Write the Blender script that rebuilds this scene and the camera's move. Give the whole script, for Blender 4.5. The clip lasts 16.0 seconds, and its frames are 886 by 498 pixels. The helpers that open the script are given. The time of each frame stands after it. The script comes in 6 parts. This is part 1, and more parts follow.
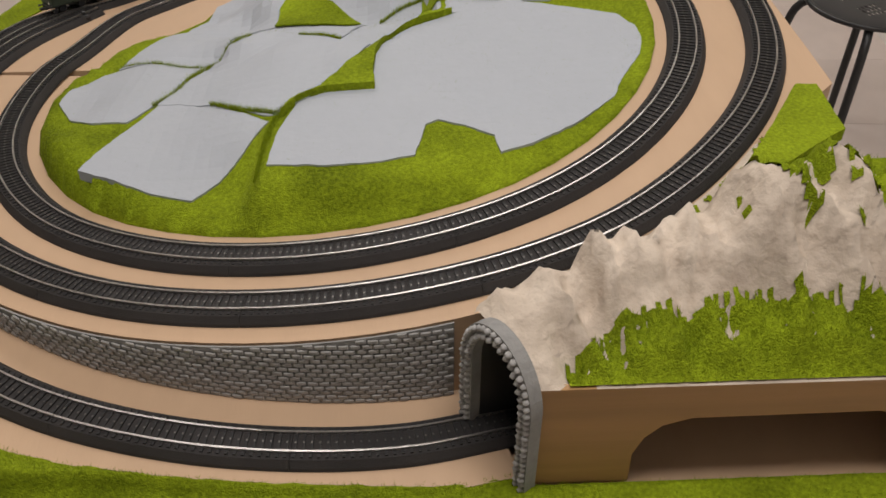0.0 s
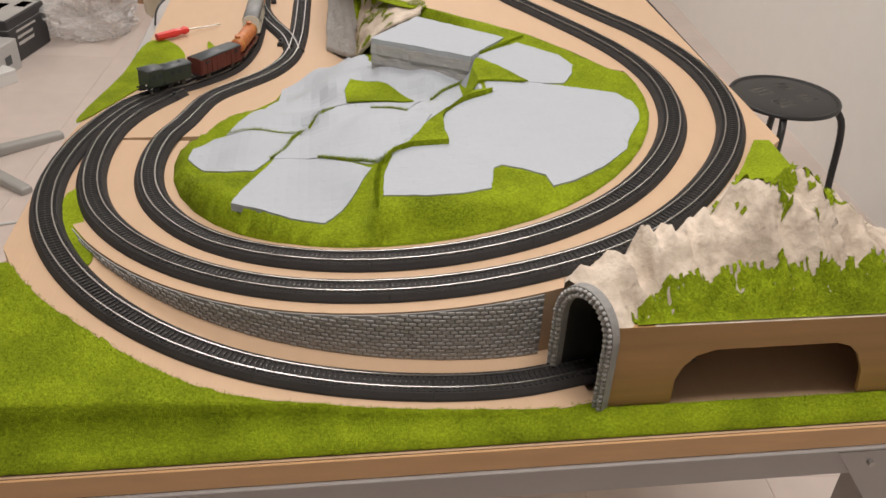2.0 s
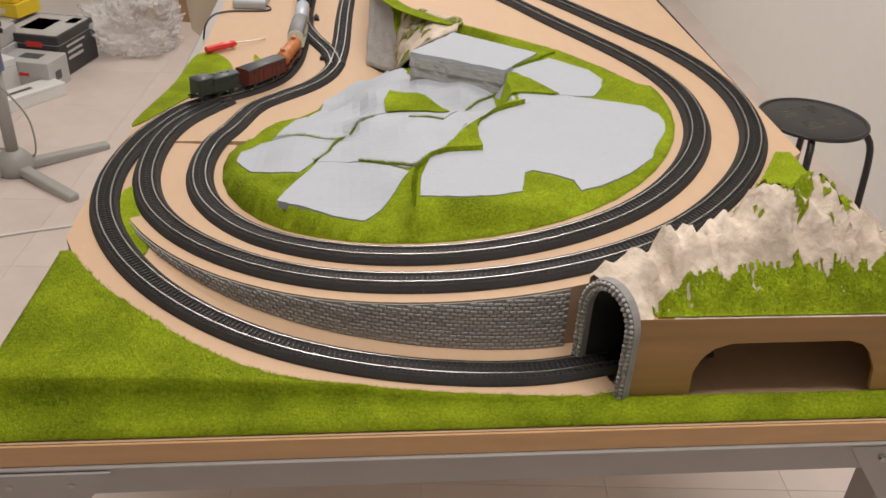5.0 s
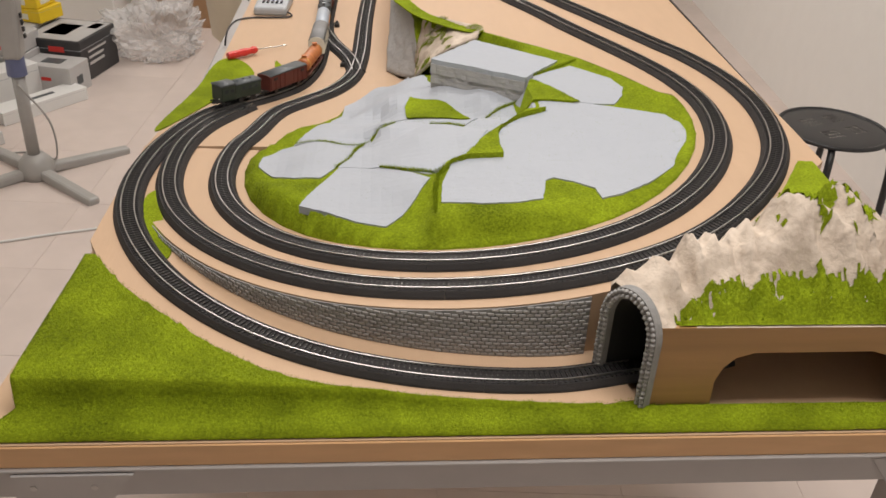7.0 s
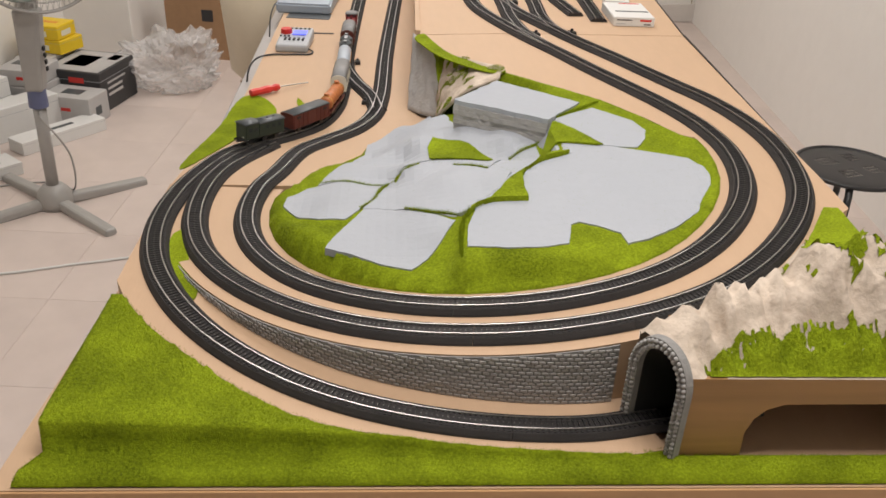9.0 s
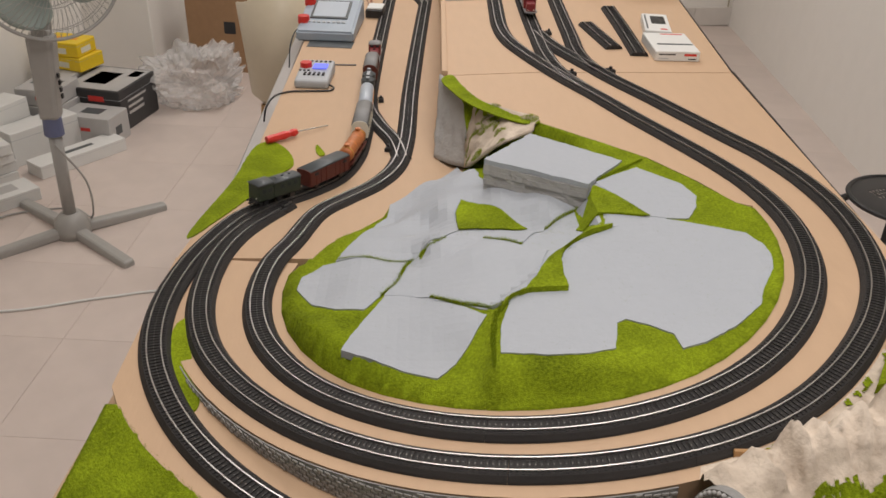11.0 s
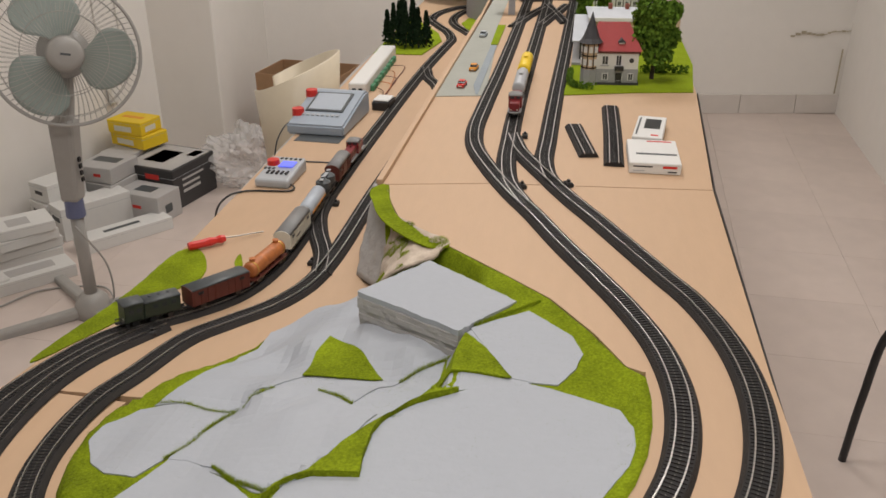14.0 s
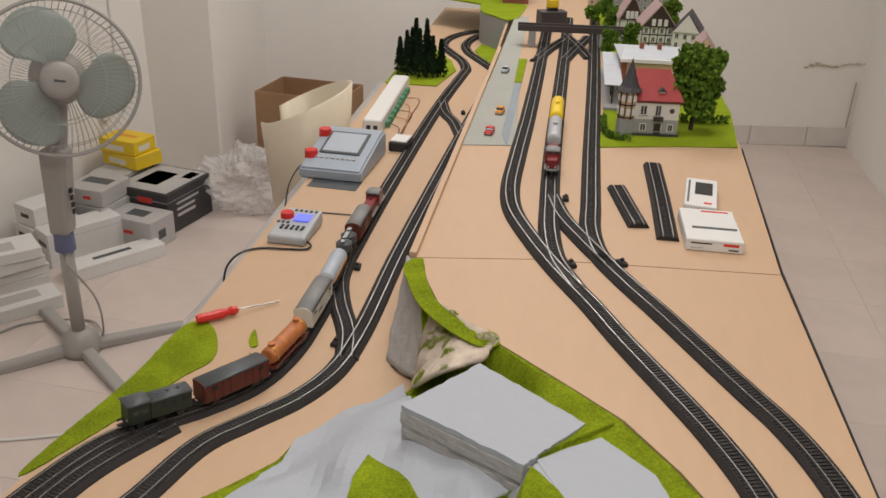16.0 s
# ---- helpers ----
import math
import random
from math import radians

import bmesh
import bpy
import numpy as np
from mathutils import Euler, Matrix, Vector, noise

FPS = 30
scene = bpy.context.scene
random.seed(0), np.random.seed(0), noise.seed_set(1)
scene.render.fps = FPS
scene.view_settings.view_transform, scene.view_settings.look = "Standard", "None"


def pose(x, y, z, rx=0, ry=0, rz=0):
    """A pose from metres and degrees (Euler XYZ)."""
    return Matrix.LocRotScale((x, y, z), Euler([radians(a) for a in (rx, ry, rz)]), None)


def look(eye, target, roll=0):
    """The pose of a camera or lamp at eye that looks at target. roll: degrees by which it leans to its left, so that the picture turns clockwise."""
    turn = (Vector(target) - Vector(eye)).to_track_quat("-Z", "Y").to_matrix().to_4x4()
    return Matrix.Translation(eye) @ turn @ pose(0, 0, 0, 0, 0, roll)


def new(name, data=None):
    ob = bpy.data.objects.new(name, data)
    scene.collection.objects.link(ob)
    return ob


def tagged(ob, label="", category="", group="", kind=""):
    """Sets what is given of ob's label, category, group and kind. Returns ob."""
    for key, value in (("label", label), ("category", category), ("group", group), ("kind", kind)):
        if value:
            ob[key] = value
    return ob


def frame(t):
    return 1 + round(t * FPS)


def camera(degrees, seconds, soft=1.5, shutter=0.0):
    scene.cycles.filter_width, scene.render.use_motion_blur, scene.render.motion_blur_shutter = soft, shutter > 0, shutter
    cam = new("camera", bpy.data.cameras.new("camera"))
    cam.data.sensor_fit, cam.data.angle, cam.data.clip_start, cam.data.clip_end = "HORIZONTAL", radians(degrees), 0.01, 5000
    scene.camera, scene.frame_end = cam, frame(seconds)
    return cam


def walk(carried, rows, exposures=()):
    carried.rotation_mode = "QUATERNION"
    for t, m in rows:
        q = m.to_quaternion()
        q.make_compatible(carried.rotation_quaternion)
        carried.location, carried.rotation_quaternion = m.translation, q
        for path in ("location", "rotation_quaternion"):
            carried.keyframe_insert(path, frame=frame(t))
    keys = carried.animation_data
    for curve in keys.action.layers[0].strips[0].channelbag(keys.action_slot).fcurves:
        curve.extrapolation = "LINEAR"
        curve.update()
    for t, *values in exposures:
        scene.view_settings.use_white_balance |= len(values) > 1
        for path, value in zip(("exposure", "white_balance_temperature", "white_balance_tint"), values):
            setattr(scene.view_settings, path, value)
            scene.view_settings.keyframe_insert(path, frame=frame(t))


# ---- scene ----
cam = camera(54.83, 16.0, soft=1.6)
PATH = [
    (0, (-0.0727, -0.3616, 0.5349), (-0.0116, 1.1701, -0.7497), -0.13),
    (0.5, (-0.2094, -0.4176, 0.5401), (0.1885, 1.1066, -0.6921), 2.68),
    (1, (-0.2978, -0.4958, 0.5635), (0.1825, 1.0503, -0.6108), 5.69),
    (1.5, (-0.2801, -0.5614, 0.5964), (0.0532, 1.0538, -0.5350), 3.47),
    (2, (-0.2622, -0.6148, 0.6141), (-0.0134, 1.0396, -0.4817), 2.76),
    (2.5, (-0.2614, -0.6523, 0.6210), (-0.0199, 1.0155, -0.4560), 3.20),
    (3, (-0.2620, -0.6747, 0.6192), (-0.0324, 1.0061, -0.4402), 3.26),
    (3.5, (-0.2648, -0.6800, 0.6197), (-0.0532, 1.0052, -0.4364), 3.06),
    (4, (-0.2693, -0.6803, 0.6190), (-0.0686, 1.0073, -0.4353), 3.02),
    (6.5, (-0.2790, -0.6818, 0.6220), (-0.1228, 1.0127, -0.4289), 2.48),
    (7, (-0.2827, -0.6828, 0.6213), (-0.1335, 1.0179, -0.4204), 2.65),
    (7.5, (-0.2881, -0.6847, 0.6213), (-0.1423, 1.0252, -0.4059), 2.75),
    (8, (-0.2909, -0.6839, 0.6213), (-0.1513, 1.0370, -0.3881), 2.97),
    (8.5, (-0.2965, -0.6848, 0.6229), (-0.1596, 1.0484, -0.3656), 3.18),
    (9, (-0.3050, -0.6719, 0.6376), (-0.1760, 1.0637, -0.3479), 2.86),
    (11.3, (-0.2997, -0.4657, 0.6914), (-0.2640, 1.2574, -0.3233), 1.12),
    (11.5, (-0.2534, -0.4398, 0.6909), (-0.2504, 1.2777, -0.3338), 0.30),
    (12, (-0.1212, -0.3589, 0.6934), (-0.2547, 1.3615, -0.3177), -2.83),
    (12.5, (-0.1059, -0.3370, 0.7038), (-0.2241, 1.4160, -0.2519), -0.44),
    (13, (-0.0998, -0.3325, 0.7160), (-0.1969, 1.4416, -0.2021), 1.66),
    (13.5, (-0.0121, -0.3011, 0.7098), (-0.1904, 1.4786, -0.1851), 0.87),
    (14, (0.0702, -0.2740, 0.7006), (-0.1801, 1.5108, -0.1666), -0.08),
    (14.5, (0.1021, -0.2644, 0.7158), (-0.1594, 1.5211, -0.1464), 0.06),
    (15, (0.0609, -0.2514, 0.7416), (-0.1507, 1.5357, -0.1309), 1.64),
    (15.5, (0.0128, -0.1723, 0.7347), (-0.2113, 1.6227, -0.1185), 1.97),
    (16, (-0.0487, -0.0953, 0.7479), (-0.2619, 1.6986, -0.1103), 1.95),
]
walk(cam, [(t, look(eye, target, roll)) for t, eye, target, roll in PATH],
     [(0.0, -0.40), (0.5, -0.22), (1.0, -0.08), (2.0, 0.03), (9.2, 0.03), (11.5, -0.34), (16.0, -0.32)])

# ---------------------------------------------------------------- light
world = bpy.data.worlds.new("room_air")
scene.world = world
world.use_nodes = True
world.node_tree.nodes["Background"].inputs[0].default_value = (0.9, 0.93, 1.0, 1)
world.node_tree.nodes["Background"].inputs[1].default_value = 0.05


def area_lamp(x, y, z, sx, sy, watts, colour):
    data = bpy.data.lights.new("ceiling_lamp_light", "AREA")
    data.shape, data.size, data.size_y, data.energy, data.color = "RECTANGLE", sx, sy, watts, colour
    ob = new("ceiling_lamp_light", data)
    ob.matrix_basis = pose(x, y, z)
    return ob


FLOOR, CEIL = -0.78, 1.95
LAMPS = ((0.0, -0.1, 30), (-0.2, 1.7, 20), (-0.2, 3.4, 33))
for lx, ly, watts in LAMPS:
    area_lamp(lx, ly, CEIL - 0.07, 1.2, 0.5, watts, (1.0, 0.948, 0.918))

# ---------------------------------------------------------------- materials


def mat(name, base, rough=0.5, metal=0.0, var=0.12, scale=40.0, scale2=4.0, bump=0.0, bump_scale=200.0, spec=0.5,
        tint=None, island=0.0, coat=0.0, alpha=1.0, obj_random=0.0, stretch=None):
    """Base colour varied at two scales, with fine relief."""
    m = bpy.data.materials.new(name)
    m.use_nodes = True
    nt = m.node_tree
    b = nt.nodes["Principled BSDF"]
    b.inputs["Roughness"].default_value = rough
    b.inputs["Metallic"].default_value = metal
    b.inputs["Specular IOR Level"].default_value = spec
    b.inputs["Coat Weight"].default_value = coat
    b.inputs["Alpha"].default_value = alpha
    tc = nt.nodes.new("ShaderNodeTexCoord")
    src = tc.outputs["Object"]
    if stretch:
        mp = nt.nodes.new("ShaderNodeMapping")
        mp.inputs["Scale"].default_value = stretch
        nt.links.new(src, mp.inputs["Vector"])
        src = mp.outputs["Vector"]
    n1 = nt.nodes.new("ShaderNodeTexNoise")
    n1.inputs["Scale"].default_value, n1.inputs["Detail"].default_value = scale, 6
    n2 = nt.nodes.new("ShaderNodeTexNoise")
    n2.inputs["Scale"].default_value, n2.inputs["Detail"].default_value = scale2, 3
    for n in (n1, n2):
        nt.links.new(src, n.inputs["Vector"])
    add = nt.nodes.new("ShaderNodeMath")
    add.operation = "ADD"
    nt.links.new(n1.outputs["Fac"], add.inputs[0])
    nt.links.new(n2.outputs["Fac"], add.inputs[1])
    fac = add.outputs[0]
    if island or obj_random:
        if island:
            g = nt.nodes.new("ShaderNodeNewGeometry")
            rnd, amount = g.outputs["Random Per Island"], island
        else:
            g = nt.nodes.new("ShaderNodeObjectInfo")
            rnd, amount = g.outputs["Random"], obj_random
        ma = nt.nodes.new("ShaderNodeMath")
        ma.operation = "MULTIPLY_ADD"
        nt.links.new(rnd, ma.inputs[0])
        ma.inputs[1].default_value = amount
        nt.links.new(fac, ma.inputs[2])
        fac = ma.outputs[0]
    ramp = nt.nodes.new("ShaderNodeMapRange")
    ramp.inputs["From Min"].default_value, ramp.inputs["From Max"].default_value = 0.55, 1.45 + max(island, obj_random)
    nt.links.new(fac, ramp.inputs["Value"])
    mix = nt.nodes.new("ShaderNodeMix")
    mix.data_type = "RGBA"
    lo = [max(0, c * (1 - var)) for c in base]
    hi = [min(1, c * (1 + var)) for c in (tint or base)]
    mix.inputs[6].default_value, mix.inputs[7].default_value = (*lo, 1), (*hi, 1)
    nt.links.new(ramp.outputs[0], mix.inputs[0])
    nt.links.new(mix.outputs[2], b.inputs["Base Color"])
    if bump:
        n3 = nt.nodes.new("ShaderNodeTexNoise")
        n3.inputs["Scale"].default_value, n3.inputs["Detail"].default_value = bump_scale, 4
        nt.links.new(src, n3.inputs["Vector"])
        bp = nt.nodes.new("ShaderNodeBump")
        bp.inputs["Strength"].default_value, bp.inputs["Distance"].default_value = bump, 0.004
        nt.links.new(n3.outputs["Fac"], bp.inputs["Height"])
        nt.links.new(bp.outputs[0], b.inputs["Normal"])
    return m


PLY = mat("plywood", (0.53, 0.36, 0.228), 0.6, var=0.05, scale=60, scale2=3, bump=0.05, bump_scale=300, stretch=(1, 0.25, 1))
PLY_EDGE = mat("plywood_edge", (0.40, 0.225, 0.09), 0.5, var=0.2, scale=30, scale2=5, stretch=(0.2, 1, 3), bump=0.1)
VENEER = mat("varnished_edge", (0.62, 0.37, 0.185), 0.38, var=0.14, scale=40, scale2=2.5, stretch=(0.3, 1, 2), bump=0.04)
GRASS = mat("static_grass", (0.185, 0.245, 0.008), 0.95, var=0.55, scale=300, scale2=14, bump=0.8, bump_scale=700, spec=0.1, tint=(0.25, 0.32, 0.013))
BLADE = mat("grass_fibre", (0.24, 0.31, 0.012), 0.9, var=0.3, scale=100, scale2=12, spec=0.1, island=0.6)
FIELD = mat("white_plaster_field", (0.405, 0.43, 0.468), 0.7, var=0.03, scale=90, scale2=5, bump=0.08, bump_scale=160, spec=0.25)
ROCK = mat("plaster_rock", (0.42, 0.33, 0.255), 0.85, var=0.25, scale=45, scale2=10, bump=1.0, bump_scale=75, tint=(0.64, 0.555, 0.46), spec=0.2)
GREYROCK = mat("grey_rock_face", (0.42, 0.41, 0.40), 0.85, var=0.12, scale=60, scale2=9, bump=0.5, bump_scale=140)
STONE = mat("grey_stone", (0.37, 0.36, 0.35), 0.8, var=0.15, scale=120, scale2=15, bump=0.2, bump_scale=300, obj_random=0.3)
STONE_JOINED = mat("grey_stone_courses", (0.36, 0.35, 0.34), 0.8, var=0.15, scale=120, scale2=15, bump=0.2, bump_scale=300, island=0.35)
MORTAR = mat("stone_joint", (0.27, 0.265, 0.255), 0.9, var=0.2, scale=100, scale2=20, bump=0.3)
BALLAST = mat("track_bed_plastic", (0.034, 0.031, 0.030), 0.65, spec=0.2, var=0.25, scale=900, scale2=30, bump=0.35, bump_scale=1200)
SLEEPER = mat("sleeper_plastic", (0.010, 0.009, 0.009), 0.6, var=0.2, scale=600, scale2=50, bump=0.2)
RAIL = mat("rail_steel", (0.50, 0.48, 0.46), 0.36, metal=1.0, var=0.1, scale=200, scale2=30)
STUD = mat("contact_stud", (0.16, 0.15, 0.14), 0.4, metal=1.0, var=0.1)
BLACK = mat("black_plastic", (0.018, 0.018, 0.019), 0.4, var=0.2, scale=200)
ALU = mat("grey_metal_frame", (0.42, 0.40, 0.39), 0.45, metal=0.35, var=0.05, scale=30, bump=0.02)
SCREW = mat("screw_steel", (0.5, 0.49, 0.47), 0.3, metal=1.0, var=0.1)
WALL = mat("white_wall_paint", (0.80, 0.775, 0.735), 0.9, var=0.025, scale=14, scale2=1.2, bump=0.12, bump_scale=60, spec=0.2)
TILE = mat("beige_floor_tile", (0.63, 0.54, 0.49), 0.35, var=0.10, scale=12, scale2=2.2, obj_random=0.25, bump=0.03, bump_scale=60)
GROUT = mat("floor_grout", (0.58, 0.50, 0.46), 0.9, var=0.1)
SKIRT = mat("skirting_tile", (0.66, 0.62, 0.58), 0.35, var=0.05, scale=12, scale2=3)

# ---------------------------------------------------------------- mesh helpers


def part(name, bm, material, parent=None, label="", smooth=False):
    me = bpy.data.meshes.new(name)
    bm.to_mesh(me)
    bm.free()
    me.materials.append(material)
    if smooth:
        for p in me.polygons:
            p.use_smooth = True
    ob = new(name, me)
    if parent is not None:
        ob.parent = parent
    if label:
        ob["label"] = label
    return ob


def thing(name, x, y, z, rz=0, label="", category="", group="", kind="", ry=0, rx=0):
    ob = new(name)
    ob.empty_display_size = 0.02
    ob.matrix_basis = pose(x, y, z, rx, ry, rz)
    return tagged(ob, label, category, group, kind)


def box(x0, x1, y0, y1, z0, z1, bevel=0.0, bm=None, seg=1, m=None):
    own = bmesh.new()
    vs = [own.verts.new((x, y, z)) for x in (x0, x1) for y in (y0, y1) for z in (z0, z1)]
    for q in ((0, 1, 3, 2), (4, 6, 7, 5), (0, 4, 5, 1), (2, 3, 7, 6), (0, 2, 6, 4), (1, 5, 7, 3)):
        own.faces.new([vs[i] for i in q])
    if bevel:
        bmesh.ops.bevel(own, geom=own.edges[:], offset=bevel, segments=seg, affect="EDGES", profile=0.5)
    return join(bm, own, m)


def join(bm, own, m=None):
    if m is not None:
        own.transform(m)
    if bm is None:
        return own
    me = bpy.data.meshes.new("tmp")
    own.to_mesh(me)
    own.free()
    bm.from_mesh(me)
    bpy.data.meshes.remove(me)
    return bm


def cyl(p, q, r0, r1=None, seg=16, bm=None, caps=True):
    """A round bar from p to q."""
    p, q = Vector(p), Vector(q)
    own = bmesh.new()
    bmesh.ops.create_cone(own, cap_ends=caps, segments=seg, radius1=r0, radius2=r0 if r1 is None else r1, depth=(q - p).length)
    m = Matrix.Translation((p + q) / 2) @ (q - p).to_track_quat("Z", "Y").to_matrix().to_4x4()
    return join(bm, own, m)


def lathe(profile, seg=32, bm=None, m=None):
    """Turned form: (radius, height) pairs about z."""
    own = bmesh.new()
    rings = [[own.verts.new((r * math.cos(2 * math.pi * k / seg), r * math.sin(2 * math.pi * k / seg), h)) for k in range(seg)] for r, h in profile]
    for a, b in zip(rings, rings[1:]):
        for k in range(seg):
            own.faces.new((a[k], a[(k + 1) % seg], b[(k + 1) % seg], b[k]))
    for ring, r in ((rings[0], profile[0][0]), (rings[-1], profile[-1][0])):
        if r > 1e-5:
            own.faces.new(ring if ring is rings[-1] else ring[::-1])
    bmesh.ops.remove_doubles(own, verts=own.verts, dist=1e-6)
    bmesh.ops.recalc_face_normals(own, faces=own.faces)
    return join(bm, own, m)


def tube(points, r, seg=8, bm=None, closed=False):
    """A bent round bar through points."""
    own = bmesh.new()
    pts = [Vector(p) for p in points]
    rings = []
    for i, p in enumerate(pts):
        d = (pts[min(i + 1, len(pts) - 1)] - pts[max(i - 1, 0)]).normalized()
        q = d.to_track_quat("Z", "Y")
        rings.append([own.verts.new(p + q @ Vector((r * math.cos(2 * math.pi * k / seg), r * math.sin(2 * math.pi * k / seg), 0))) for k in range(seg)])
    for a, b in zip(rings, rings[1:]):
        off = min(range(seg), key=lambda o: (a[0].co - b[o].co).length)
        for k in range(seg):
            own.faces.new((a[k], a[(k + 1) % seg], b[(k + 1 + off) % seg], b[(k + off) % seg]))
    own.faces.new(rings[0][::-1])
    own.faces.new(rings[-1])
    bmesh.ops.recalc_face_normals(own, faces=own.faces)
    return join(bm, own)


def curve(ctrl, step=0.01, closed=False):
    """A smooth line (Catmull-Rom) through control points, evenly sampled."""
    c = [np.array(p, float) for p in ctrl]
    n = len(c)
    out = []
    for i in range(n if closed else n - 1):
        if closed:
            p0, p1, p2, p3 = c[i - 1], c[i], c[(i + 1) % n], c[(i + 2) % n]
        else:
            p1, p2 = c[i], c[i + 1]
            p0 = c[i - 1] if i else 2 * p1 - p2
            p3 = c[i + 2] if i + 2 < n else 2 * p2 - p1
        k = max(2, int(np.linalg.norm(p2 - p1) / (step * 0.5)))
        t0, t1 = 0.0, np.linalg.norm(p1 - p0) ** 0.5 + 1e-9
        t2 = t1 + np.linalg.norm(p2 - p1) ** 0.5 + 1e-9
        t3 = t2 + np.linalg.norm(p3 - p2) ** 0.5 + 1e-9
        for j in range(k):
            t = t1 + (t2 - t1) * j / k
            a1 = (t1 - t) / (t1 - t0) * p0 + (t - t0) / (t1 - t0) * p1
            a2 = (t2 - t) / (t2 - t1) * p1 + (t - t1) / (t2 - t1) * p2
            a3 = (t3 - t) / (t3 - t2) * p2 + (t - t2) / (t3 - t2) * p3
            b1 = (t2 - t) / (t2 - t0) * a1 + (t - t0) / (t2 - t0) * a2
            b2 = (t3 - t) / (t3 - t1) * a2 + (t - t1) / (t3 - t1) * a3
            out.append((t2 - t) / (t2 - t1) * b1 + (t - t1) / (t2 - t1) * b2)
    out.append(c[0] if closed else c[-1])
    out = np.array(out)
    s = np.r_[0, np.cumsum(np.linalg.norm(np.diff(out, axis=0), axis=1))]
    m = max(2, int(round(s[-1] / step)))
    u = np.linspace(0, s[-1], m + 1)
    res = np.stack([np.interp(u, s, out[:, k]) for k in range(out.shape[1])], 1)
    return res[:-1] if closed else res


def sheet(outline, height, thick, cell=0.02, skirt=None):
    """A board cut to an outline, its top following height(x, y); thick: its thickness."""
    bm = bmesh.new()
    vs = [bm.verts.new((p[0], p[1], 0)) for p in outline]
    bm.faces.new(vs)
    xs, ys = [p[0] for p in outline], [p[1] for p in outline]
    for axis, lo, hi in ((0, min(xs), max(xs)), (1, min(ys), max(ys))):
        n = (1, 0, 0) if axis == 0 else (0, 1, 0)
        k = math.ceil(lo / cell) * cell + 1e-5
        while k < hi:
            co = (k, 0, 0) if axis == 0 else (0, k, 0)
            bmesh.ops.bisect_plane(bm, geom=bm.verts[:] + bm.edges[:] + bm.faces[:], plane_co=co, plane_no=n)
            k += cell
    rim = [e for e in bm.edges if e.is_boundary]
    for v in bm.verts:
        v.co.z = height(v.co.x, v.co.y)
    bmesh.ops.recalc_face_normals(bm, faces=bm.faces)
    if sum(f.normal.z for f in bm.faces) < 0:
        bmesh.ops.reverse_faces(bm, faces=bm.faces)
    if thick:
        low = bmesh.ops.extrude_edge_only(bm, edges=rim)["geom"]
        for v in (g for g in low if isinstance(g, bmesh.types.BMVert)):
            v.co.z = skirt(v.co.x, v.co.y) if skirt else v.co.z - thick
        rim2 = [e for e in bm.edges if e.is_boundary]
        bmesh.ops.holes_fill(bm, edges=rim2)
        bmesh.ops.recalc_face_normals(bm, faces=bm.faces)
    return bm


def smooth01(a, b, v):
    t = min(1.0, max(0.0, (v - a) / (b - a)))
    return t * t * (3 - 2 * t)


# ---------------------------------------------------------------- the lie of the land
CX, CY = -0.133, 0.53
BASE = 0.005
RIGHT_Z, LEFT_Z = 0.130, 0.004
# by bearing about the loop's middle: radius and height of the inner, the outer and the low line
TURN = (160, 180, 200, 220, 240, 260, 280, 300, 320, 340, 360, 380, 400, 420)
RADIUS = {"inner": (0.377, 0.3855, 0.3870, 0.3770, 0.3630, 0.3550, 0.3520, 0.3522, 0.3535, 0.3565, 0.3573, 0.3633, 0.3836, 0.4195),
          "outer": (0.467, 0.4640, 0.4580, 0.4400, 0.4235, 0.4135, 0.4130, 0.4205, 0.4240, 0.4335, 0.4396, 0.4541, 0.4813, 0.5180),
          "low": (0.494, 0.505, 0.520, 0.5205, 0.5115, 0.4998, 0.4965, 0.4950, 0.4950, 0.4961, 0.4977, 0.4996, 0.5015, 0.5035)}
HEIGHT = {"inner": (0.0270, 0.0290, 0.0345, 0.0420, 0.0565, 0.0725, 0.0870, 0.0992, 0.1110, 0.1225, 0.1290, 0.1300, 0.1300, 0.1300),
          "outer": (0.0270, 0.0300, 0.0360, 0.0445, 0.0565, 0.0722, 0.0880, 0.1030, 0.1155, 0.1260, 0.1305, 0.1305, 0.1300, 0.1300),
          "low": (0.0280, 0.0320, 0.0350, 0.0302, 0.0215, 0.0151, 0.0095, 0.0075, 0.0072, 0.0072, 0.0072, 0.0072, 0.0072, 0.0072)}


def along_turn(values, a):
    """Smooth value at a bearing."""
    u = min(max((a - TURN[0]) / 20.0, 0.0), len(TURN) - 1.0)
    i = min(int(u), len(TURN) - 2)
    t = u - i
    p1, p2 = values[i], values[i + 1]
    p0 = values[i - 1] if i else 2 * p1 - p2
    p3 = values[i + 2] if i + 2 < len(values) else 2 * p2 - p1
    return 0.5 * (2 * p1 + (p2 - p0) * t + (2 * p0 - 5 * p1 + 4 * p2 - p3) * t * t + (3 * p1 - p0 - 3 * p2 + p3) * t ** 3)


def ring_point(line, a, off=0.0):
    r = along_turn(RADIUS[line], a) + off
    return CX + r * math.cos(math.radians(a)), CY + r * math.sin(math.radians(a))


def ring_arc(line, off, a0, a1, step=4.0):
    n = max(2, int(abs(a1 - a0) / step))
    return [ring_point(line, a0 + (a1 - a0) * k / n, off) for k in range(n + 1)]


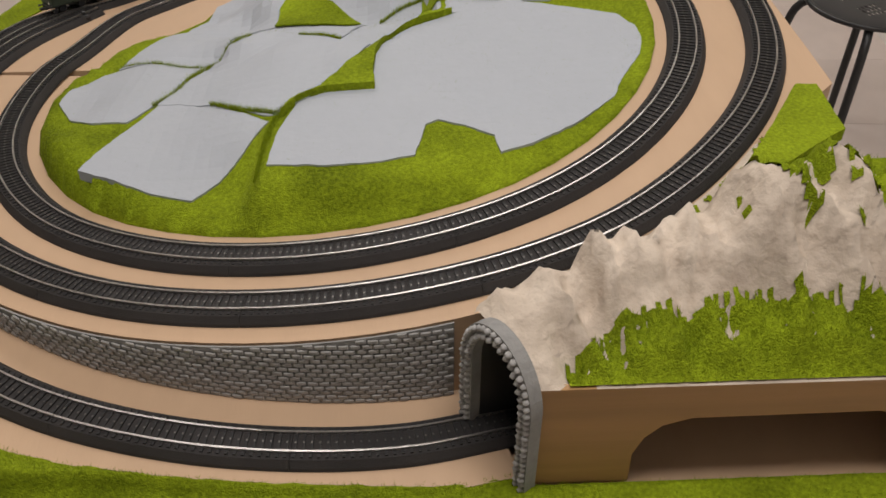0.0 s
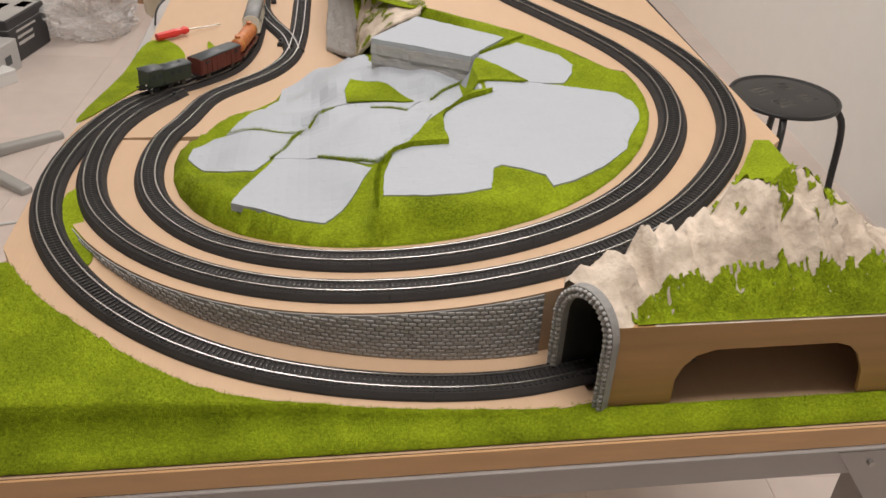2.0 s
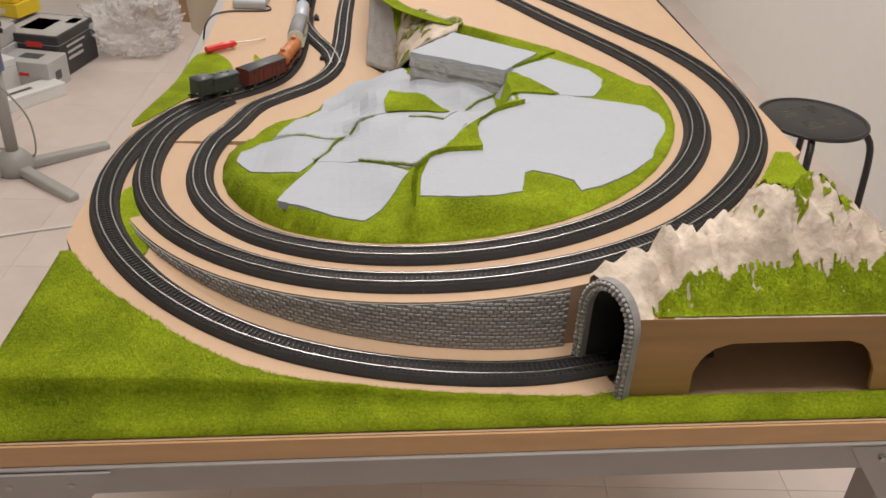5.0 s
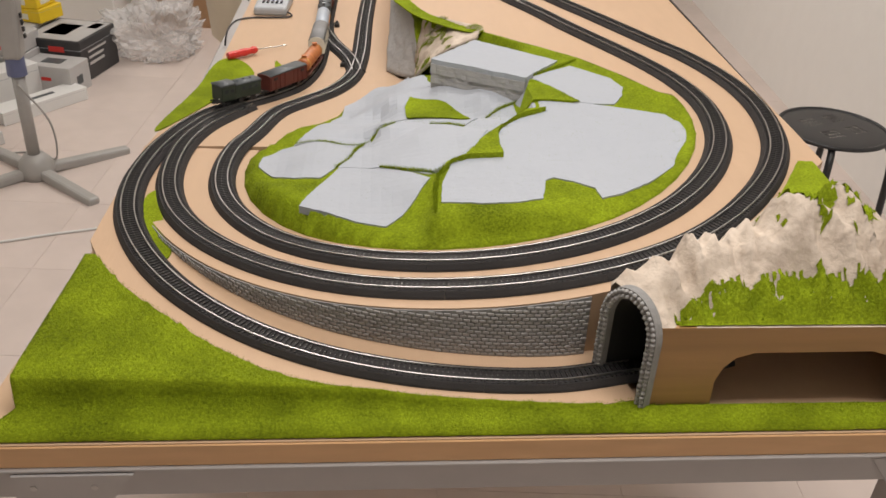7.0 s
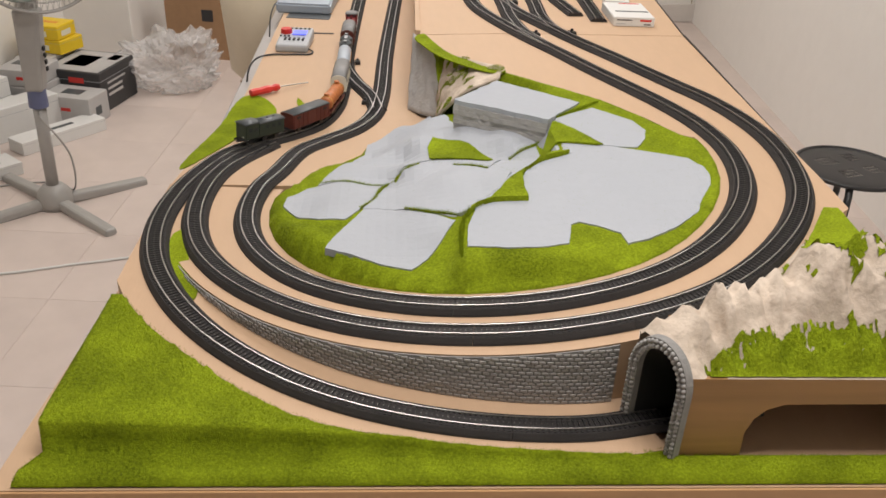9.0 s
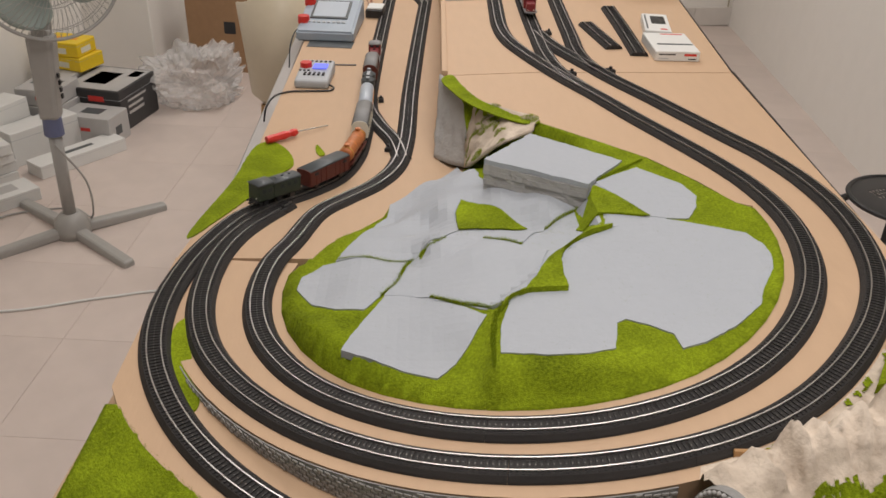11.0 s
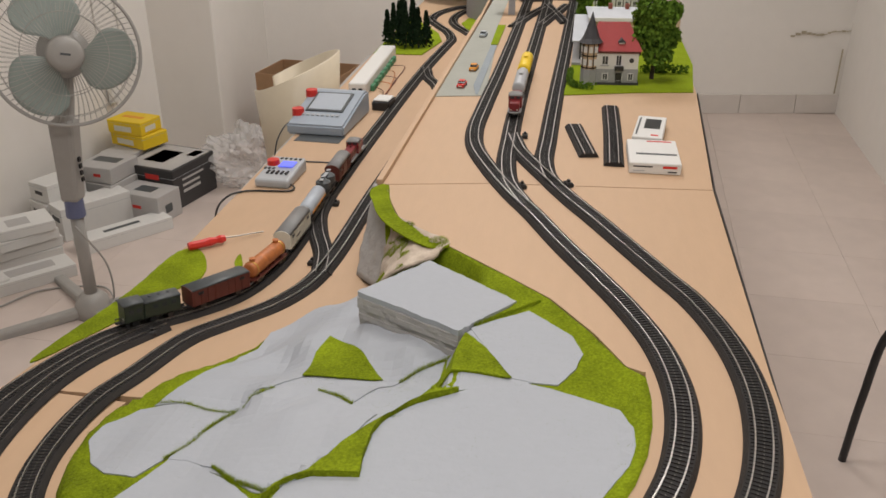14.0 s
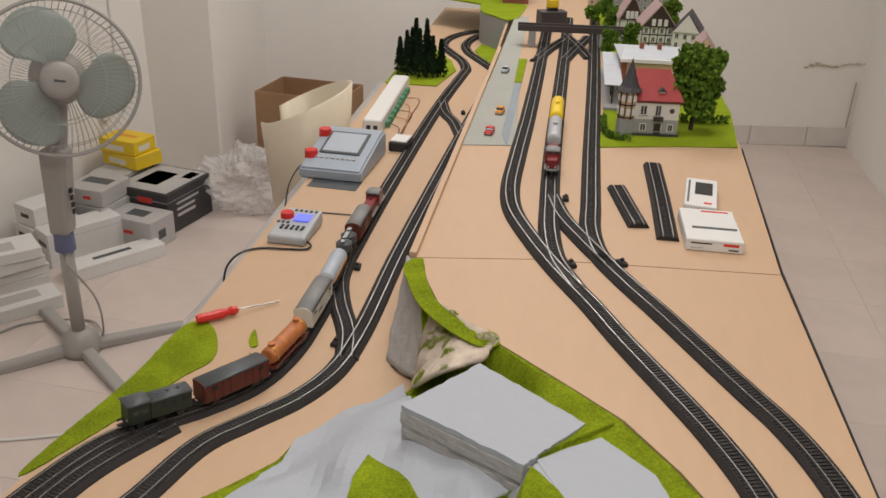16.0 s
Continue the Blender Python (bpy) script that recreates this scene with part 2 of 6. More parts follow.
def slope_z(x, y):
    """Height of the climbing deck, between its two lines."""
    a = bearing(x, y)
    ri, ro = along_turn(RADIUS["inner"], a), along_turn(RADIUS["outer"], a)
    t = min(1.0, max(0.0, (math.hypot(x - CX, y - CY) - ri) / (ro - ri)))
    return along_turn(HEIGHT["inner"], a) * (1 - t) + along_turn(HEIGHT["outer"], a) * t


def bearing(x, y):
    a = math.degrees(math.atan2(y - CY, x - CX)) % 360
    return a + 360 if a < 120 else a


def left_z(x, y):
    return LEFT_Z + 0.027 * (1 - smooth01(0.55, 1.0, y))


def ramp_z(x, y):
    """Top of the upper, climbing deck."""
    if y > 0.6 and x < -0.25:
        return left_z(x, y)
    return RIGHT_Z if y > 0.9 else slope_z(x, y)


def low_z(x, y):
    """Top of the outer deck that falls to the tunnel."""
    if y > 0.60:
        return left_z(x, y)
    z = along_turn(HEIGHT["low"], bearing(x, y))
    return z + (left_z(x, y) - z) * smooth01(0.50, 0.60, y)

# ---------------------------------------------------------------- room
END_A, END_B = Vector((-2.6, 4.35, 0)), Vector((1.78, 4.96, 0))


def wall_between(name, a, b, label, thick=0.15):
    a, b = Vector(a), Vector(b)
    d = (b - a).to_2d()
    n = Vector((d.y, -d.x)).normalized() * thick
    bm = bmesh.new()
    low = [bm.verts.new((p.x, p.y, FLOOR - 0.05)) for p in (a.to_2d(), b.to_2d(), b.to_2d() + n, a.to_2d() + n)]
    f = bm.faces.new(low)
    up = bmesh.ops.extrude_face_region(bm, geom=[f])["geom"]
    for v in (g for g in up if isinstance(g, bmesh.types.BMVert)):
        v.co.z = CEIL
    bmesh.ops.recalc_face_normals(bm, faces=bm.faces)
    return tagged(part(name, bm, WALL), label, "wall", kind="structure")


RW0, RW1 = (1.36, -0.2, 0), (1.70, 4.95, 0)
wall_between("wall_east", (1.19, -2.6, 0), RW1, "white painted plaster wall beside the table")
wall_between("wall_north", (1.85, 4.97, 0), END_A, "white painted end wall behind the layout").location.x = 0
wall_between("wall_west", (-1.92, 3.9, 0), (-3.25, -2.6, 0), "white painted plaster wall behind the fan")
wall_between("wall_south", (-3.3, -2.6, 0), (1.4, -2.6, 0), "plain white wall behind the camera")
tagged(part("wall_pier", box(-2.3, -1.62, 3.74, 4.60, FLOOR - 0.02, CEIL - 0.002, 0.006), WALL), "white painted wall pier in the corner", "wall", kind="structure")
tagged(part("ceiling", box(-3.5, 2.2, -2.9, 5.4, CEIL, CEIL + 0.1), WALL), "plain white ceiling", "ceiling", kind="structure")
floor = tagged(part("floor", box(-3.5, 2.2, -2.9, 5.4, FLOOR - 0.1, FLOOR - 0.003), GROUT), "pale beige speckled tile floor", "floor", kind="structure")
for lx, ly, watts in LAMPS:
    lamp = thing("ceiling_lamp", lx, ly, CEIL - 0.06, label="flat white ceiling lamp panel", category="lamp", group="ceiling lamps")
    part("housing", box(-0.62, 0.62, -0.25, 0.25, 0.0, 0.06, 0.005), WALL, lamp)

# skirting tiles along the end wall and the right wall
for a, b in ((END_B, END_A), (Vector((1.70, 4.90, 0)), Vector((1.19, -2.6, 0)))):
    d = (b - a).normalized()
    side = Vector((d.y, -d.x, 0)) * -1
    n = int((b - a).length / 0.33)
    for k in range(n):
        p = a + d * (k * 0.33 + 0.166)
        ob = part("skirting_tile", box(-0.1635, 0.1635, 0.0, 0.012, 0, 0.115, 0.002), SKIRT)
        ob.parent = floor
        ob.matrix_basis = Matrix.Translation((p.x, p.y, FLOOR)) @ Matrix.Rotation(math.atan2(d.y, d.x), 4, "Z")

# ---------------------------------------------------------------- table and base boards
table = thing("table_frame", 0, 0, 0, label="grey metal frame of a long table under the layout", category="table")
FRONT = -0.040
part("front_rail", box(-0.70, 0.42, FRONT - 0.004, FRONT + 0.02, -0.070, -0.032, 0.002), ALU, table)
part("front_lip", box(-0.70, 0.42, FRONT - 0.007, FRONT + 0.0, -0.033, -0.029, 0.001), ALU, table, "thin bright metal lip")
for sx, lean in ((-0.62, -1), (0.34, 1)):
    part("leg", box(sx - 0.03, sx + 0.03, FRONT + 0.0, FRONT + 0.05, FLOOR, -0.06, 0.004), ALU, table)
    bm = bmesh.new()
    f = bm.faces.new([bm.verts.new(p) for p in ((sx - lean * -0.03, FRONT - 0.006, -0.034), (sx + lean * -0.09, FRONT - 0.006, -0.034), (sx + lean * -0.03, FRONT - 0.006, -0.12), (sx + lean * 0.03, FRONT - 0.006, -0.12))])
    bm.normal_update()
    bmesh.ops.solidify(bm, geom=[f], thickness=0.004)
    bmesh.ops.recalc_face_normals(bm, faces=bm.faces)
    part("corner_plate", bm, ALU, table)
    for dx in (-0.03, 0.03):
        part("screw", cyl((sx + dx - lean * 0.02, FRONT - 0.011, -0.05), (sx + dx - lean * 0.02, FRONT - 0.004, -0.05), 0.0035, seg=10), SCREW, table)
part("side_rail", box(-0.66, -0.63, 0.0, 2.9, -0.08, -0.04, 0.003), ALU, table)
part("side_rail", box(0.28, 0.31, 0.0, 2.9, -0.08, -0.04, 0.003), ALU, table)
for ly in (1.4, 2.9):
    for sx in (-0.55, 0.30):
        part("leg", box(sx - 0.03, sx + 0.03, ly, ly + 0.05, FLOOR, -0.06, 0.004), ALU, table)

base_board = tagged(part("base_board", sheet([(-0.695, FRONT), (0.41, FRONT), (0.385, 0.38), (0.331, 0.60), (0.349, 1.205), (0.402, 1.875), (0.455, 4.3), (-0.60, 4.3), (-0.615, 1.1)],
                                              lambda x, y: -0.001, 0.030, 0.5), PLY), "thick raw plywood base board", "board", kind="structure")

tagged(part("edge_band", box(-0.695, 0.41, FRONT - 0.0032, FRONT - 0.0004, -0.0285, -0.0015, 0.0006), VENEER), "varnished orange-brown wooden edge of the base board", "trim", kind="structure")
left_board = tagged(part("left_board", sheet([(-0.655, 0.60), (-0.615, 1.1), (-0.600, 2.78), (-0.59, 4.2), (-0.20, 4.2), (-0.235, 2.0), (-0.252, 1.15), (-0.258, 1.02), (-0.214, 0.950), (-0.274, 0.870), (-0.338, 0.803), (-0.348, 0.752), (-0.406, 0.670), (-0.446, 0.600)],
                                              left_z, 0.006, 0.04, lambda x, y: -0.0008), PLY), "flat smooth beige plywood board under the station tracks", "board", kind="structure")
right_board = tagged(part("right_board", sheet([(-0.252, 1.152), (-0.232, 1.145), (-0.208, 1.070), (-0.179, 0.998), (-0.141, 0.957), (-0.078, 0.905), (0.007, 0.828), (0.074, 0.765), (0.132, 0.679), (0.168, 0.609), (0.187, 0.60), (0.334, 0.60), (0.352, 1.205), (-0.05, 1.185)],
                                               lambda x, y: ramp_z(x, y) if y < 0.9 else RIGHT_Z, 0.012, 0.04), PLY), "raised beige plywood deck", "board", kind="structure")
rear_board = tagged(part("rear_board", sheet([(-0.250, 1.155), (-0.05, 1.188), (0.352, 1.208), (0.405, 1.875), (0.46, 4.2), (-0.17, 4.2), (-0.225, 2.0)],
                                             lambda x, y: RIGHT_Z, 0.012, 0.5), PLY), "raised beige plywood board at the back", "board", kind="structure")
part("edge_trim", box(-0.0012, 0.0012, 0, 0.745, -0.006, 0.0025, 0.0004), BLACK, rear_board).matrix_basis = pose(0.332, 0.46, RIGHT_Z - 0.004, 0.4, 0, -1.7)
part("edge_trim", box(-0.0012, 0.0012, 0, 0.67, -0.006, 0.0025, 0.0004), BLACK, rear_board).matrix_basis = pose(0.356, 1.208, RIGHT_Z - 0.003, 0, 0, -4.5)
tagged(part("support_wall", box(-0.236, -0.228, 1.20, 4.2, 0.0, RIGHT_Z - 0.013), PLY), "plywood riser under the raised board", "board", kind="structure").matrix_basis = pose(0, 0, 0, 0, 0, 0)
strip = tagged(part("edge_strip", box(-0.006, 0.006, 0, 1.62, 0.0, 0.010, 0.001), PLY), "thin wooden edge strip along the raised board", "trim", kind="structure")
strip.matrix_basis = pose(-0.247, 1.155, RIGHT_Z, 0, 0, -0.9)

ring = ring_arc("outer", 0.036, 172, 330) + [(0.334, 0.36), (0.334, 0.60), (0.190, 0.60)] + ring_arc("inner", -0.034, 372, 170)[1:]
loop_deck = tagged(part("loop_deck", sheet(ring, ramp_z, 0.010, 0.03, lambda x, y: 0.0005), PLY), "curved beige plywood ramp under the double loop", "board", kind="structure")


def ply_edge(a):
    return float(np.interp(a, (205, 216, 225, 233, 240, 247, 252, 261, 270, 280), (0.576, 0.567, 0.557, 0.556, 0.556, 0.550, 0.541, 0.532, 0.530, 0.540)))


outer = [(CX + ply_edge(a) * math.cos(math.radians(a)), CY + ply_edge(a) * math.sin(math.radians(a))) for a in range(176, 287, 4)]
outer = [(max(p[0], -0.657), p[1]) for p in outer]
lower = outer + ring_arc("outer", 0.0365, 284, 172) + [(-0.60, 0.60), (-0.657, 0.60)]
lower_deck = tagged(part("lower_deck", sheet(lower, low_z, 0.006, 0.03, lambda x, y: -0.0004), PLY), "curved beige plywood ramp falling to the tunnel", "board", kind="structure")

# ---------------------------------------------------------------- tracks
GAUGE, BED = 0.0165, 0.0075


def lay(ctrl, height, name_label, step=0.006, piece=0.18, group="track sections"):
    """A route of track sections with bed, sleepers, studs and two rails."""
    pts = curve(ctrl, step)
    per = int(round(piece / step))
    starts = list(range(0, len(pts) - 1, per))
    if len(starts) > 1 and len(pts) - starts[-1] < per // 2:
        starts.pop()
    for n, i0 in enumerate(starts):
        i1 = starts[n + 1] if n + 1 < len(starts) else len(pts) - 1
        section(pts, i0, i1, height, name_label, group, step)
    return pts


def section(pts, i0, i1, height, label, group, step):
    def at(i):
        i = min(max(i, 0), len(pts) - 1)
        p = pts[i]
        d = pts[min(i + 1, len(pts) - 1)] - pts[max(i - 1, 0)]
        d = d / np.linalg.norm(d)
        return Vector((p[0], p[1], height(p[0], p[1]) + 0.0006)), Vector((d[0], d[1], 0)), Vector((d[1], -d[0], 0))
    mid = at((i0 + i1) // 2)[0]
    t = thing("track_section", *mid, label=label, category="track", group=group)

    def loft(name, profile, material, caps=True):
        bm = bmesh.new()
        rings = []
        for i in range(i0, i1 + 1):
            p, d, s = at(i)
            if i == i0 and i0 > 0:
                p = p + d * 0.0004
            rings.append([bm.verts.new(p - mid + s * a + Vector((0, 0, h))) for a, h in profile])
        k = len(profile)
        for a, b in zip(rings, rings[1:]):
            for j in range(k):
                bm.faces.new((a[j], a[(j + 1) % k], b[(j + 1) % k], b[j]))
        bm.faces.new(rings[0][::-1])
        bm.faces.new(rings[-1])
        bmesh.ops.recalc_face_normals(bm, faces=bm.faces)
        return part(name, bm, material, t)
    loft("track_bed", [(-0.0200, 0), (-0.0190, 0.0025), (-0.0150, BED), (0.0150, BED), (0.0190, 0.0025), (0.0200, 0)], BALLAST)
    for sgn in (-1, 1):
        c = sgn * (GAUGE / 2 + 0.0005)
        loft("rail", [(c - 0.0008, BED), (c - 0.0008, BED + 0.0028), (c + 0.0008, BED + 0.0028), (c + 0.0008, BED)], RAIL)
    bm, bs = bmesh.new(), bmesh.new()
    for i in range(i0, i1):
        p, d, s = at(i)
        p = p - mid + Vector((0, 0, BED)) + d * step * 0.5
        sleeper(bm, p, d, s, 0.0012, 0.0135, 0.0012)
        sleeper(bs, p, d, s, 0.0006, 0.0008, 0.0014)
    part("sleeper_row", bm, SLEEPER, t, "row of moulded sleepers")["kind"] = "stuff"
    part("contact_stud_row", bs, STUD, t, "row of small metal studs")["kind"] = "stuff"
    return t


def sleeper(bm, p, d, s, hd, hs, h):
    v = [bm.verts.new(p + d * a * hd + s * b * hs + Vector((0, 0, c))) for a, b, c in ((-1, -1, 0), (1, -1, 0), (1, 1, 0), (-1, 1, 0), (-1, -1, h), (1, -1, h), (1, 1, h), (-1, 1, h))]
    for q in ((4, 5, 6, 7), (0, 1, 5, 4), (1, 2, 6, 5), (2, 3, 7, 6), (3, 0, 4, 7)):
        bm.faces.new([v[i] for i in q])


def right_h(x, y):
    if x > -0.15 and y > 0.9:
        return RIGHT_Z
    if x < -0.2 and y > 0.45:
        t = smooth01(0.45, 0.62, y)
        return left_z(x, y) * t + slope_z(x, y) * (1 - t)
    return ramp_z(x, y)


TL = "dark grey plastic bedded model track with steel rails"
INNER_L = [(-0.238, 2.87), (-0.271, 2.37), (-0.298, 1.84), (-0.317, 1.40), (-0.326, 1.09), (-0.341, 0.98), (-0.376, 0.895), (-0.421, 0.830), (-0.463, 0.765)]
INNER_R = [(0.175, 0.749), (0.140, 0.825), (0.086, 0.938), (0.041, 1.041), (-0.005, 1.136), (-0.054, 1.255), (-0.094, 1.378), (-0.107, 1.485), (-0.104, 1.69), (-0.095, 1.96), (-0.083, 2.52), (-0.070, 3.40)]
OUTER_R = [(0.236, 0.838), (0.190, 0.935), (0.145, 1.030), (0.096, 1.128), (0.060, 1.216), (0.047, 1.31), (0.050, 1.44), (0.058, 1.73), (0.080, 2.386), (0.110, 3.40)]
LEFT_O = [(-0.353, 2.94), (-0.383, 2.49), (-0.404, 1.84), (-0.412, 1.40), (-0.412, 1.13), (-0.420, 1.02), (-0.448, 0.920), (-0.500, 0.845), (-0.548, 0.795)]
lay(INNER_L + ring_arc("inner", 0, 162, 382, 10) + INNER_R, right_h, TL)
lay([(-0.520, 0.800)] + ring_arc("outer", 0, 160, 392, 10) + OUTER_R, right_h, TL)
outer_pts = lay(LEFT_O + [(-0.585, 0.745)] + ring_arc("low", 0, 168, 286, 10) + [(0.06, 0.062), (0.12, 0.080)], low_z, TL)
lay([(0.022, 1.08), (-0.012, 1.18), (-0.026, 1.30), (-0.028, 1.42), (-0.029, 1.55), (-0.027, 1.78), (-0.008, 2.68), (0.006, 3.40)], right_h, TL)
lay([(0.074, 1.18), (0.036, 1.265), (-0.003, 1.365), (-0.024, 1.46)], right_h, TL)
lay([(-0.329, 1.02), (-0.345, 1.10), (-0.380, 1.19), (-0.405, 1.28), (-0.411, 1.36)], left_z, TL)
lay([(-0.281, 2.20), (-0.315, 2.32), (-0.350, 2.40), (-0.378, 2.52)], left_z, TL)

# ---------------------------------------------------------------- landscape in the loop


def divide_x(y):
    return float(np.interp(y, (0.2, 0.34, 0.38, 0.45, 0.56, 0.64, 0.75), (-0.222, -0.215, -0.195, -0.135, -0.05, -0.045, -0.03)))


# heights of the lower white terraces: (x, y, z)
TERRACE = ((-0.100, 0.690, 0.096), (-0.150, 0.725, 0.088), (-0.072, 0.640, 0.086), (-0.277, 0.261, 0.075), (-0.387, 0.317, 0.079), (-0.344, 0.446, 0.073), (-0.463, 0.470, 0.055), (-0.470, 0.560, 0.046), (-0.313, 0.559, 0.056), (-0.266, 0.557, 0.088), (-0.205, 0.370, 0.096), (-0.165, 0.410, 0.100), (-0.130, 0.480, 0.104), (-0.110, 0.550, 0.098), (-0.190, 0.500, 0.098), (-0.241, 0.710, 0.068), (-0.135, 0.629, 0.072), (-0.190, 0.840, 0.060), (-0.361, 0.741, 0.020), (-0.340, 0.802, 0.021), (-0.300, 0.680, 0.042), (-0.250, 0.920, 0.022))


def low_terrace(x, y):
    w = [1.0 / (1e-5 + (x - a) ** 2 + (y - b) ** 2) ** 1.5 for a, b, c in TERRACE]
    return sum(k * c for k, (a, b, c) in zip(w, TERRACE)) / sum(w)


def field_z(x, y):
    """Top of the white fields: a high terrace and lower ones that fall to the back."""
    hi = 0.112 + 0.040 * (y - 0.29) + 0.02 * x
    lo = max(low_terrace(x, y), left_z(x, y) + 0.005 - 0.003 * smooth01(0.6, 0.8, y))
    t = smooth01(-0.012, 0.012, x - divide_x(y))
    return lo + (hi - lo) * t + 0.0012 * noise.noise((x * 22, y * 22, 1.7))


LAND = [(-0.470, 0.575), (-0.450, 0.605), (-0.412, 0.668), (-0.355, 0.750), (-0.345, 0.800), (-0.282, 0.866), (-0.222, 0.945), (-0.204, 0.992), (-0.215, 1.04), (-0.240, 1.15), (-0.228, 1.15),
        (-0.212, 1.075), (-0.183, 1.000), (-0.145, 0.955), (-0.082, 0.902), (0.003, 0.825), (0.070, 0.762), (0.128, 0.676), (0.166, 0.606)]
LAND = LAND + ring_arc("inner", -0.032, 370, 176, 8)
LAND_NP = np.array(LAND)


def rim_distance(x, y):
    a, b = LAND_NP, np.roll(LAND_NP, -1, axis=0)
    d = b - a
    t = np.clip(((x - a[:, 0]) * d[:, 0] + (y - a[:, 1]) * d[:, 1]) / (d ** 2).sum(1), 0, 1)
    q = a + t[:, None] * d
    e = np.hypot(q[:, 0] - x, q[:, 1] - y)
    k = int(np.argmin(e))
    return float(e[k]), q[k]


def rim_z(x, y):
    if y > 0.60:
        return left_z(x, y) + 0.002 if x < -0.2 and y < 1.0 else RIGHT_Z + 0.002
    return ramp_z(x, y) + 0.002


def land_z(x, y):
    d, q = rim_distance(x, y)
    edge = rim_z(q[0], q[1])
    wide = 0.034 + (0.012 - 0.034) * smooth01(-0.20, -0.28, x)
    t = smooth01(0.001, wide, d)
    return edge * (1 - t) + (field_z(x, y) - 0.0018) * t + 0.0008 * noise.noise((x * 60, y * 60, 0.3))


land = tagged(part("meadow", sheet(LAND, land_z, 0.02, 0.012, lambda x, y: 0.0012), GRASS, smooth=True), "hilly ground of bright green static grass inside the loop", "ground", kind="structure")


def field(ctrl, label, lift=0.0, thick=0.012, grow=1.0):
    """A flat plaster piece with straight, slightly ragged sides."""
    c = np.array(ctrl)
    mid = c.mean(0)
    c = mid + (c - mid) * grow
    pts = []
    for a, b in zip(c, np.roll(c, -1, axis=0)):
        n = max(1, int(np.linalg.norm(b - a) / 0.005))
        for j in range(n):
            p = a + (b - a) * j / n
            pts.append((p[0] + 0.0011 * noise.noise((p[0] * 110, p[1] * 110, 3)), p[1] + 0.0011 * noise.noise((p[0] * 110, p[1] * 110, 9))))
    h = lambda x, y: max(field_z(x, y), land_z(x, y) + 0.0010) + lift
    low = min(h(*p) for p in pts) - 0.005
    return tagged(part("field", sheet(pts, h, thick, 0.014, lambda x, y: low), FIELD), label, "field", "white model fields")


field([(-0.204, 0.272), (-0.199, 0.323), (-0.190, 0.353), (-0.183, 0.375), (-0.160, 0.386), (-0.110, 0.391), (-0.112, 0.418), (-0.110, 0.458), (-0.097, 0.495), (-0.057, 0.524), (-0.026, 0.542), (0.031, 0.570), (0.085, 0.557), (0.126, 0.540), (0.157, 0.527), (0.170, 0.496), (0.171, 0.465), (0.163, 0.435), (0.135, 0.389), (0.123, 0.360), (0.081, 0.320), (0.035, 0.288), (0.005, 0.277), (0.001, 0.303), (-0.025, 0.321), (-0.050, 0.332), (-0.061, 0.325), (-0.072, 0.277), (-0.108, 0.269), (-0.151, 0.267)], "large unpainted white plaster field with a torn edge")
field([(-0.027, 0.677), (0.009, 0.703), (0.046, 0.726), (0.071, 0.703), (0.104, 0.670), (0.117, 0.633), (0.108, 0.600), (0.088, 0.567), (0.059, 0.567), (0.033, 0.574), (-0.003, 0.634)], "small white plaster field beside a grass wedge")
field([(-0.197, 0.835), (-0.168, 0.794), (-0.099, 0.731), (-0.045, 0.662), (-0.063, 0.657), (-0.109, 0.610), (-0.153, 0.536), (-0.202, 0.571), (-0.187, 0.605), (-0.134, 0.621), (-0.177, 0.679), (-0.229, 0.722), (-0.211, 0.794)], "narrow white plaster field below the quarry block", lift=0.0008)
field([(-0.341, 0.437), (-0.317, 0.498), (-0.283, 0.550), (-0.263, 0.564), (-0.229, 0.579), (-0.202, 0.571), (-0.153, 0.533), (-0.118, 0.515), (-0.130, 0.480), (-0.146, 0.420), (-0.164, 0.389), (-0.194, 0.362), (-0.211, 0.377), (-0.244, 0.389), (-0.281, 0.420), (-0.318, 0.437)], "white plaster field with a gentle hump", lift=0.001)
field([(-0.388, 0.311), (-0.358, 0.395), (-0.340, 0.438), (-0.320, 0.447), (-0.279, 0.410), (-0.213, 0.360), (-0.235, 0.316), (-0.253, 0.288), (-0.274, 0.264), (-0.308, 0.274), (-0.345, 0.291)], "white plaster field with a square front corner", lift=0.0004)
field([(-0.461, 0.477), (-0.459, 0.516), (-0.433, 0.552), (-0.381, 0.556), (-0.329, 0.552), (-0.310, 0.550), (-0.335, 0.455), (-0.366, 0.404), (-0.404, 0.409), (-0.437, 0.437)], "rounded white plaster field at the low side", lift=0.0002)
field([(-0.416, 0.557), (-0.409, 0.577), (-0.390, 0.621), (-0.365, 0.719), (-0.349, 0.748), (-0.345, 0.798), (-0.282, 0.864), (-0.225, 0.947), (-0.193, 0.845), (-0.202, 0.794), (-0.229, 0.725), (-0.241, 0.682), (-0.237, 0.613), (-0.263, 0.567), (-0.302, 0.565), (-0.321, 0.549), (-0.374, 0.556)], "long white plaster field falling to the back", lift=0.0006)
field([(-0.350, 0.520), (-0.345, 0.445), (-0.300, 0.425), (-0.220, 0.375), (-0.190, 0.372), (-0.160, 0.395), (-0.135, 0.460), (-0.100, 0.520), (-0.030, 0.545), (0.040, 0.560), (0.085, 0.580), (0.050, 0.700), (0.0, 0.690),
       (-0.045, 0.660), (-0.125, 0.735), (-0.186, 0.800), (-0.205, 0.890), (-0.250, 0.860), (-0.320, 0.790), (-0.340, 0.740), (-0.385, 0.610)], "wide white plaster ground joining the smaller fields", lift=-0.0006)

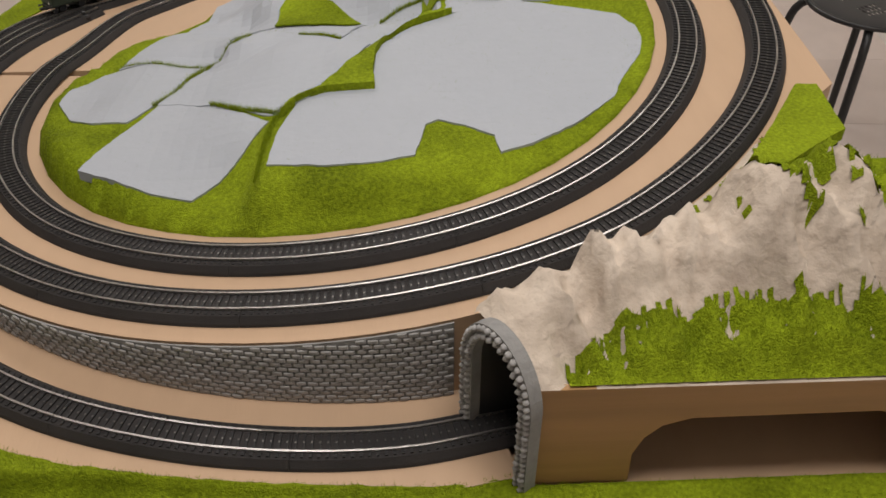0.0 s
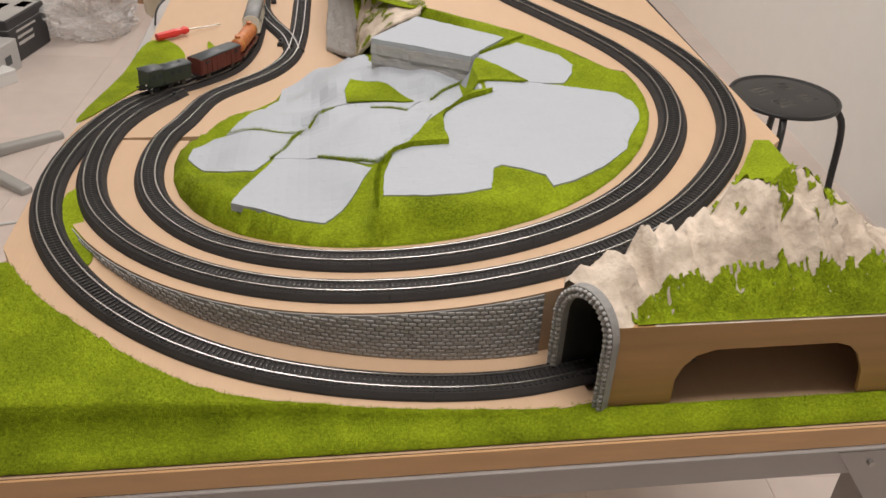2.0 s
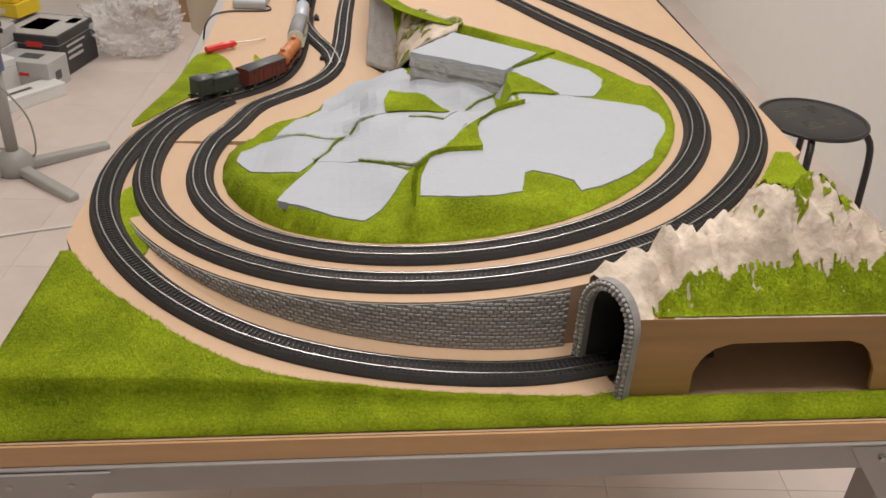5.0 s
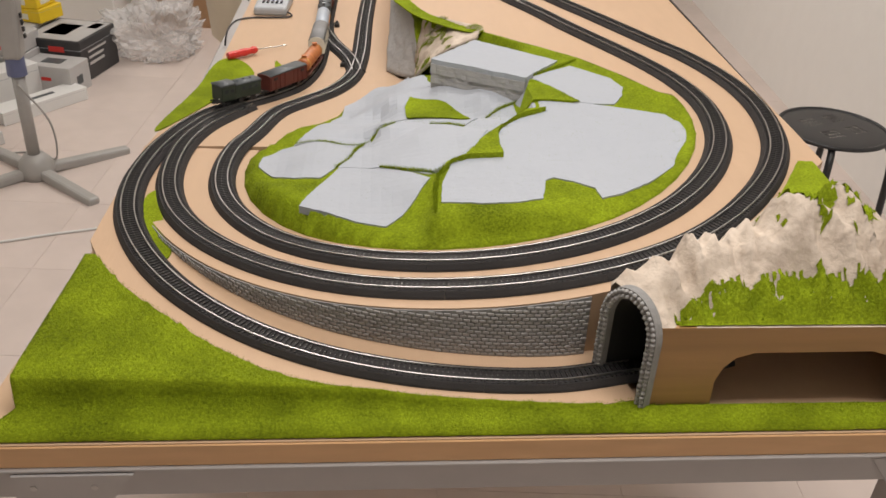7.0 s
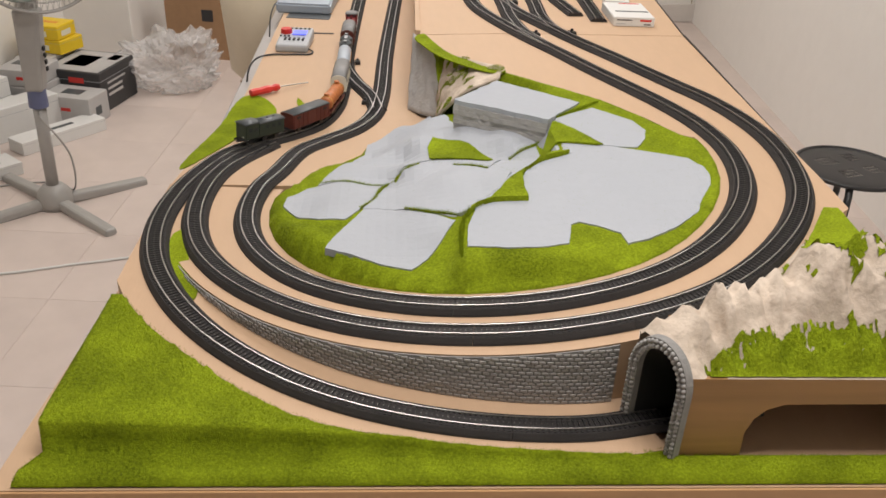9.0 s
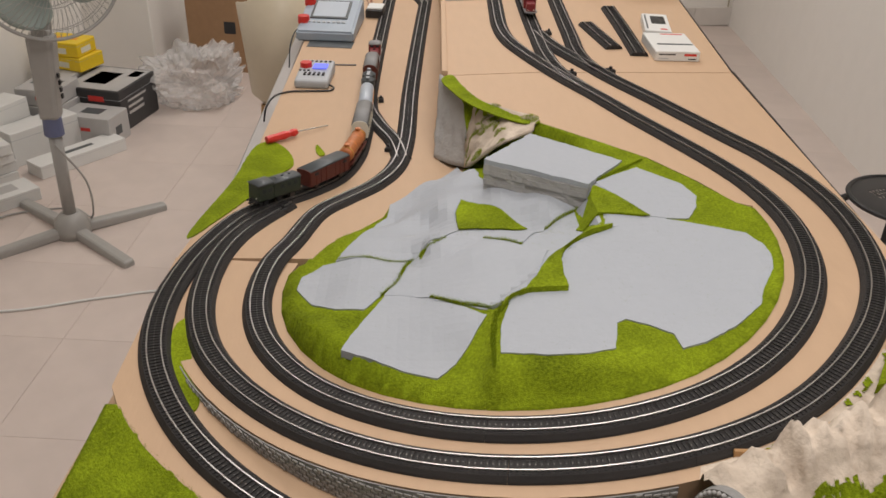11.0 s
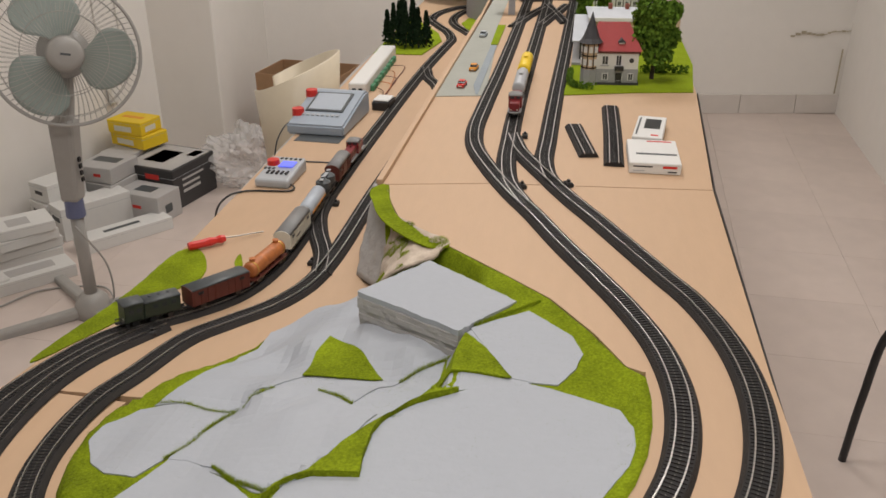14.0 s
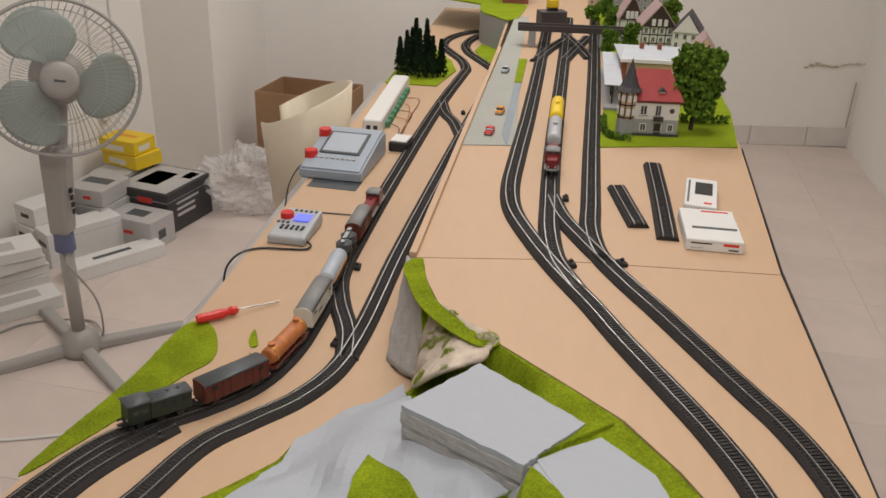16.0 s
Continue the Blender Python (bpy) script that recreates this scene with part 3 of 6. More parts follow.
# quarry block: a layered white slab
quarry = thing("quarry_block", -0.083, 0.748, 0.0, label="layered white plaster block with a ragged grey front", category="block")
QUAD = [(-0.193, 0.746), (-0.108, 0.855), (0.028, 0.748), (-0.041, 0.660)]
for k in range(9):
    z1 = 0.132 - 0.0085 * k
    off = 0.0 if k == 0 else random.uniform(-0.0015, 0.0015)
    outline = [(p[0] + 0.083 + off, p[1] - 0.748 + off) for p in (QUAD[0], QUAD[3], QUAD[2], QUAD[1])]
    dense = []
    for a, b in zip(outline, outline[1:] + outline[:1]):
        for j in range(18):
            t = j / 18
            w = 0.0012 if 0 < j else 0
            dense.append((a[0] + (b[0] - a[0]) * t + random.uniform(-w, w), a[1] + (b[1] - a[1]) * t + random.uniform(-w, w)))
    part("layer" if k else "top_layer", sheet(dense, lambda x, y, z=z1: z + (0.0008 * noise.noise((x * 40, y * 40, 2)) if k == 0 else 0), 0.0082, 0.03), FIELD if k == 0 else GREYROCK, quarry,
         "smooth white top" if k == 0 else "")

# grey rock fin beside the left tracks


def ruled(a, b, nu=26, nv=14, rough=0.004, seed=0.0, thick=0.006):
    """A rough face between a foot line and a top line."""
    pa, pb = curve(a, 0.01), curve(b, 0.01)
    bm = bmesh.new()
    grid = []
    for i in range(nu + 1):
        u = i / nu
        p = np.array([np.interp(u, np.linspace(0, 1, len(pa)), pa[:, k]) for k in range(3)])
        q = np.array([np.interp(u, np.linspace(0, 1, len(pb)), pb[:, k]) for k in range(3)])
        row = []
        for j in range(nv + 1):
            v = j / nv
            c = p + (q - p) * v
            amp = rough * math.sin(math.pi * min(1, max(0, v))) ** 0.5
            n1 = noise.noise((c[0] * 55 + seed, c[1] * 55, c[2] * 55)) + 0.5 * noise.noise((c[0] * 140 + seed, c[1] * 140, c[2] * 140))
            row.append(bm.verts.new((c[0] - amp * n1, c[1] - amp * n1, c[2] + 0.3 * amp * n1)))
        grid.append(row)
    for i in range(nu):
        for j in range(nv):
            bm.faces.new((grid[i][j], grid[i + 1][j], grid[i + 1][j + 1], grid[i][j + 1]))
    bmesh.ops.recalc_face_normals(bm, faces=bm.faces)
    bm.normal_update()
    bmesh.ops.solidify(bm, geom=bm.faces[:], thickness=thick)
    return bm


cliff = thing("rock_cliff", -0.23, 1.03, 0.0, label="grey plaster cliff beside the lower tracks", category="cliff")


def local(bm, o):
    bm.transform(Matrix.Translation(-o.matrix_basis.translation))
    return bm


part("rock_face", local(ruled([(-0.264, 1.035, 0.003), (-0.235, 1.005, 0.003), (-0.204, 0.985, 0.006)], [(-0.252, 1.156, 0.131), (-0.230, 1.10, 0.130), (-0.200, 1.030, 0.128)]), cliff), GREYROCK, cliff, smooth=True)
part("side_face", local(ruled([(-0.264, 1.035, 0.003), (-0.258, 1.10, 0.003), (-0.252, 1.20, 0.003)], [(-0.255, 1.10, 0.075), (-0.253, 1.14, 0.120), (-0.251, 1.20, 0.1285)], rough=0.001, seed=4), cliff), GREYROCK, cliff)
part("outcrop", local(ruled([(-0.206, 0.985, 0.006), (-0.200, 0.900, 0.050), (-0.160, 0.858, 0.105), (-0.105, 0.865, 0.128)], [(-0.200, 1.030, 0.129), (-0.165, 0.990, 0.133), (-0.130, 0.950, 0.133), (-0.085, 0.915, 0.133)], rough=0.007, seed=9), cliff), ROCK, cliff, "cream craggy rock", smooth=True)

# ---------------------------------------------------------------- retaining wall and tunnel mouth
PW, PE = Vector((-0.038, 0.061, 0)), Vector((0.001, -0.003, 0))


def wall_top(a):
    return slope_z(*ring_point("outer", a, 0.036)) - 0.0005


retaining = thing("retaining_wall", CX, CY - 0.476, 0.0, label="grey embossed stone retaining wall below the upper tracks", category="wall")
bm = bmesh.new()
rows = []
for k in range(61):
    a = 186 + (281 - 186) * k / 60
    x, y = ring_point("outer", a, 0.038)
    foot = low_z(x, y) - 0.001
    nx, ny = math.cos(math.radians(a)) * 0.0025, math.sin(math.radians(a)) * 0.0025
    top = max(wall_top(a), foot + 0.001)
    rows.append([bm.verts.new((x - CX + dx, y - CY + 0.476 + dy, z)) for dx, dy, z in ((0, 0, foot), (nx, ny, foot), (nx * 0.6, ny * 0.6, top), (0, 0, top))])
for p, q in zip(rows, rows[1:]):
    for j in range(4):
        bm.faces.new((p[j], p[(j + 1) % 4], q[(j + 1) % 4], q[j]))
bm.faces.new(rows[0]), bm.faces.new(rows[-1][::-1])
bmesh.ops.recalc_face_normals(bm, faces=bm.faces)
part("backing", bm, MORTAR, retaining)

COURSE, LONG = 0.0050, 0.0088
stone_bm = box(-LONG / 2 + 0.0005, LONG / 2 - 0.0005, 0, 0.0016, 0.0004, COURSE - 0.0005, 0.0007)
stone_me = bpy.data.meshes.new("stone")
stone_bm.to_mesh(stone_me)
stone_bm.free()
stone_me.materials.append(STONE)
rest = bmesh.new()
singles = 0
for a_i in range(int(math.radians(95) * 0.456 / LONG)):
    for c in range(20):
        a = 281 - math.degrees((a_i + 0.5 * (c % 2) + 0.5) * LONG / 0.456)
        x, y = ring_point("outer", a, 0.040)
        z0 = low_z(x, y) + c * COURSE
        if z0 + COURSE * 0.8 > wall_top(a):
            break
        m = Matrix.Translation((x - CX, y - CY + 0.476, z0)) @ Matrix.Rotation(math.radians(a - 90), 4, "Z") @ pose(0, random.uniform(-0.0006, 0.0004), 0, 0, random.uniform(-2, 2), 0)
        if singles < 290:
            ob = new("stone", stone_me)
            ob.parent, ob.matrix_basis = retaining, m
            singles += 1
        else:
            start = len(rest.verts)
            rest.from_mesh(stone_me)
            rest.verts.ensure_lookup_table()
            for v in rest.verts[start:]:
                v.co = m @ v.co
part("stone_courses", rest, STONE_JOINED, retaining, "further courses of small grey stones")["kind"] = "stuff"

portal = thing("tunnel_portal", 0, 0, 0, label="grey stone tunnel portal with a rounded arch", category="portal")
pdir = (PE - PW).normalized()
pm = Matrix.Translation((PW + PE) / 2) @ Matrix.Rotation(math.atan2(pdir.y, pdir.x), 4, "Z")
portal.matrix_basis = pm
HALF, SPRING, ZB = 0.0275, 0.086, 0.006


def arch_line(off, n=40):
    out = []
    for k in range(9):
        out.append((-HALF - off, ZB + (SPRING - ZB) * k / 9))
    for k in range(n + 1):
        t = math.pi * (1 - k / n)
        out.append(((HALF + off) * math.cos(t), SPRING + (HALF * 1.35 + off) * math.sin(t)))
    for k in range(8, -1, -1):
        out.append((HALF + off, ZB + (SPRING - ZB) * k / 9))
    return out


inner_l, outer_l = arch_line(0.0), arch_line(0.0125)
bm = bmesh.new()
fr = [[bm.verts.new((p[0], y, p[1])) for p in line] for line, y in ((inner_l, -0.004), (outer_l, -0.004), (outer_l, 0.006), (inner_l, 0.006))]
for a, b in zip(fr, fr[1:] + fr[:1]):
    for i in range(len(inner_l) - 1):
        bm.faces.new((a[i], a[i + 1], b[i + 1], b[i]))
bmesh.ops.recalc_face_normals(bm, faces=bm.faces)
part("arch_ring", bm, MORTAR, portal)
# black tapered lining, closed at its end: the tunnel's darkness put in as colour
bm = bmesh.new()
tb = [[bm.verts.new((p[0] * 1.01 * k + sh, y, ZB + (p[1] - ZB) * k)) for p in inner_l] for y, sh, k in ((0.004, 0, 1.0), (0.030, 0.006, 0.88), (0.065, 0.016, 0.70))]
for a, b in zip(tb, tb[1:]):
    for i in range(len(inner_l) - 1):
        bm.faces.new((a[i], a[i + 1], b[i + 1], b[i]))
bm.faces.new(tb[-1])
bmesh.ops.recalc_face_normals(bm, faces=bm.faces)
part("tunnel_dark", bm, BLACK, portal, "black closed lining standing in for the tunnel's shade")
for off, size in ((0.0032, 0.0060), (0.0094, 0.0058)):
    line = np.array(arch_line(off, 60))
    s = np.r_[0, np.cumsum(np.linalg.norm(np.diff(line, axis=0), axis=1))]
    count = int(s[-1] / size)
    sb = bmesh.new()
    bmesh.ops.create_icosphere(sb, subdivisions=1, radius=0.5)
    sb.transform(Matrix.Diagonal((size * 0.98, 0.0075, size * 0.92, 1)))
    me = bpy.data.meshes.new("voussoir")
    sb.to_mesh(me)
    sb.free()
    me.materials.append(STONE)
    for p in me.polygons:
        p.use_smooth = True
    for k in range(count):
        u = (k + 0.5) / count * s[-1]
        x, z = np.interp(u, s, line[:, 0]), np.interp(u, s, line[:, 1])
        dx, dz = np.interp(u + 0.001, s, line[:, 0]) - x, np.interp(u + 0.001, s, line[:, 1]) - z
        ob = new("voussoir", me)
        ob.parent = portal
        ob.matrix_basis = pose(x, -0.0042 + random.uniform(-0.0008, 0.0008), z, 0, -math.degrees(math.atan2(dz, dx)) + random.uniform(-6, 6), 0) @ Matrix.Diagonal((random.uniform(0.9, 1.1), 1, random.uniform(0.9, 1.1), 1))

# ---------------------------------------------------------------- mountain over the tunnel
mountain = thing("mountain", 0.18, 0.12, 0.0, label="cream plaster mountain with grass patches over the tunnel", category="mountain")
MO = Vector((0.18, 0.12, 0))
FRONT_Y = 0.002


BACK = sorted(ring_arc("outer", 0.022, 270, 352, 2))


def back_y(x):
    return float(np.interp(x, [p[0] for p in BACK], [p[1] for p in BACK])) if x < 0.24 else 0.27


def mount_z(x, y):
    yb = min(back_y(x), 0.38)
    t = min(1, max(0, (y - FRONT_Y) / max(0.02, yb - FRONT_Y)))
    ridge = float(np.interp(x, (-0.03, 0.0, 0.03, 0.06, 0.10, 0.134, 0.16, 0.20, 0.235, 0.28, 0.335, 0.37), (0.132, 0.140, 0.150, 0.155, 0.156, 0.170, 0.198, 0.206, 0.196, 0.163, 0.122, 0.112)))
    front = float(np.interp(x, (-0.03, 0.02, 0.30, 0.37), (0.107, 0.107, 0.107, 0.106)))
    back = ramp_z(x, max(yb, 0.1)) + 0.001 if x < 0.24 else 0.100
    tr = (float(np.interp(x, (0.0, 0.06, 0.15, 0.37), (0.075, 0.10, 0.12, 0.125))) - FRONT_Y) / max(0.09, yb - FRONT_Y)
    if t < tr:
        u = t / tr
        z = front + (ridge - front) * (0.22 * smooth01(0.0, 0.2, u) + 0.78 * smooth01(0.12, 1.0, u))
    else:
        z = ridge + (back - ridge) * smooth01(0, 0.6, (t - tr) / (1 - tr))
    edge = smooth01(0, 0.12, t) * smooth01(1.0, 0.9, t)
    crag = abs(noise.noise((x * 34 + 9 * y, y * 15, 0.5))) + 0.5 * abs(noise.noise((x * 80 - 20 * y, y * 34, 2.5))) + 0.20 * abs(noise.noise((x * 150, y * 120, 4.5)))
    edge *= 1 - 0.7 * smooth01(tr, min(1.0, tr + 0.25), t)
    return z + edge * 0.024 * (0.42 - crag) * (1 + 0.8 * smooth01(0.11, 0.16, z))


def mount_outline():
    pts = [(0.004, FRONT_Y), (0.37, FRONT_Y), (0.37, 0.265), (0.335, 0.268), (0.30, 0.265)]
    pts += [(x, back_y(x)) for x in np.linspace(0.288, -0.02, 22)]
    return pts + [(-0.034, 0.064), (-0.017, 0.032)]


def cover(select, lift, cell):
    """Faces of the mountain's surface where select(x, y, z) holds, lifted a little."""
    bm = bmesh.new()
    verts = {}

    def vert(i, j):
        if (i, j) not in verts:
            x, y = i * cell, j * cell
            verts[i, j] = bm.verts.new((x - MO.x, y - MO.y, mount_z(x, y) + lift))
        return verts[i, j]
    for i in range(int(0.0 / cell), int(0.37 / cell)):
        for j in range(0, int(0.37 / cell)):
            x, y = (i + 0.5) * cell, (j + 0.5) * cell
            if y < FRONT_Y + 0.003 or y > min(back_y(x), 0.38) - 0.004:
                continue
            if select(x, y, mount_z(x, y)):
                bm.faces.new((vert(i, j), vert(i + 1, j), vert(i + 1, j + 1), vert(i, j + 1)))
    bmesh.ops.recalc_face_normals(bm, faces=bm.faces)
    return bm


def apron(x, y, z):
    top = 0.044 + 0.010 * noise.noise((x * 16, 0, 7)) + 0.020 * abs(noise.noise((x * 130, 0, 3))) - 0.02 * smooth01(0.06, 0.035, x) + 0.03 * smooth01(0.22, 0.34, x)
    return 0.024 < x and y < top


def crown(x, y, z):
    n = noise.noise((x * 40, y * 28, 5)) + 0.5 * noise.noise((x * 120, y * 70, 5))
    return (z > 0.172 and n > 0.0 and x > 0.15 and y > 0.085) or (x > 0.22 and y > 0.17 and n > -0.2) or (y > back_y(x) - 0.016 and 0.05 < x < 0.2 and n > 0.0)


part("rock_surface", local(sheet(mount_outline(), mount_z, 0.0, 0.006), mountain), ROCK, mountain, "cream painted plaster crags", smooth=True)
part("grass_apron", cover(apron, 0.0022, 0.0035), GRASS, mountain, "fringe of bright green static grass", smooth=True)
part("grass_crown", cover(crown, 0.0018, 0.0035), GRASS, mountain, "thin grass near the summit", smooth=True)
prof = [(0.003, BASE), (0.076, BASE), (0.075, 0.036), (0.081, 0.054), (0.092, 0.067), (0.111, 0.074), (0.240, 0.075), (0.256, 0.070), (0.268, 0.058), (0.279, 0.036), (0.284, BASE), (0.372, BASE), (0.372, 0.107), (0.003, 0.107)]
bm = bmesh.new()
f = bm.faces.new([bm.verts.new((x - MO.x, FRONT_Y - MO.y, z)) for x, z in prof])
bm.normal_update()
bmesh.ops.solidify(bm, geom=[f], thickness=0.005)
bmesh.ops.recalc_face_normals(bm, faces=bm.faces)
part("front_panel", bm, PLY_EDGE, mountain, "thin brown plywood front with a long arched opening")
part("inner_wall", box(0.015 - MO.x, 0.372 - MO.x, 0.118 - MO.y, 0.122 - MO.y, BASE, 0.104), PLY_EDGE, mountain, "bare brown panel inside the hollow")
part("end_panel", box(0.367 - MO.x, 0.372 - MO.x, 0.008 - MO.y, 0.262 - MO.y, BASE, 0.096), PLY_EDGE, mountain)

# ---------------------------------------------------------------- grass bank along the front


def ply_y(x):
    """Where the lower deck ends towards the front."""
    half = [p for p in outer if p[1] < CY - 0.2 or p[0] < -0.5]
    half = sorted(p for p in half if p[0] > -0.6515)
    return float(np.interp(x, [p[0] for p in half], [p[1] for p in half]))


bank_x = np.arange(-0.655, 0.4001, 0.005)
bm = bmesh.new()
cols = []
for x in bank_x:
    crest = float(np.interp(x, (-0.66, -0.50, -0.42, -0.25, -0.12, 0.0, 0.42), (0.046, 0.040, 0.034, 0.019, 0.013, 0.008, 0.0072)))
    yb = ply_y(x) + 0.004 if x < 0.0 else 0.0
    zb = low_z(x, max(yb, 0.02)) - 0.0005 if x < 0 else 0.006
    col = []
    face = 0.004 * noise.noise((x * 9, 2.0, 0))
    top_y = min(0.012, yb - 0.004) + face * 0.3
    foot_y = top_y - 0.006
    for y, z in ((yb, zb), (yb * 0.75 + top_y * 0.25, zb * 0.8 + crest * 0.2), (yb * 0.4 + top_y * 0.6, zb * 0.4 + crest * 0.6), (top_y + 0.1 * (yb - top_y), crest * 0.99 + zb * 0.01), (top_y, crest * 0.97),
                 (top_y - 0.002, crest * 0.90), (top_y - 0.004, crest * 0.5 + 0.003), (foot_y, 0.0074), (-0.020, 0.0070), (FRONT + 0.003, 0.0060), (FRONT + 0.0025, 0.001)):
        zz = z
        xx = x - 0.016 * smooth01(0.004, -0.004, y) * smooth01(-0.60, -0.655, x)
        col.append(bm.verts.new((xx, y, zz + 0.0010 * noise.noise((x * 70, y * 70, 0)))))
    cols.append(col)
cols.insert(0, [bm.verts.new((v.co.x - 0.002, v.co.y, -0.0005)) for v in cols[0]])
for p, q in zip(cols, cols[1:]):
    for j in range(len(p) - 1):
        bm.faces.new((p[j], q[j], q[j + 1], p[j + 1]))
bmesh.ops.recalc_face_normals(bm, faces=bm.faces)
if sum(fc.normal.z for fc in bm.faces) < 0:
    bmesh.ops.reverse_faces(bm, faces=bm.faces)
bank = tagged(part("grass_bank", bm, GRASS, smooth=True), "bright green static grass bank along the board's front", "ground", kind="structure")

# smaller patches of grass on the boards


def patch(ctrl, height, label, corners=False, thick=0.002):
    if corners:
        c = np.array(ctrl)
        pts = [a + (b - a) * j / 6 for a, b in zip(c, np.roll(c, -1, axis=0)) for j in range(6)]
    else:
        pts = curve(ctrl, 0.008, closed=True)
    pts = [(p[0] + 0.0012 * noise.noise((p[0] * 120, p[1] * 120, 3)), p[1] + 0.0012 * noise.noise((p[0] * 120, p[1] * 120, 6))) for p in pts]
    return tagged(part("grass_patch", sheet(pts, lambda x, y: height(x, y) + 0.0022, thick, 0.02), GRASS), label, "grass", "grass patches", "structure")


patch([(-0.655, 0.66), (-0.635, 0.90), (-0.614, 1.085), (-0.590, 1.095), (-0.555, 1.055), (-0.535, 0.985), (-0.560, 0.930), (-0.600, 0.80)], left_z, "wedge of green static grass at the board's edge")
patch([(-0.500, 1.085), (-0.492, 1.070), (-0.480, 1.035), (-0.488, 1.030), (-0.500, 1.055)], left_z, "small stray tuft of green grass")
patch([(-0.612, 0.420), (-0.606, 0.370), (-0.580, 0.290), (-0.553, 0.250), (-0.548, 0.268), (-0.570, 0.330), (-0.588, 0.400), (-0.596, 0.440)], low_z, "narrow strip of grass between two tracks")
patch([(-0.229, 0.722), (-0.177, 0.679), (-0.134, 0.621), (-0.187, 0.609), (-0.237, 0.613), (-0.239, 0.681)], lambda x, y: field_z(x, y) + 0.0012, "triangle of green grass between white fields", True)
patch([(-0.033, 0.665), (-0.003, 0.631), (0.033, 0.571), (-0.006, 0.579), (-0.056, 0.582), (-0.066, 0.591), (-0.051, 0.624)], lambda x, y: field_z(x, y) + 0.0012, "triangle of green grass between white fields", True)
patch([(-0.026, 0.542), (-0.057, 0.527), (-0.097, 0.498), (-0.110, 0.458), (-0.112, 0.418), (-0.110, 0.391), (-0.160, 0.387), (-0.183, 0.375), (-0.198, 0.348), (-0.191, 0.366), (-0.163, 0.389), (-0.146, 0.417), (-0.126, 0.468), (-0.098, 0.512), (-0.064, 0.536)], lambda x, y: field_z(x, y) + 0.0055, "tapering wedge of green grass between white fields", True, 0.010)
patch([(-0.236, 1.145), (-0.214, 1.080), (-0.185, 1.005), (-0.145, 0.958), (-0.084, 0.904), (-0.104, 0.890), (-0.150, 0.918), (-0.208, 0.986), (-0.236, 1.050), (-0.254, 1.115)], lambda x, y: 0.1335, "narrow green grass strip on the cliff's rim")
patch([(0.294, 0.353), (0.314, 0.352), (0.310, 0.272), (0.279, 0.251), (0.207, 0.196), (0.183, 0.190), (0.239, 0.269)], lambda x, y: 0.128, "wedge of green grass behind the mountain", True, 0.012)


def fibres(name, n, pick, label, high=0.0032):
    """Many fine upright grass fibres as one mesh."""
    rng = random.Random(7)
    vs, fs = [], []
    while len(fs) < n:
        p = pick(rng)
        if p is None:
            continue
        a = rng.uniform(0, math.tau)
        h = high * rng.uniform(0.5, 1.1)
        lx, ly = rng.gauss(0, 0.4) * h, rng.gauss(0, 0.4) * h
        c, s = math.cos(a) * 0.00028, math.sin(a) * 0.00028
        k = len(vs)
        vs += [(p[0] - c, p[1] - s, p[2] - 0.0004), (p[0] + c, p[1] + s, p[2] - 0.0004), (p[0] + lx, p[1] + ly, p[2] + h)]
        fs.append((k, k + 1, k + 2))
    me = bpy.data.meshes.new(name)
    me.from_pydata(vs, [], fs)
    me.materials.append(BLADE)
    return tagged(new(name, me), label, "grass", kind="stuff")


def scatter_on(ob, rng_faces):
    me = ob.data
    tri = [(p.area, p.index) for p in me.polygons if p.normal.z > 0.1]
    cum = np.cumsum([t[0] for t in tri])
    m = ob.matrix_world if ob.parent is None else ob.parent.matrix_basis

    def pick(rng):
        p = me.polygons[tri[int(np.searchsorted(cum, rng.random() * cum[-1]))][1]]
        vs = [me.vertices[i].co for i in p.vertices]
        a, b = rng.random(), rng.random()
        if a + b > 1:
            a, b = 1 - a, 1 - b
        k = rng.randrange(1, len(vs) - 1)
        return m @ (vs[0] + (vs[k] - vs[0]) * a + (vs[k + 1] - vs[0]) * b)
    return pick


fibres("meadow_grass", 26000, scatter_on(land, 0), "short green static grass fibres", 0.0026)
fibres("bank_grass", 26000, scatter_on(bank, 0), "short green static grass fibres on the bank")
for child in mountain.children:
    if child.name.startswith("grass"):
        fibres("mountain_grass", 7000 if "apron" in child.name else 3000, scatter_on(child, 0), "short green static grass fibres on the slope", 0.004)

for child in cliff.children:
    if child.name.startswith("outcrop"):
        base_pick = scatter_on(child, 0)

        def tuft_pick(rng):
            p = base_pick(rng)
            return p if noise.noise((p.x * 45, p.y * 45, p.z * 18)) > 0.12 else None
        fibres("outcrop_grass", 5200, tuft_pick, "green grass tufts on the craggy rock", 0.0045)


def hedge_line(ctrl, width, n, high=0.0055):
    c = curve(ctrl, 0.003)

    def pick(rng):
        k = rng.randrange(len(c))
        w = width * math.sin(math.pi * (k + 0.5) / len(c)) ** 0.5
        x, y = c[k][0] + rng.uniform(-w, w), c[k][1] + rng.uniform(-w, w)
        return (x, y, max(field_z(x, y), land_z(x, y)))
    fibres("field_hedge", n, pick, "thin green grass hedge between white fields", high)


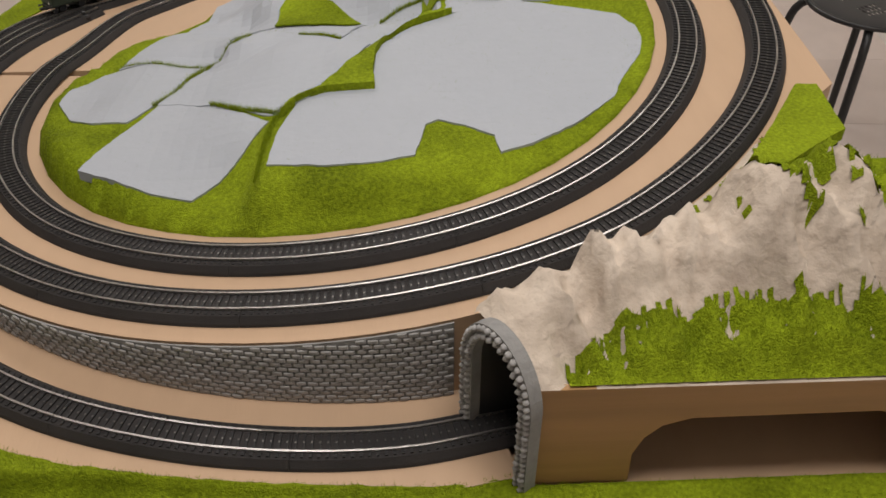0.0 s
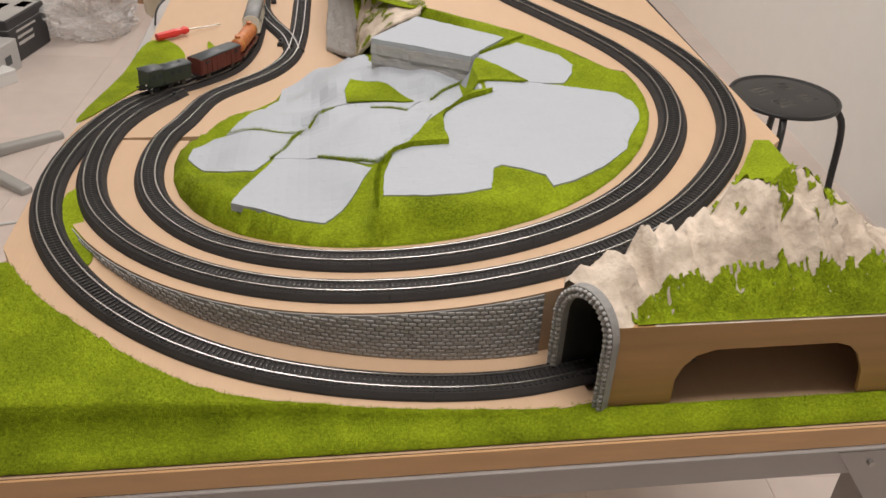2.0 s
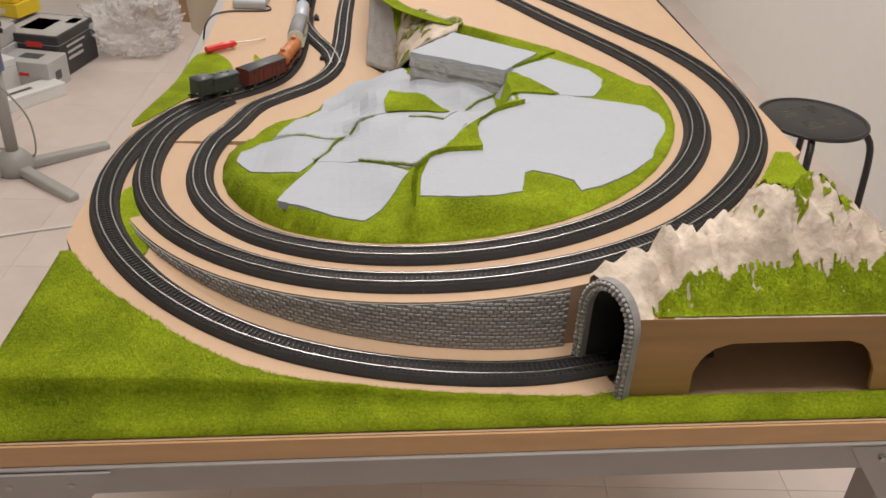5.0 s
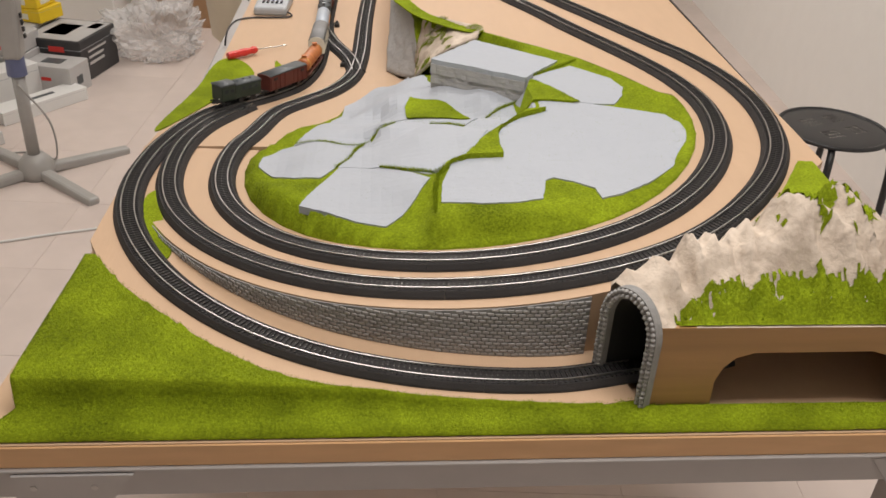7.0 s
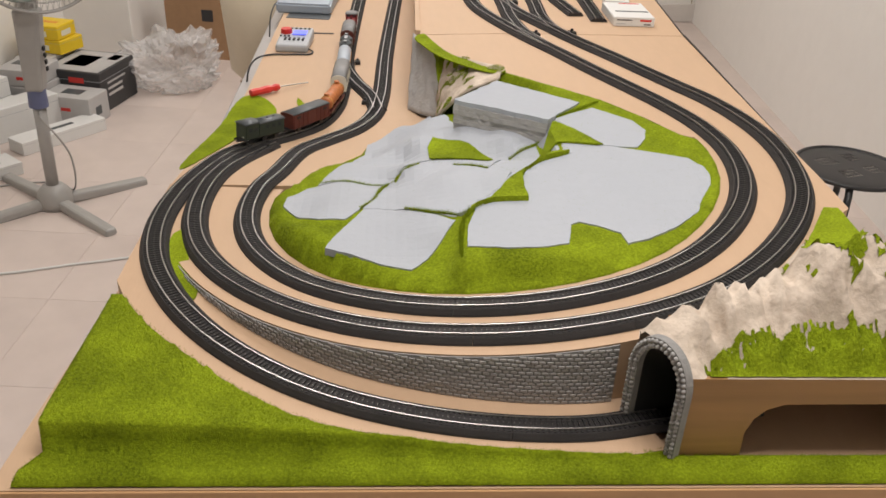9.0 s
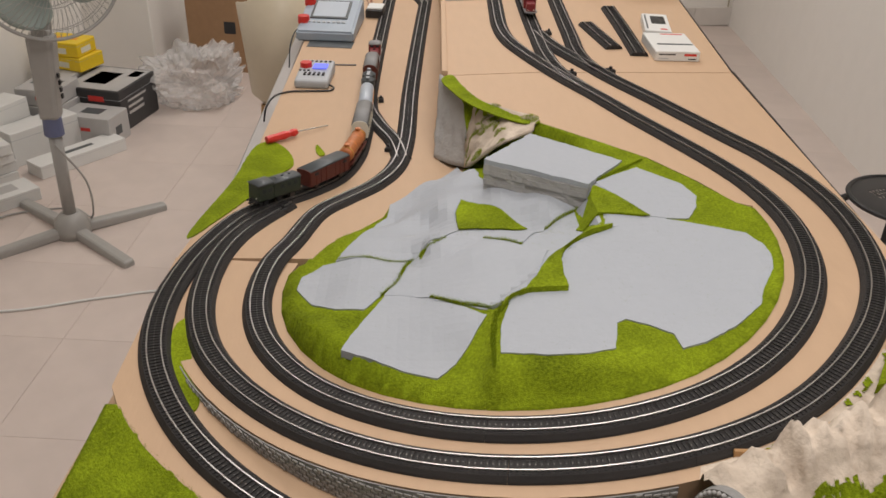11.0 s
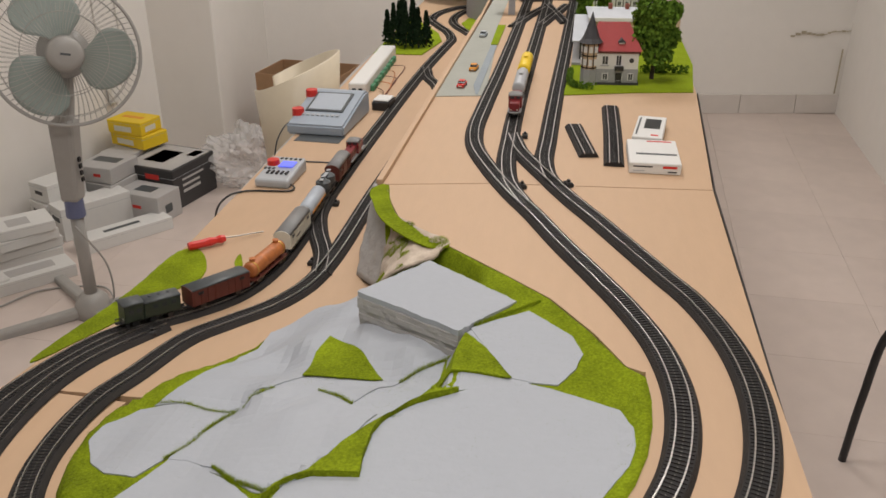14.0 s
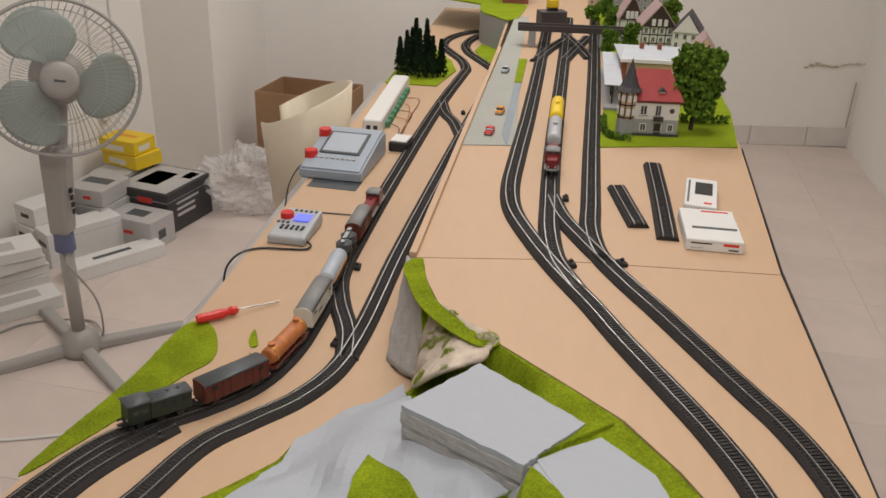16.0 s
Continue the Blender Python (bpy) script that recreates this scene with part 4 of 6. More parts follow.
hedge_line([(-0.345, 0.437), (-0.325, 0.472), (-0.306, 0.551), (-0.276, 0.552), (-0.259, 0.565)], 0.0022, 1500)
hedge_line([(-0.281, 0.420), (-0.244, 0.389), (-0.211, 0.377), (-0.194, 0.365)], 0.0020, 1400)
hedge_line([(-0.413, 0.561), (-0.374, 0.556), (-0.343, 0.549), (-0.306, 0.551)], 0.0012, 700)
hedge_line([(-0.202, 0.571), (-0.175, 0.554), (-0.153, 0.535)], 0.0022, 800)
hedge_line([(-0.109, 0.610), (-0.079, 0.640), (-0.052, 0.664)], 0.0022, 900)
hedge_line([(-0.023, 0.683), (0.010, 0.710), (0.047, 0.739), (0.060, 0.750)], 0.0028, 1000)
hedge_line([(-0.212, 0.250), (-0.210, 0.300), (-0.204, 0.340), (-0.192, 0.366), (-0.165, 0.388)], 0.0035, 1600, 0.004)

# ---------------------------------------------------------------- paints for the models
REDLOCO = mat("wine_red_paint", (0.20, 0.022, 0.026), 0.38, var=0.12, scale=80)
BROWN = mat("red_brown_paint", (0.115, 0.028, 0.020), 0.5, var=0.2, scale=120, scale2=20)
RUST = mat("rusty_copper_paint", (0.42, 0.135, 0.040), 0.5, var=0.3, scale=110, scale2=25, tint=(0.50, 0.17, 0.05))
GREYROOF = mat("grey_roof_paint", (0.22, 0.22, 0.22), 0.5, var=0.1, scale=120)
DARKGREY = mat("dark_grey_plastic", (0.075, 0.085, 0.09), 0.45, var=0.15, scale=160)
CREAM = mat("cream_white_paint", (0.70, 0.68, 0.58), 0.5, var=0.06, scale=100)
SILVER = mat("silver_blue_paint", (0.42, 0.47, 0.53), 0.35, var=0.06, scale=100)
ORANGE = mat("orange_stripe", (0.75, 0.30, 0.02), 0.5, var=0.08)
GREENLOCO = mat("dark_green_paint", (0.022, 0.034, 0.022), 0.45, var=0.2, scale=90)
WHEEL = mat("blackened_wheel", (0.03, 0.028, 0.027), 0.45, metal=0.5, var=0.2)
YELLOW = mat("yellow_card", (0.80, 0.56, 0.015), 0.5, var=0.08, scale=60)
WINDOW = mat("model_glazing", (0.05, 0.055, 0.06), 0.15, var=0.1)
WHITEP = mat("white_plastic", (0.72, 0.72, 0.70), 0.4, var=0.03, scale=60)
GREYP = mat("grey_plastic", (0.42, 0.44, 0.46), 0.45, var=0.04, scale=90)
BLUEP = mat("grey_blue_plastic", (0.33, 0.385, 0.45), 0.42, var=0.04, scale=60)
REDP = mat("red_plastic", (0.62, 0.030, 0.022), 0.35, var=0.08)
LCD = bpy.data.materials.new("lit_display")
LCD.use_nodes = True
LCD.node_tree.nodes["Principled BSDF"].inputs["Base Color"].default_value = (0.10, 0.12, 0.6, 1)
LCD.node_tree.nodes["Principled BSDF"].inputs["Emission Color"].default_value = (0.16, 0.2, 1.0, 1)
LCD.node_tree.nodes["Principled BSDF"].inputs["Emission Strength"].default_value = 0.9
BRASS = mat("brass_band", (0.55, 0.33, 0.08), 0.4, metal=0.6, var=0.1)

# ---------------------------------------------------------------- trains


def along(pts, height, s0):
    """Pose on a track line at arc length s0."""
    seg = np.r_[0, np.cumsum(np.linalg.norm(np.diff(pts, axis=0), axis=1))]
    f = lambda s: np.array([np.interp(s, seg, pts[:, 0]), np.interp(s, seg, pts[:, 1])])
    p, a, b = f(s0), f(s0 - 0.035), f(s0 + 0.035)
    d = b - a
    za, zb = height(*a), height(*b)
    return pose(p[0], p[1], (za + zb) / 2 + 0.0006 + BED + 0.0028, 0, -math.degrees(math.atan2(zb - za, np.linalg.norm(d))), math.degrees(math.atan2(d[1], d[0])))


def vehicle(name, m, label, group):
    v = thing(name, 0, 0, 0, label=label, category="train car" if "wagon" in name else "locomotive", group=group)
    v.matrix_basis = m
    return v


def running_gear(v, length, axles, frame_mat=None, frame_z=0.0085):
    half = length / 2
    part("underframe", box(-half, half, -0.011, 0.011, frame_z, frame_z + 0.003, 0.0006), frame_mat or BLACK, v)
    for x in axles:
        w = part("wheelset", cyl((x, -0.0105, 0.0055), (x, 0.0105, 0.0055), 0.0012, seg=6), WHEEL, v)
        for sgn in (-1, 1):
            part("wheel", cyl((x, sgn * 0.0072, 0.0055), (x, sgn * 0.0098, 0.0055), 0.0055, seg=14), WHEEL, w)
        for sgn in (-1, 1):
            part("axle_guard", box(x - 0.005, x + 0.005, sgn * 0.0113 - 0.0008, sgn * 0.0113 + 0.0008, 0.003, frame_z + 0.001, 0.0004), BLACK, v)
    for sgn in (-1, 1):
        part("coupling", box(sgn * (half + 0.004) - 0.005, sgn * (half + 0.004) + 0.005, -0.0025, 0.0025, frame_z - 0.002, frame_z + 0.001, 0.0005), BLACK, v)
        for sy in (-0.009, 0.009):
            part("buffer", cyl((sgn * half, sy, frame_z + 0.0015), (sgn * (half + 0.006), sy, frame_z + 0.0015), 0.0009, 0.0018, seg=8), BLACK, v)
    part("brake_gear", box(-half * 0.35, half * 0.35, -0.006, 0.006, 0.004, frame_z, 0.001), BLACK, v)


def barrel_roof(x0, x1, w, z, rise, bm=None, over=0.0006):
    own = bmesh.new()
    n = 10
    ends = []
    for x in (x0, x1):
        row = []
        for k in range(n + 1):
            t = -1 + 2 * k / n
            row.append(own.verts.new((x, t * (w / 2 + over), z + rise * (1 - t * t) ** 0.6)))
        ends.append(row)
    for k in range(n):
        own.faces.new((ends[0][k], ends[0][k + 1], ends[1][k + 1], ends[1][k]))
    own.faces.new((ends[0][0], ends[1][0], ends[1][n], ends[0][n]))
    own.faces.new(ends[0][::-1]), own.faces.new(ends[1])
    bmesh.ops.recalc_face_normals(own, faces=own.faces)
    return join(bm, own)


def van(m, length, body_mat, roof_mat, label, group, planks=True, body_h=0.027, rise=0.006, strip_mark=False):
    v = vehicle("covered_wagon", m, label, group)
    running_gear(v, length, (-length * 0.3, length * 0.3))
    h = length / 2
    part("body", box(-h + 0.001, h - 0.001, -0.0155, 0.0155, 0.011, 0.011 + body_h, 0.0005), body_mat, v)
    part("roof", barrel_roof(-h + 0.002, h - 0.002, 0.032, 0.011 + body_h, rise), roof_mat, v, smooth=True)
    for e0, e1 in ((-h + 0.0005, -h + 0.0019), (h - 0.0019, h - 0.0005)):
        part("end_wall", barrel_roof(e0, e1, 0.0315, 0.010 + body_h, rise + 0.0005), body_mat, v)
    for sgn in (-1, 1):
        part("door", box(-0.012, 0.012, sgn * 0.0159 - 0.0006, sgn * 0.0159 + 0.0006, 0.012, 0.036, 0.0003), body_mat, v)
        for x in np.linspace(-h + 0.004, h - 0.004, 9 if planks else 6):
            part("post", box(x - 0.0006, x + 0.0006, sgn * 0.0160 - 0.0005, sgn * 0.0160 + 0.0005, 0.011, 0.0375), body_mat, v)
        for x in (-h * 0.7, h * 0.7):
            part("vent", box(x - 0.005, x + 0.005, sgn * 0.0162 - 0.0005, sgn * 0.0162 + 0.0005, 0.029, 0.034, 0.0003), BLACK if not strip_mark else DARKGREY, v)
        if strip_mark:
            part("lettering_bar", box(-h * 0.45, -h * 0.1, sgn * 0.0166 - 0.0002, sgn * 0.0166 + 0.0002, 0.022, 0.0245), BLACK, v)
    return v


def tank_wagon(m, length, tank_mat, label, group, band=None, r=0.0148, domes=(0.0,), stripe=None, frame_mat=None):
    v = vehicle("tank_wagon", m, label, group)
    running_gear(v, length, (-length * 0.33, length * 0.33) if length < 0.11 else (-length * 0.38, -length * 0.27, length * 0.27, length * 0.38), frame_mat)
    h = length / 2 - 0.004
    zc = 0.0125 + r
    prof = [(0.0, -h), (r * 0.6, -h + 0.0006), (r * 0.9, -h + 0.0018), (r, -h + 0.004), (r, h - 0.004), (r * 0.9, h - 0.0018), (r * 0.6, h - 0.0006), (0.0, h)]
    part("tank", lathe(prof, 24, m=Matrix.Translation((0, 0, zc)) @ Matrix.Rotation(math.pi / 2, 4, "Y")), tank_mat, v, smooth=True)
    for x in domes:
        d = part("dome", lathe([(0.0048, 0), (0.0048, 0.004), (0.0056, 0.0045), (0.0056, 0.006), (0.0, 0.007)], 16, m=Matrix.Translation((x, 0, zc + r - 0.001))), tank_mat, v)
    if band:
        for x in (-h * 0.82, h * 0.82):
            part("band", lathe([(r + 0.0001, -0.0018), (r + 0.0005, -0.0018), (r + 0.0005, 0.0018), (r + 0.0001, 0.0018)], 24, m=Matrix.Translation((x, 0, zc)) @ Matrix.Rotation(math.pi / 2, 4, "Y")), band, v)
    if stripe:
        for sgn in (-1, 1):
            part("stripe", box(-h + 0.004, h - 0.004, sgn * (r - 0.0001) - 0.0006, sgn * (r - 0.0001) + 0.0006, zc - 0.005, zc - 0.0015), stripe, v)
        part("end_stripe", box(-h - 0.0004, -h + 0.002, -r * 0.8, r * 0.8, zc - 0.0055, zc - 0.002), stripe, v)
    for x in np.linspace(-h * 0.7, h * 0.7, 4):
        part("saddle", box(x - 0.0015, x + 0.0015, -r * 0.8, r * 0.8, 0.0115, zc - r * 0.55), frame_mat or BLACK, v)
    for sgn in (-1, 1):
        part("sill", box(-h, h, sgn * 0.0125 - 0.0008, sgn * 0.0125 + 0.0008, 0.0085, 0.0125, 0.0003), frame_mat or BLACK, v)
    return v


def silo_wagon(m, label, group):
    length = 0.078
    v = vehicle("silo_wagon", m, label, group)
    running_gear(v, length, (-0.022, 0.022))
    for x in (-0.019, 0.019):
        part("silo", lathe([(0.004, 0.010), (0.0155, 0.022), (0.0155, 0.036), (0.006, 0.043), (0.0, 0.0445)], 24, m=Matrix.Translation((x, 0, 0))), DARKGREY, v, smooth=False)
        part("hatch", cyl((x, 0, 0.042), (x, 0, 0.047), 0.0045, seg=14), DARKGREY, v)
        part("hatch_ring", cyl((x, 0, 0.0468), (x, 0, 0.0478), 0.0032, seg=12), GREYP, v)
    part("walkway", box(-0.034, 0.034, -0.0035, 0.0035, 0.0435, 0.0445), GREYP, v)
    return v


def diesel_shunter(m, body_mat, label, group, length=0.132, cab_x=0.012, dark=False):
    v = vehicle("diesel_locomotive", m, label, group)
    running_gear(v, length, (-0.044, -0.026, 0.026, 0.044) if not dark else (-0.03, 0.0, 0.03), GREYROOF if not dark else BLACK)
    h = length / 2
    part("long_hood", box(-h + 0.006, cab_x - 0.011, -0.0105, 0.0105, 0.012, 0.032, 0.0015), body_mat, v)
    part("short_hood", box(cab_x + 0.011, h - 0.006, -0.0105, 0.0105, 0.012, 0.031, 0.0015), body_mat, v)
    cab = part("cab", box(cab_x - 0.013, cab_x + 0.013, -0.0150, 0.0150, 0.012, 0.040, 0.0010), body_mat, v)
    part("cab_roof", barrel_roof(cab_x - 0.015, cab_x + 0.015, 0.031, 0.0395, 0.0045), GREYROOF, cab, "grey curved roof", smooth=True)
    for sgn in (-1, 1):
        for x in (-0.006, 0.006):
            part("side_window", box(cab_x + x - 0.0042, cab_x + x + 0.0042, sgn * 0.0151 - 0.0003, sgn * 0.0151 + 0.0003, 0.030, 0.0375), WINDOW, cab)
        for y in (-0.007, 0.007):
            part("end_window", box(cab_x + sgn * 0.0131 - 0.0003, cab_x + sgn * 0.0131 + 0.0003, y - 0.0045, y + 0.0045, 0.0335, 0.0380), WINDOW, cab)
        part("running_board", box(-h + 0.003, h - 0.003, sgn * 0.0135 - 0.002, sgn * 0.0135 + 0.002, 0.0105, 0.012), GREYROOF, v)
        part("handrail", tube([(-h + 0.004, sgn * 0.0152, 0.012), (-h + 0.004, sgn * 0.0152, 0.022), (cab_x - 0.014, sgn * 0.0152, 0.022)], 0.0004, 5), GREYROOF, v)
        for x in np.linspace(-h + 0.012, cab_x - 0.018, 4):
            part("grille", box(x - 0.004, x + 0.004, sgn * 0.0106 - 0.0003, sgn * 0.0106 + 0.0003, 0.017, 0.028), body_mat if dark else BROWN, v)
        for x in (-h + 0.0055, h - 0.0055):
            part("headlight", cyl((x - 0.0004, sgn * 0.007, 0.016), (x + 0.0004, sgn * 0.007, 0.016), 0.0016, seg=10), CREAM, v)
    part("exhaust", cyl((-0.015, 0, 0.031), (-0.015, 0, 0.035), 0.002, seg=10), BLACK, v)
    return v


def box_locomotive(m, label, group):
    length = 0.092
    v = vehicle("boxcab_locomotive", m, label, group)
    running_gear(v, length, (-0.028, 0.0, 0.028))
    h = length / 2
    part("body", box(-h + 0.002, 0.014, -0.0145, 0.0145, 0.011, 0.036, 0.001), GREENLOCO, v)
    part("body_roof", barrel_roof(-h + 0.001, 0.0145, 0.029, 0.0355, 0.004), DARKGREY, v, smooth=True)
    part("cab", box(0.0145, h - 0.002, -0.0150, 0.0150, 0.011, 0.039, 0.001), GREENLOCO, v)
    part("cab_roof", barrel_roof(0.0135, h, 0.031, 0.0385, 0.0045), DARKGREY, v, smooth=True)
    for sgn in (-1, 1):
        for x in (-0.032, -0.018, -0.004, 0.022, 0.034):
            part("side_window", box(x - 0.0035, x + 0.0035, sgn * 0.0151 - 0.0003, sgn * 0.0151 + 0.0003 if x > 0.01 else sgn * 0.0147 + 0.0003, 0.025, 0.031), WINDOW, v)
        part("lamp", cyl((sgn * (h - 0.0025), 0.006, 0.015), (sgn * (h - 0.0015) , 0.006, 0.015), 0.0016, seg=8), CREAM, v)
        part("step", box(h - 0.008, h - 0.002, sgn * 0.014 - 0.001, sgn * 0.014 + 0.001, 0.003, 0.009), BLACK, v)
    for x in (-0.03, -0.015, 0.0):
        part("roof_vent", cyl((x, 0, 0.0385), (x, 0, 0.0410), 0.0022, seg=10), DARKGREY, v)
    return v


# the freight train on the low track, seen from its tail forward
route = outer_pts[::-1]
seg = np.r_[0, np.cumsum(np.linalg.norm(np.diff(route, axis=0), axis=1))]
tail = float(seg[int(np.argmin(np.hypot(route[:, 0] + 0.560, route[:, 1] - 0.762)))])
G1 = "freight train on the low track"
TRAIN = (("box", 0.092), ("brown", 0.112), ("rust", 0.116), ("white", 0.122), ("silver", 0.116), ("silo", 0.078), ("van", 0.104), ("red", 0.132))
s = tail
for kind, length in TRAIN:
    m = along(route, low_z, s + length / 2)
    if kind == "box":
        box_locomotive(m @ pose(0, 0, 0, 0, 0, 180), "small dark green boxcab locomotive at the train's tail", G1)
    elif kind == "brown":
        van(m, length, BROWN, DARKGREY, "red-brown covered goods wagon with a dark grey roof", G1, rise=0.003)
    elif kind == "rust":
        tank_wagon(m, length, RUST, "rusty copper-coloured tank wagon with brass bands", G1, BRASS, r=0.0135, domes=(-0.04, 0.04), frame_mat=BROWN)
    elif kind == "white":
        van(m, length, CREAM, GREYROOF, "cream white refrigerator wagon with a rounded grey roof", G1, rise=0.009, strip_mark=True)
    elif kind == "silver":
        tank_wagon(m, length, SILVER, "silver-blue gas tank wagon with an orange stripe", G1, r=0.0150, domes=(), stripe=ORANGE)
    elif kind == "silo":
        silo_wagon(m, "dark grey powder wagon with two round silos", G1)
    elif kind == "van":
        van(m, length, BROWN, GREYROOF, "brown covered van with a high rounded grey roof", G1, rise=0.009)
    else:
        diesel_shunter(m, REDLOCO, "wine red centre-cab diesel locomotive pulling the train", G1)
    s += length + 0.011

mid_pts = curve([(-0.029, 1.55), (-0.027, 1.78), (-0.008, 2.68), (0.006, 3.40)], 0.006)
G2 = "train standing on the upper track"
flat = lambda x, y: RIGHT_Z
diesel_shunter(along(mid_pts, flat, 0.075) @ pose(0, 0, 0, 0, 0, 180), REDLOCO, "dark red locomotive with a white buffer beam", G2, length=0.12)
tank_wagon(along(mid_pts, flat, 0.235), 0.16, GREYP, "long grey metal tank wagon behind a locomotive", G2, r=0.0150, domes=(0.0,))
tank_wagon(along(mid_pts, flat, 0.405), 0.155, YELLOW, "long bright yellow tank wagon on the upper track", G2, r=0.0160, domes=(0.0,))

# ---------------------------------------------------------------- turnout drives


def drive(x, y, z, rz):
    d = thing("turnout_drive", x, y, z, rz, "small black turnout lantern box beside the track", "turnout drive", "turnout drives")
    part("housing", box(-0.011, 0.011, -0.006, 0.006, 0, 0.007, 0.001), BALLAST, d)
    part("lantern", box(-0.003, 0.003, -0.0025, 0.0025, 0.007, 0.013, 0.0008), BLACK, d)
    part("cover", box(-0.009, -0.004, -0.0045, 0.0045, 0.007, 0.009, 0.0006), BLACK, d)


for x, y, rz in ((-0.524, 0.772, 120), (-0.357, 1.066, 80), (-0.383, 1.340, 95)):
    drive(x, y, left_z(x, y) + 0.0005, rz)
for x, y, rz in ((0.012, 1.172, 112), (0.095, 1.192, 115), (0.002, 1.46, 92), (-0.300, 2.42, 100)):
    drive(x, y, RIGHT_Z + 0.0005 if x > -0.2 else LEFT_Z + 0.0005, rz)

# ---------------------------------------------------------------- things on the boards
hand = thing("handheld_controller", -0.545, 1.475, LEFT_Z, -3, "light grey handheld controller with red knob and lit blue display", "controller")
wedge = box(-0.040, 0.040, -0.062, 0.062, 0.0, 0.026, 0.006, seg=2)
for v in wedge.verts:
    if v.co.z > 0.013:
        v.co.z += 0.010 * (v.co.y / 0.062) * 0.6
part("case", wedge, GREYP, hand)
part("red_knob", cyl((-0.024, 0.020, 0.024), (-0.024, 0.020, 0.038), 0.015, 0.0135, 20), REDP, hand, "round red turning knob")
part("display", box(-0.006, 0.028, 0.000, 0.034, 0.0285, 0.0305, 0.0004), LCD, hand, "lit blue display")
for k in range(5):
    part("button", box(-0.020 + 0.011 * k - 0.003, -0.020 + 0.011 * k + 0.003, -0.034, -0.016, 0.0235, 0.0265, 0.0008), BLACK, hand)
    part("button", box(-0.014 + 0.011 * k - 0.003, -0.014 + 0.011 * k + 0.003, 0.044, 0.052, 0.030, 0.0325, 0.0008), BLACK, hand)
for k in range(3):
    part("button", box(-0.034 + 0.010 * k - 0.003, -0.034 + 0.010 * k + 0.003, -0.010, -0.002, 0.0255, 0.0282, 0.0008), DARKGREY, hand)
tagged(part("controller_cable", tube(curve([(-0.510, 1.425, 0.012), (-0.497, 1.418, 0.008), (-0.500, 1.400, 0.007), (-0.545, 1.392, 0.007), (-0.595, 1.385, 0.007), (-0.625, 1.355, 0.006), (-0.640, 1.325, -0.01), (-0.648, 1.315, -0.06)], 0.006), 0.0022, 8), BLACK, smooth=True), "thin black cable running off the board", "cable")

driver = thing("screwdriver", -0.572, 1.106, LEFT_Z + 0.011, 41, "screwdriver with a clear red handle lying on the board", "screwdriver")
part("handle", lathe([(0.0, -0.037), (0.0075, -0.036), (0.0085, -0.028), (0.0078, -0.010), (0.0088, 0.005), (0.0062, 0.018), (0.0085, 0.026), (0.0060, 0.035), (0.0, 0.036)], 8, m=Matrix.Rotation(math.pi / 2, 4, "Y")), REDP, driver, "faceted red plastic handle")
part("shaft", cyl((0.034, 0, 0), (0.112, 0, -0.006), 0.0014, seg=8), SCREW, driver, "thin steel shaft")
stick = tagged(part("thin_rod", cyl((-0.485, 1.012, 0.007), (-0.452, 0.996, 0.008), 0.0009, seg=6), BRASS), "thin brass rod lying by the track", "rod")
rule = thing("flat_rod", -0.515, 1.585, LEFT_Z, -2, "thin dark metal rod lying on the board", "rod")
part("rod", cyl((-0.06, 0, 0.002), (0.06, 0.006, 0.002), 0.0018, seg=6), DARKGREY, rule)

desk = thing("desk_controller", -0.545, 1.90, LEFT_Z, -4, "large grey-blue digital control console with red knobs", "controller")
pts = [(-0.115, 0.0), (0.120, 0.0), (0.120, 0.062), (0.085, 0.066), (-0.115, 0.028)]
bm = bmesh.new()
f = bm.faces.new([bm.verts.new((-0.078, y, z)) for y, z in pts])
ex = bmesh.ops.extrude_face_region(bm, geom=[f])["geom"]
for v in (g for g in ex if isinstance(g, bmesh.types.BMVert)):
    v.co.x = 0.078
bmesh.ops.recalc_face_normals(bm, faces=bm.faces)
bmesh.ops.bevel(bm, geom=bm.edges[:], offset=0.005, segments=2, affect="EDGES")
part("case", bm, BLUEP, desk)
tiltm = Matrix.Translation((0, -0.02, 0.0462)) @ Matrix.Rotation(math.atan2(0.038, 0.20), 4, "X")
part("screen_frame", box(-0.052, 0.052, -0.020, 0.090, -0.002, 0.0035, 0.001, m=tiltm), DARKGREY, desk)
part("screen", box(-0.045, 0.045, -0.012, 0.082, 0.003, 0.0042, m=tiltm), SILVER, desk, "flat grey display")
for k in range(8):
    part("key", box(-0.05 + 0.0135 * k - 0.0045, -0.05 + 0.0135 * k + 0.0045, -0.045, -0.036, -0.001, 0.0032, 0.0008, m=tiltm), GREYP, desk)
for y in (-0.055, 0.055):
    part("red_knob", cyl((-0.066, y, 0.034 + 0.19 * (y + 0.055)), (-0.066, y, 0.054 + 0.19 * (y + 0.055)), 0.0165, 0.0155, 22), REDP, desk, "round red turning knob")
tagged(part("console_cable", tube(curve([(-0.620, 1.83, 0.03), (-0.632, 1.80, 0.028), (-0.640, 1.74, 0.005), (-0.640, 1.70, -0.04)], 0.006), 0.002, 8), BLACK, smooth=True), "short black cable at the console", "cable")
tagged(part("paper_mat", box(-0.060, 0.060, -0.03, 0.03, 0, 0.001), DARKGREY), "thin dark sheet under the console", "mat").matrix_basis = pose(-0.535, 1.765, LEFT_Z + 0.0003, 0, 0, -4)
psu = thing("digital_box", -0.428, 2.06, LEFT_Z, -6, "small black power box with a white top", "power box")
part("case", box(-0.026, 0.026, -0.032, 0.032, 0, 0.026, 0.003), BLACK, psu)
